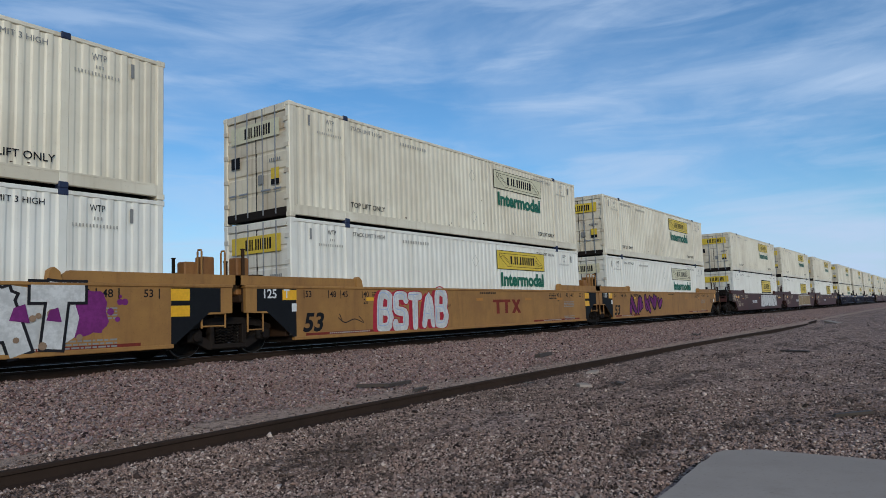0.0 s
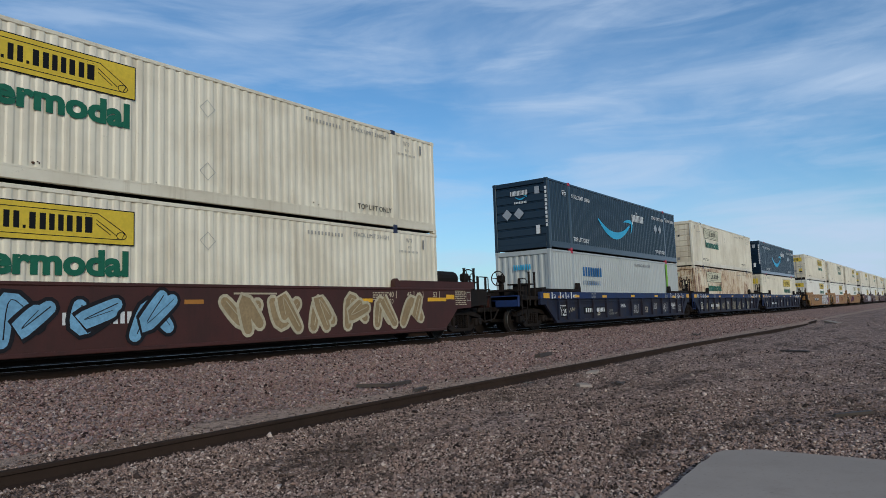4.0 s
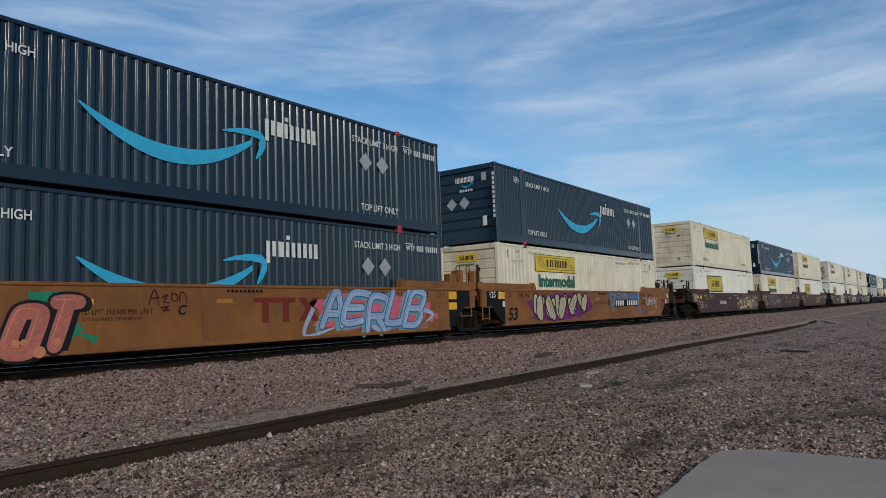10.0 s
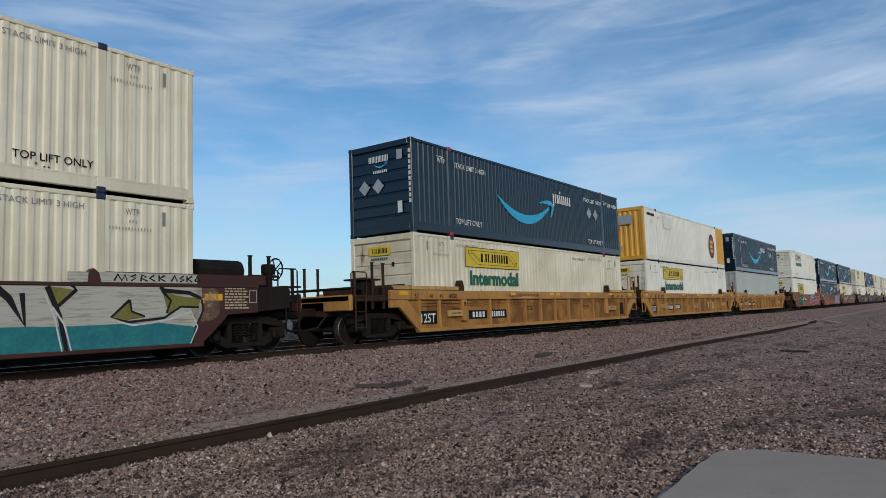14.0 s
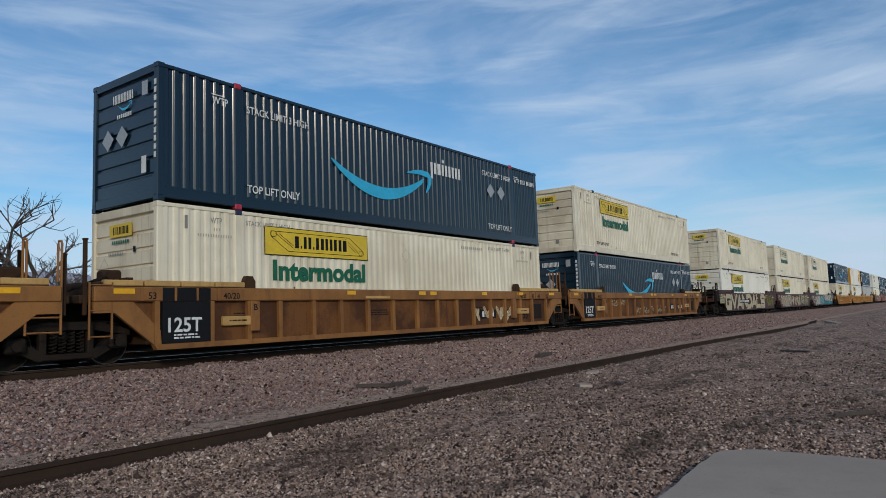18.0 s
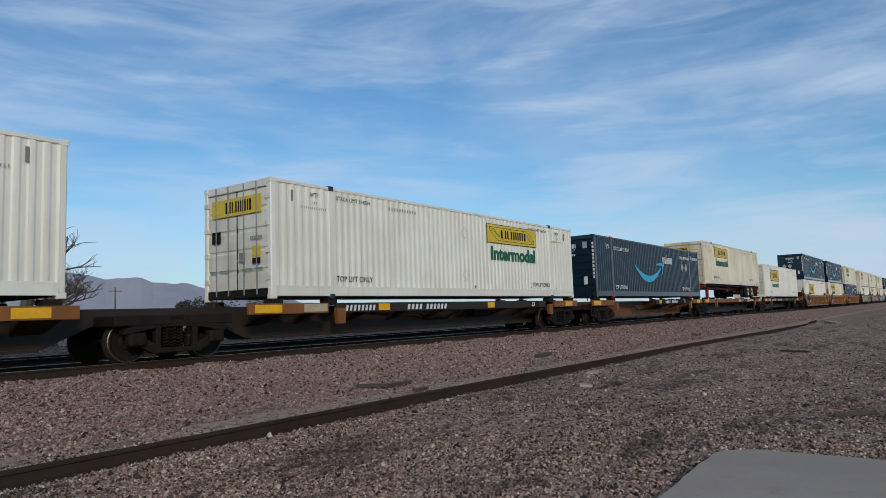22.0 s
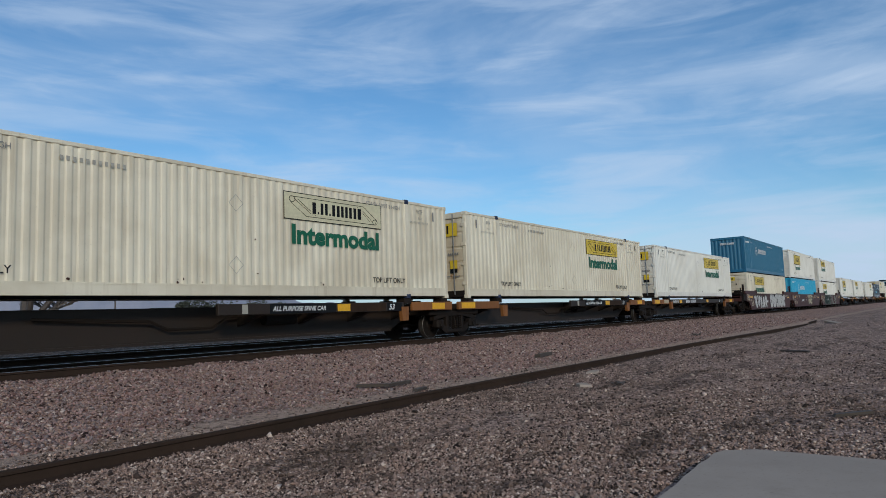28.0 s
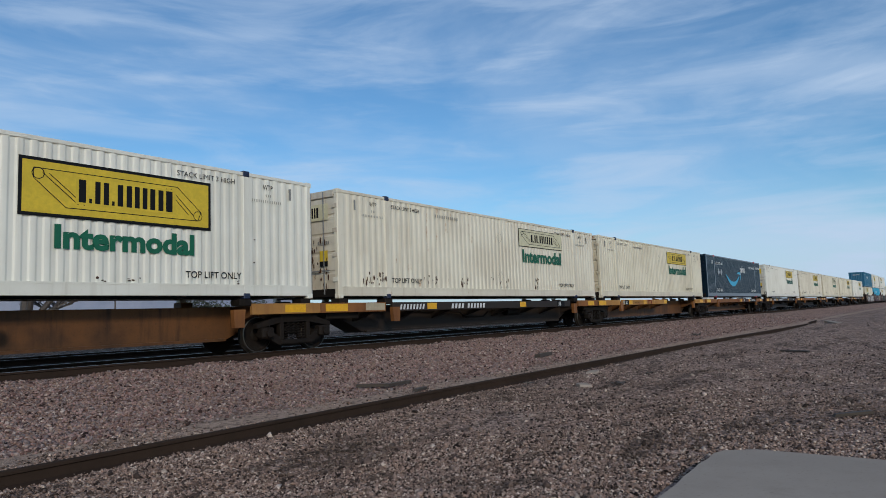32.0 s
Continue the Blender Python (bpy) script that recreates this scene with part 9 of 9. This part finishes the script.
def litter():
    """Bits of timber, broken concrete and debris on the yard."""
    def plank(x, y, ln, ang, w, h, mat, label, dz=0.0):
        ob = thing("scrap_piece", label, "debris")
        part("piece", Mesh().prism([(-ln / 2, 0), (ln / 2, 0.006), (ln / 2 - 0.03, h), (-ln / 2 + 0.02, h * 0.9)], -w / 2, w / 2), M[mat], ob)
        z = float(ground_z(np.array([x]), np.array([y]))[0])
        ob.matrix_basis = pose(x, y, z + dz, rng.uniform(-4, 4), rng.uniform(-3, 3), ang)
    rng = random.Random(5)
    plank(10.2, 8.55, 0.9, 10, 0.10, 0.06, "tie", "weathered splinter of railway timber on the ballast", 0.03)
    plank(9.75, 8.75, 0.7, -35, 0.08, 0.06, "tie", "weathered splinter of railway timber on the ballast", 0.03)
    plank(9.6, 7.55, 0.6, 20, 0.09, 0.05, "tie", "dark broken timber lying on gravel", 0.02)
    plank(17.5, 9.3, 0.9, 5, 0.16, 0.10, "tie", "dark broken timber lying on gravel", 0.03)
    for x, y, w in ((12.3, 5.0, 0.34), (14.2, 5.1, 0.2), (31.0, 9.0, 0.6)):
        ob = thing("clod", "dark crumbling clod of debris on the gravel", "debris")
        m = Mesh()
        for k in range(9):
            r = w * rng.uniform(0.10, 0.2)
            cx, cy = rng.gauss(0, w * 0.3), rng.gauss(0, w * 0.15)
            m.tube([(cx - r, cy, r * 0.3), (cx, cy + r * 0.2, r * 0.5), (cx + r, cy, r * 0.3)], r * 0.6, 5, r * 0.4)
        tagged(part("crumb_heap", m, M["tie"], ob), kind="stuff")
        ob.location = (x, y, float(ground_z(np.array([x]), np.array([y]))[0]))
    plank(11.8, 5.5, 0.42, 40, 0.22, 0.05, "concrete", "flat broken piece of pale concrete", 0.0)
    plank(13.6, 6.1, 0.36, 10, 0.2, 0.05, "concrete", "flat broken piece of pale concrete", 0.0)
    plank(47.0, 5.6, 2.2, 25, 0.3, 0.12, "concrete", "long pale piece of broken concrete", 0.0)
    plank(20.5, 3.4, 0.9, 60, 0.07, 0.05, "tie", "grey weathered stick on the gravel", 0.01)
    plank(9.5, 1.0, 0.5, -50, 0.05, 0.04, "tie", "grey weathered stick on the gravel", 0.01)


litter()
stones()


# ---- what moves ----
def motions():
    for ob, x, y, z in MOVING:
        walk(ob, [(t, pose(x + d, y, z)) for t, d in GONE])


for ob, x, y, z in MOVING:
    if x > FOOT[-3] - 1:
        merge_parts(ob)
motions()
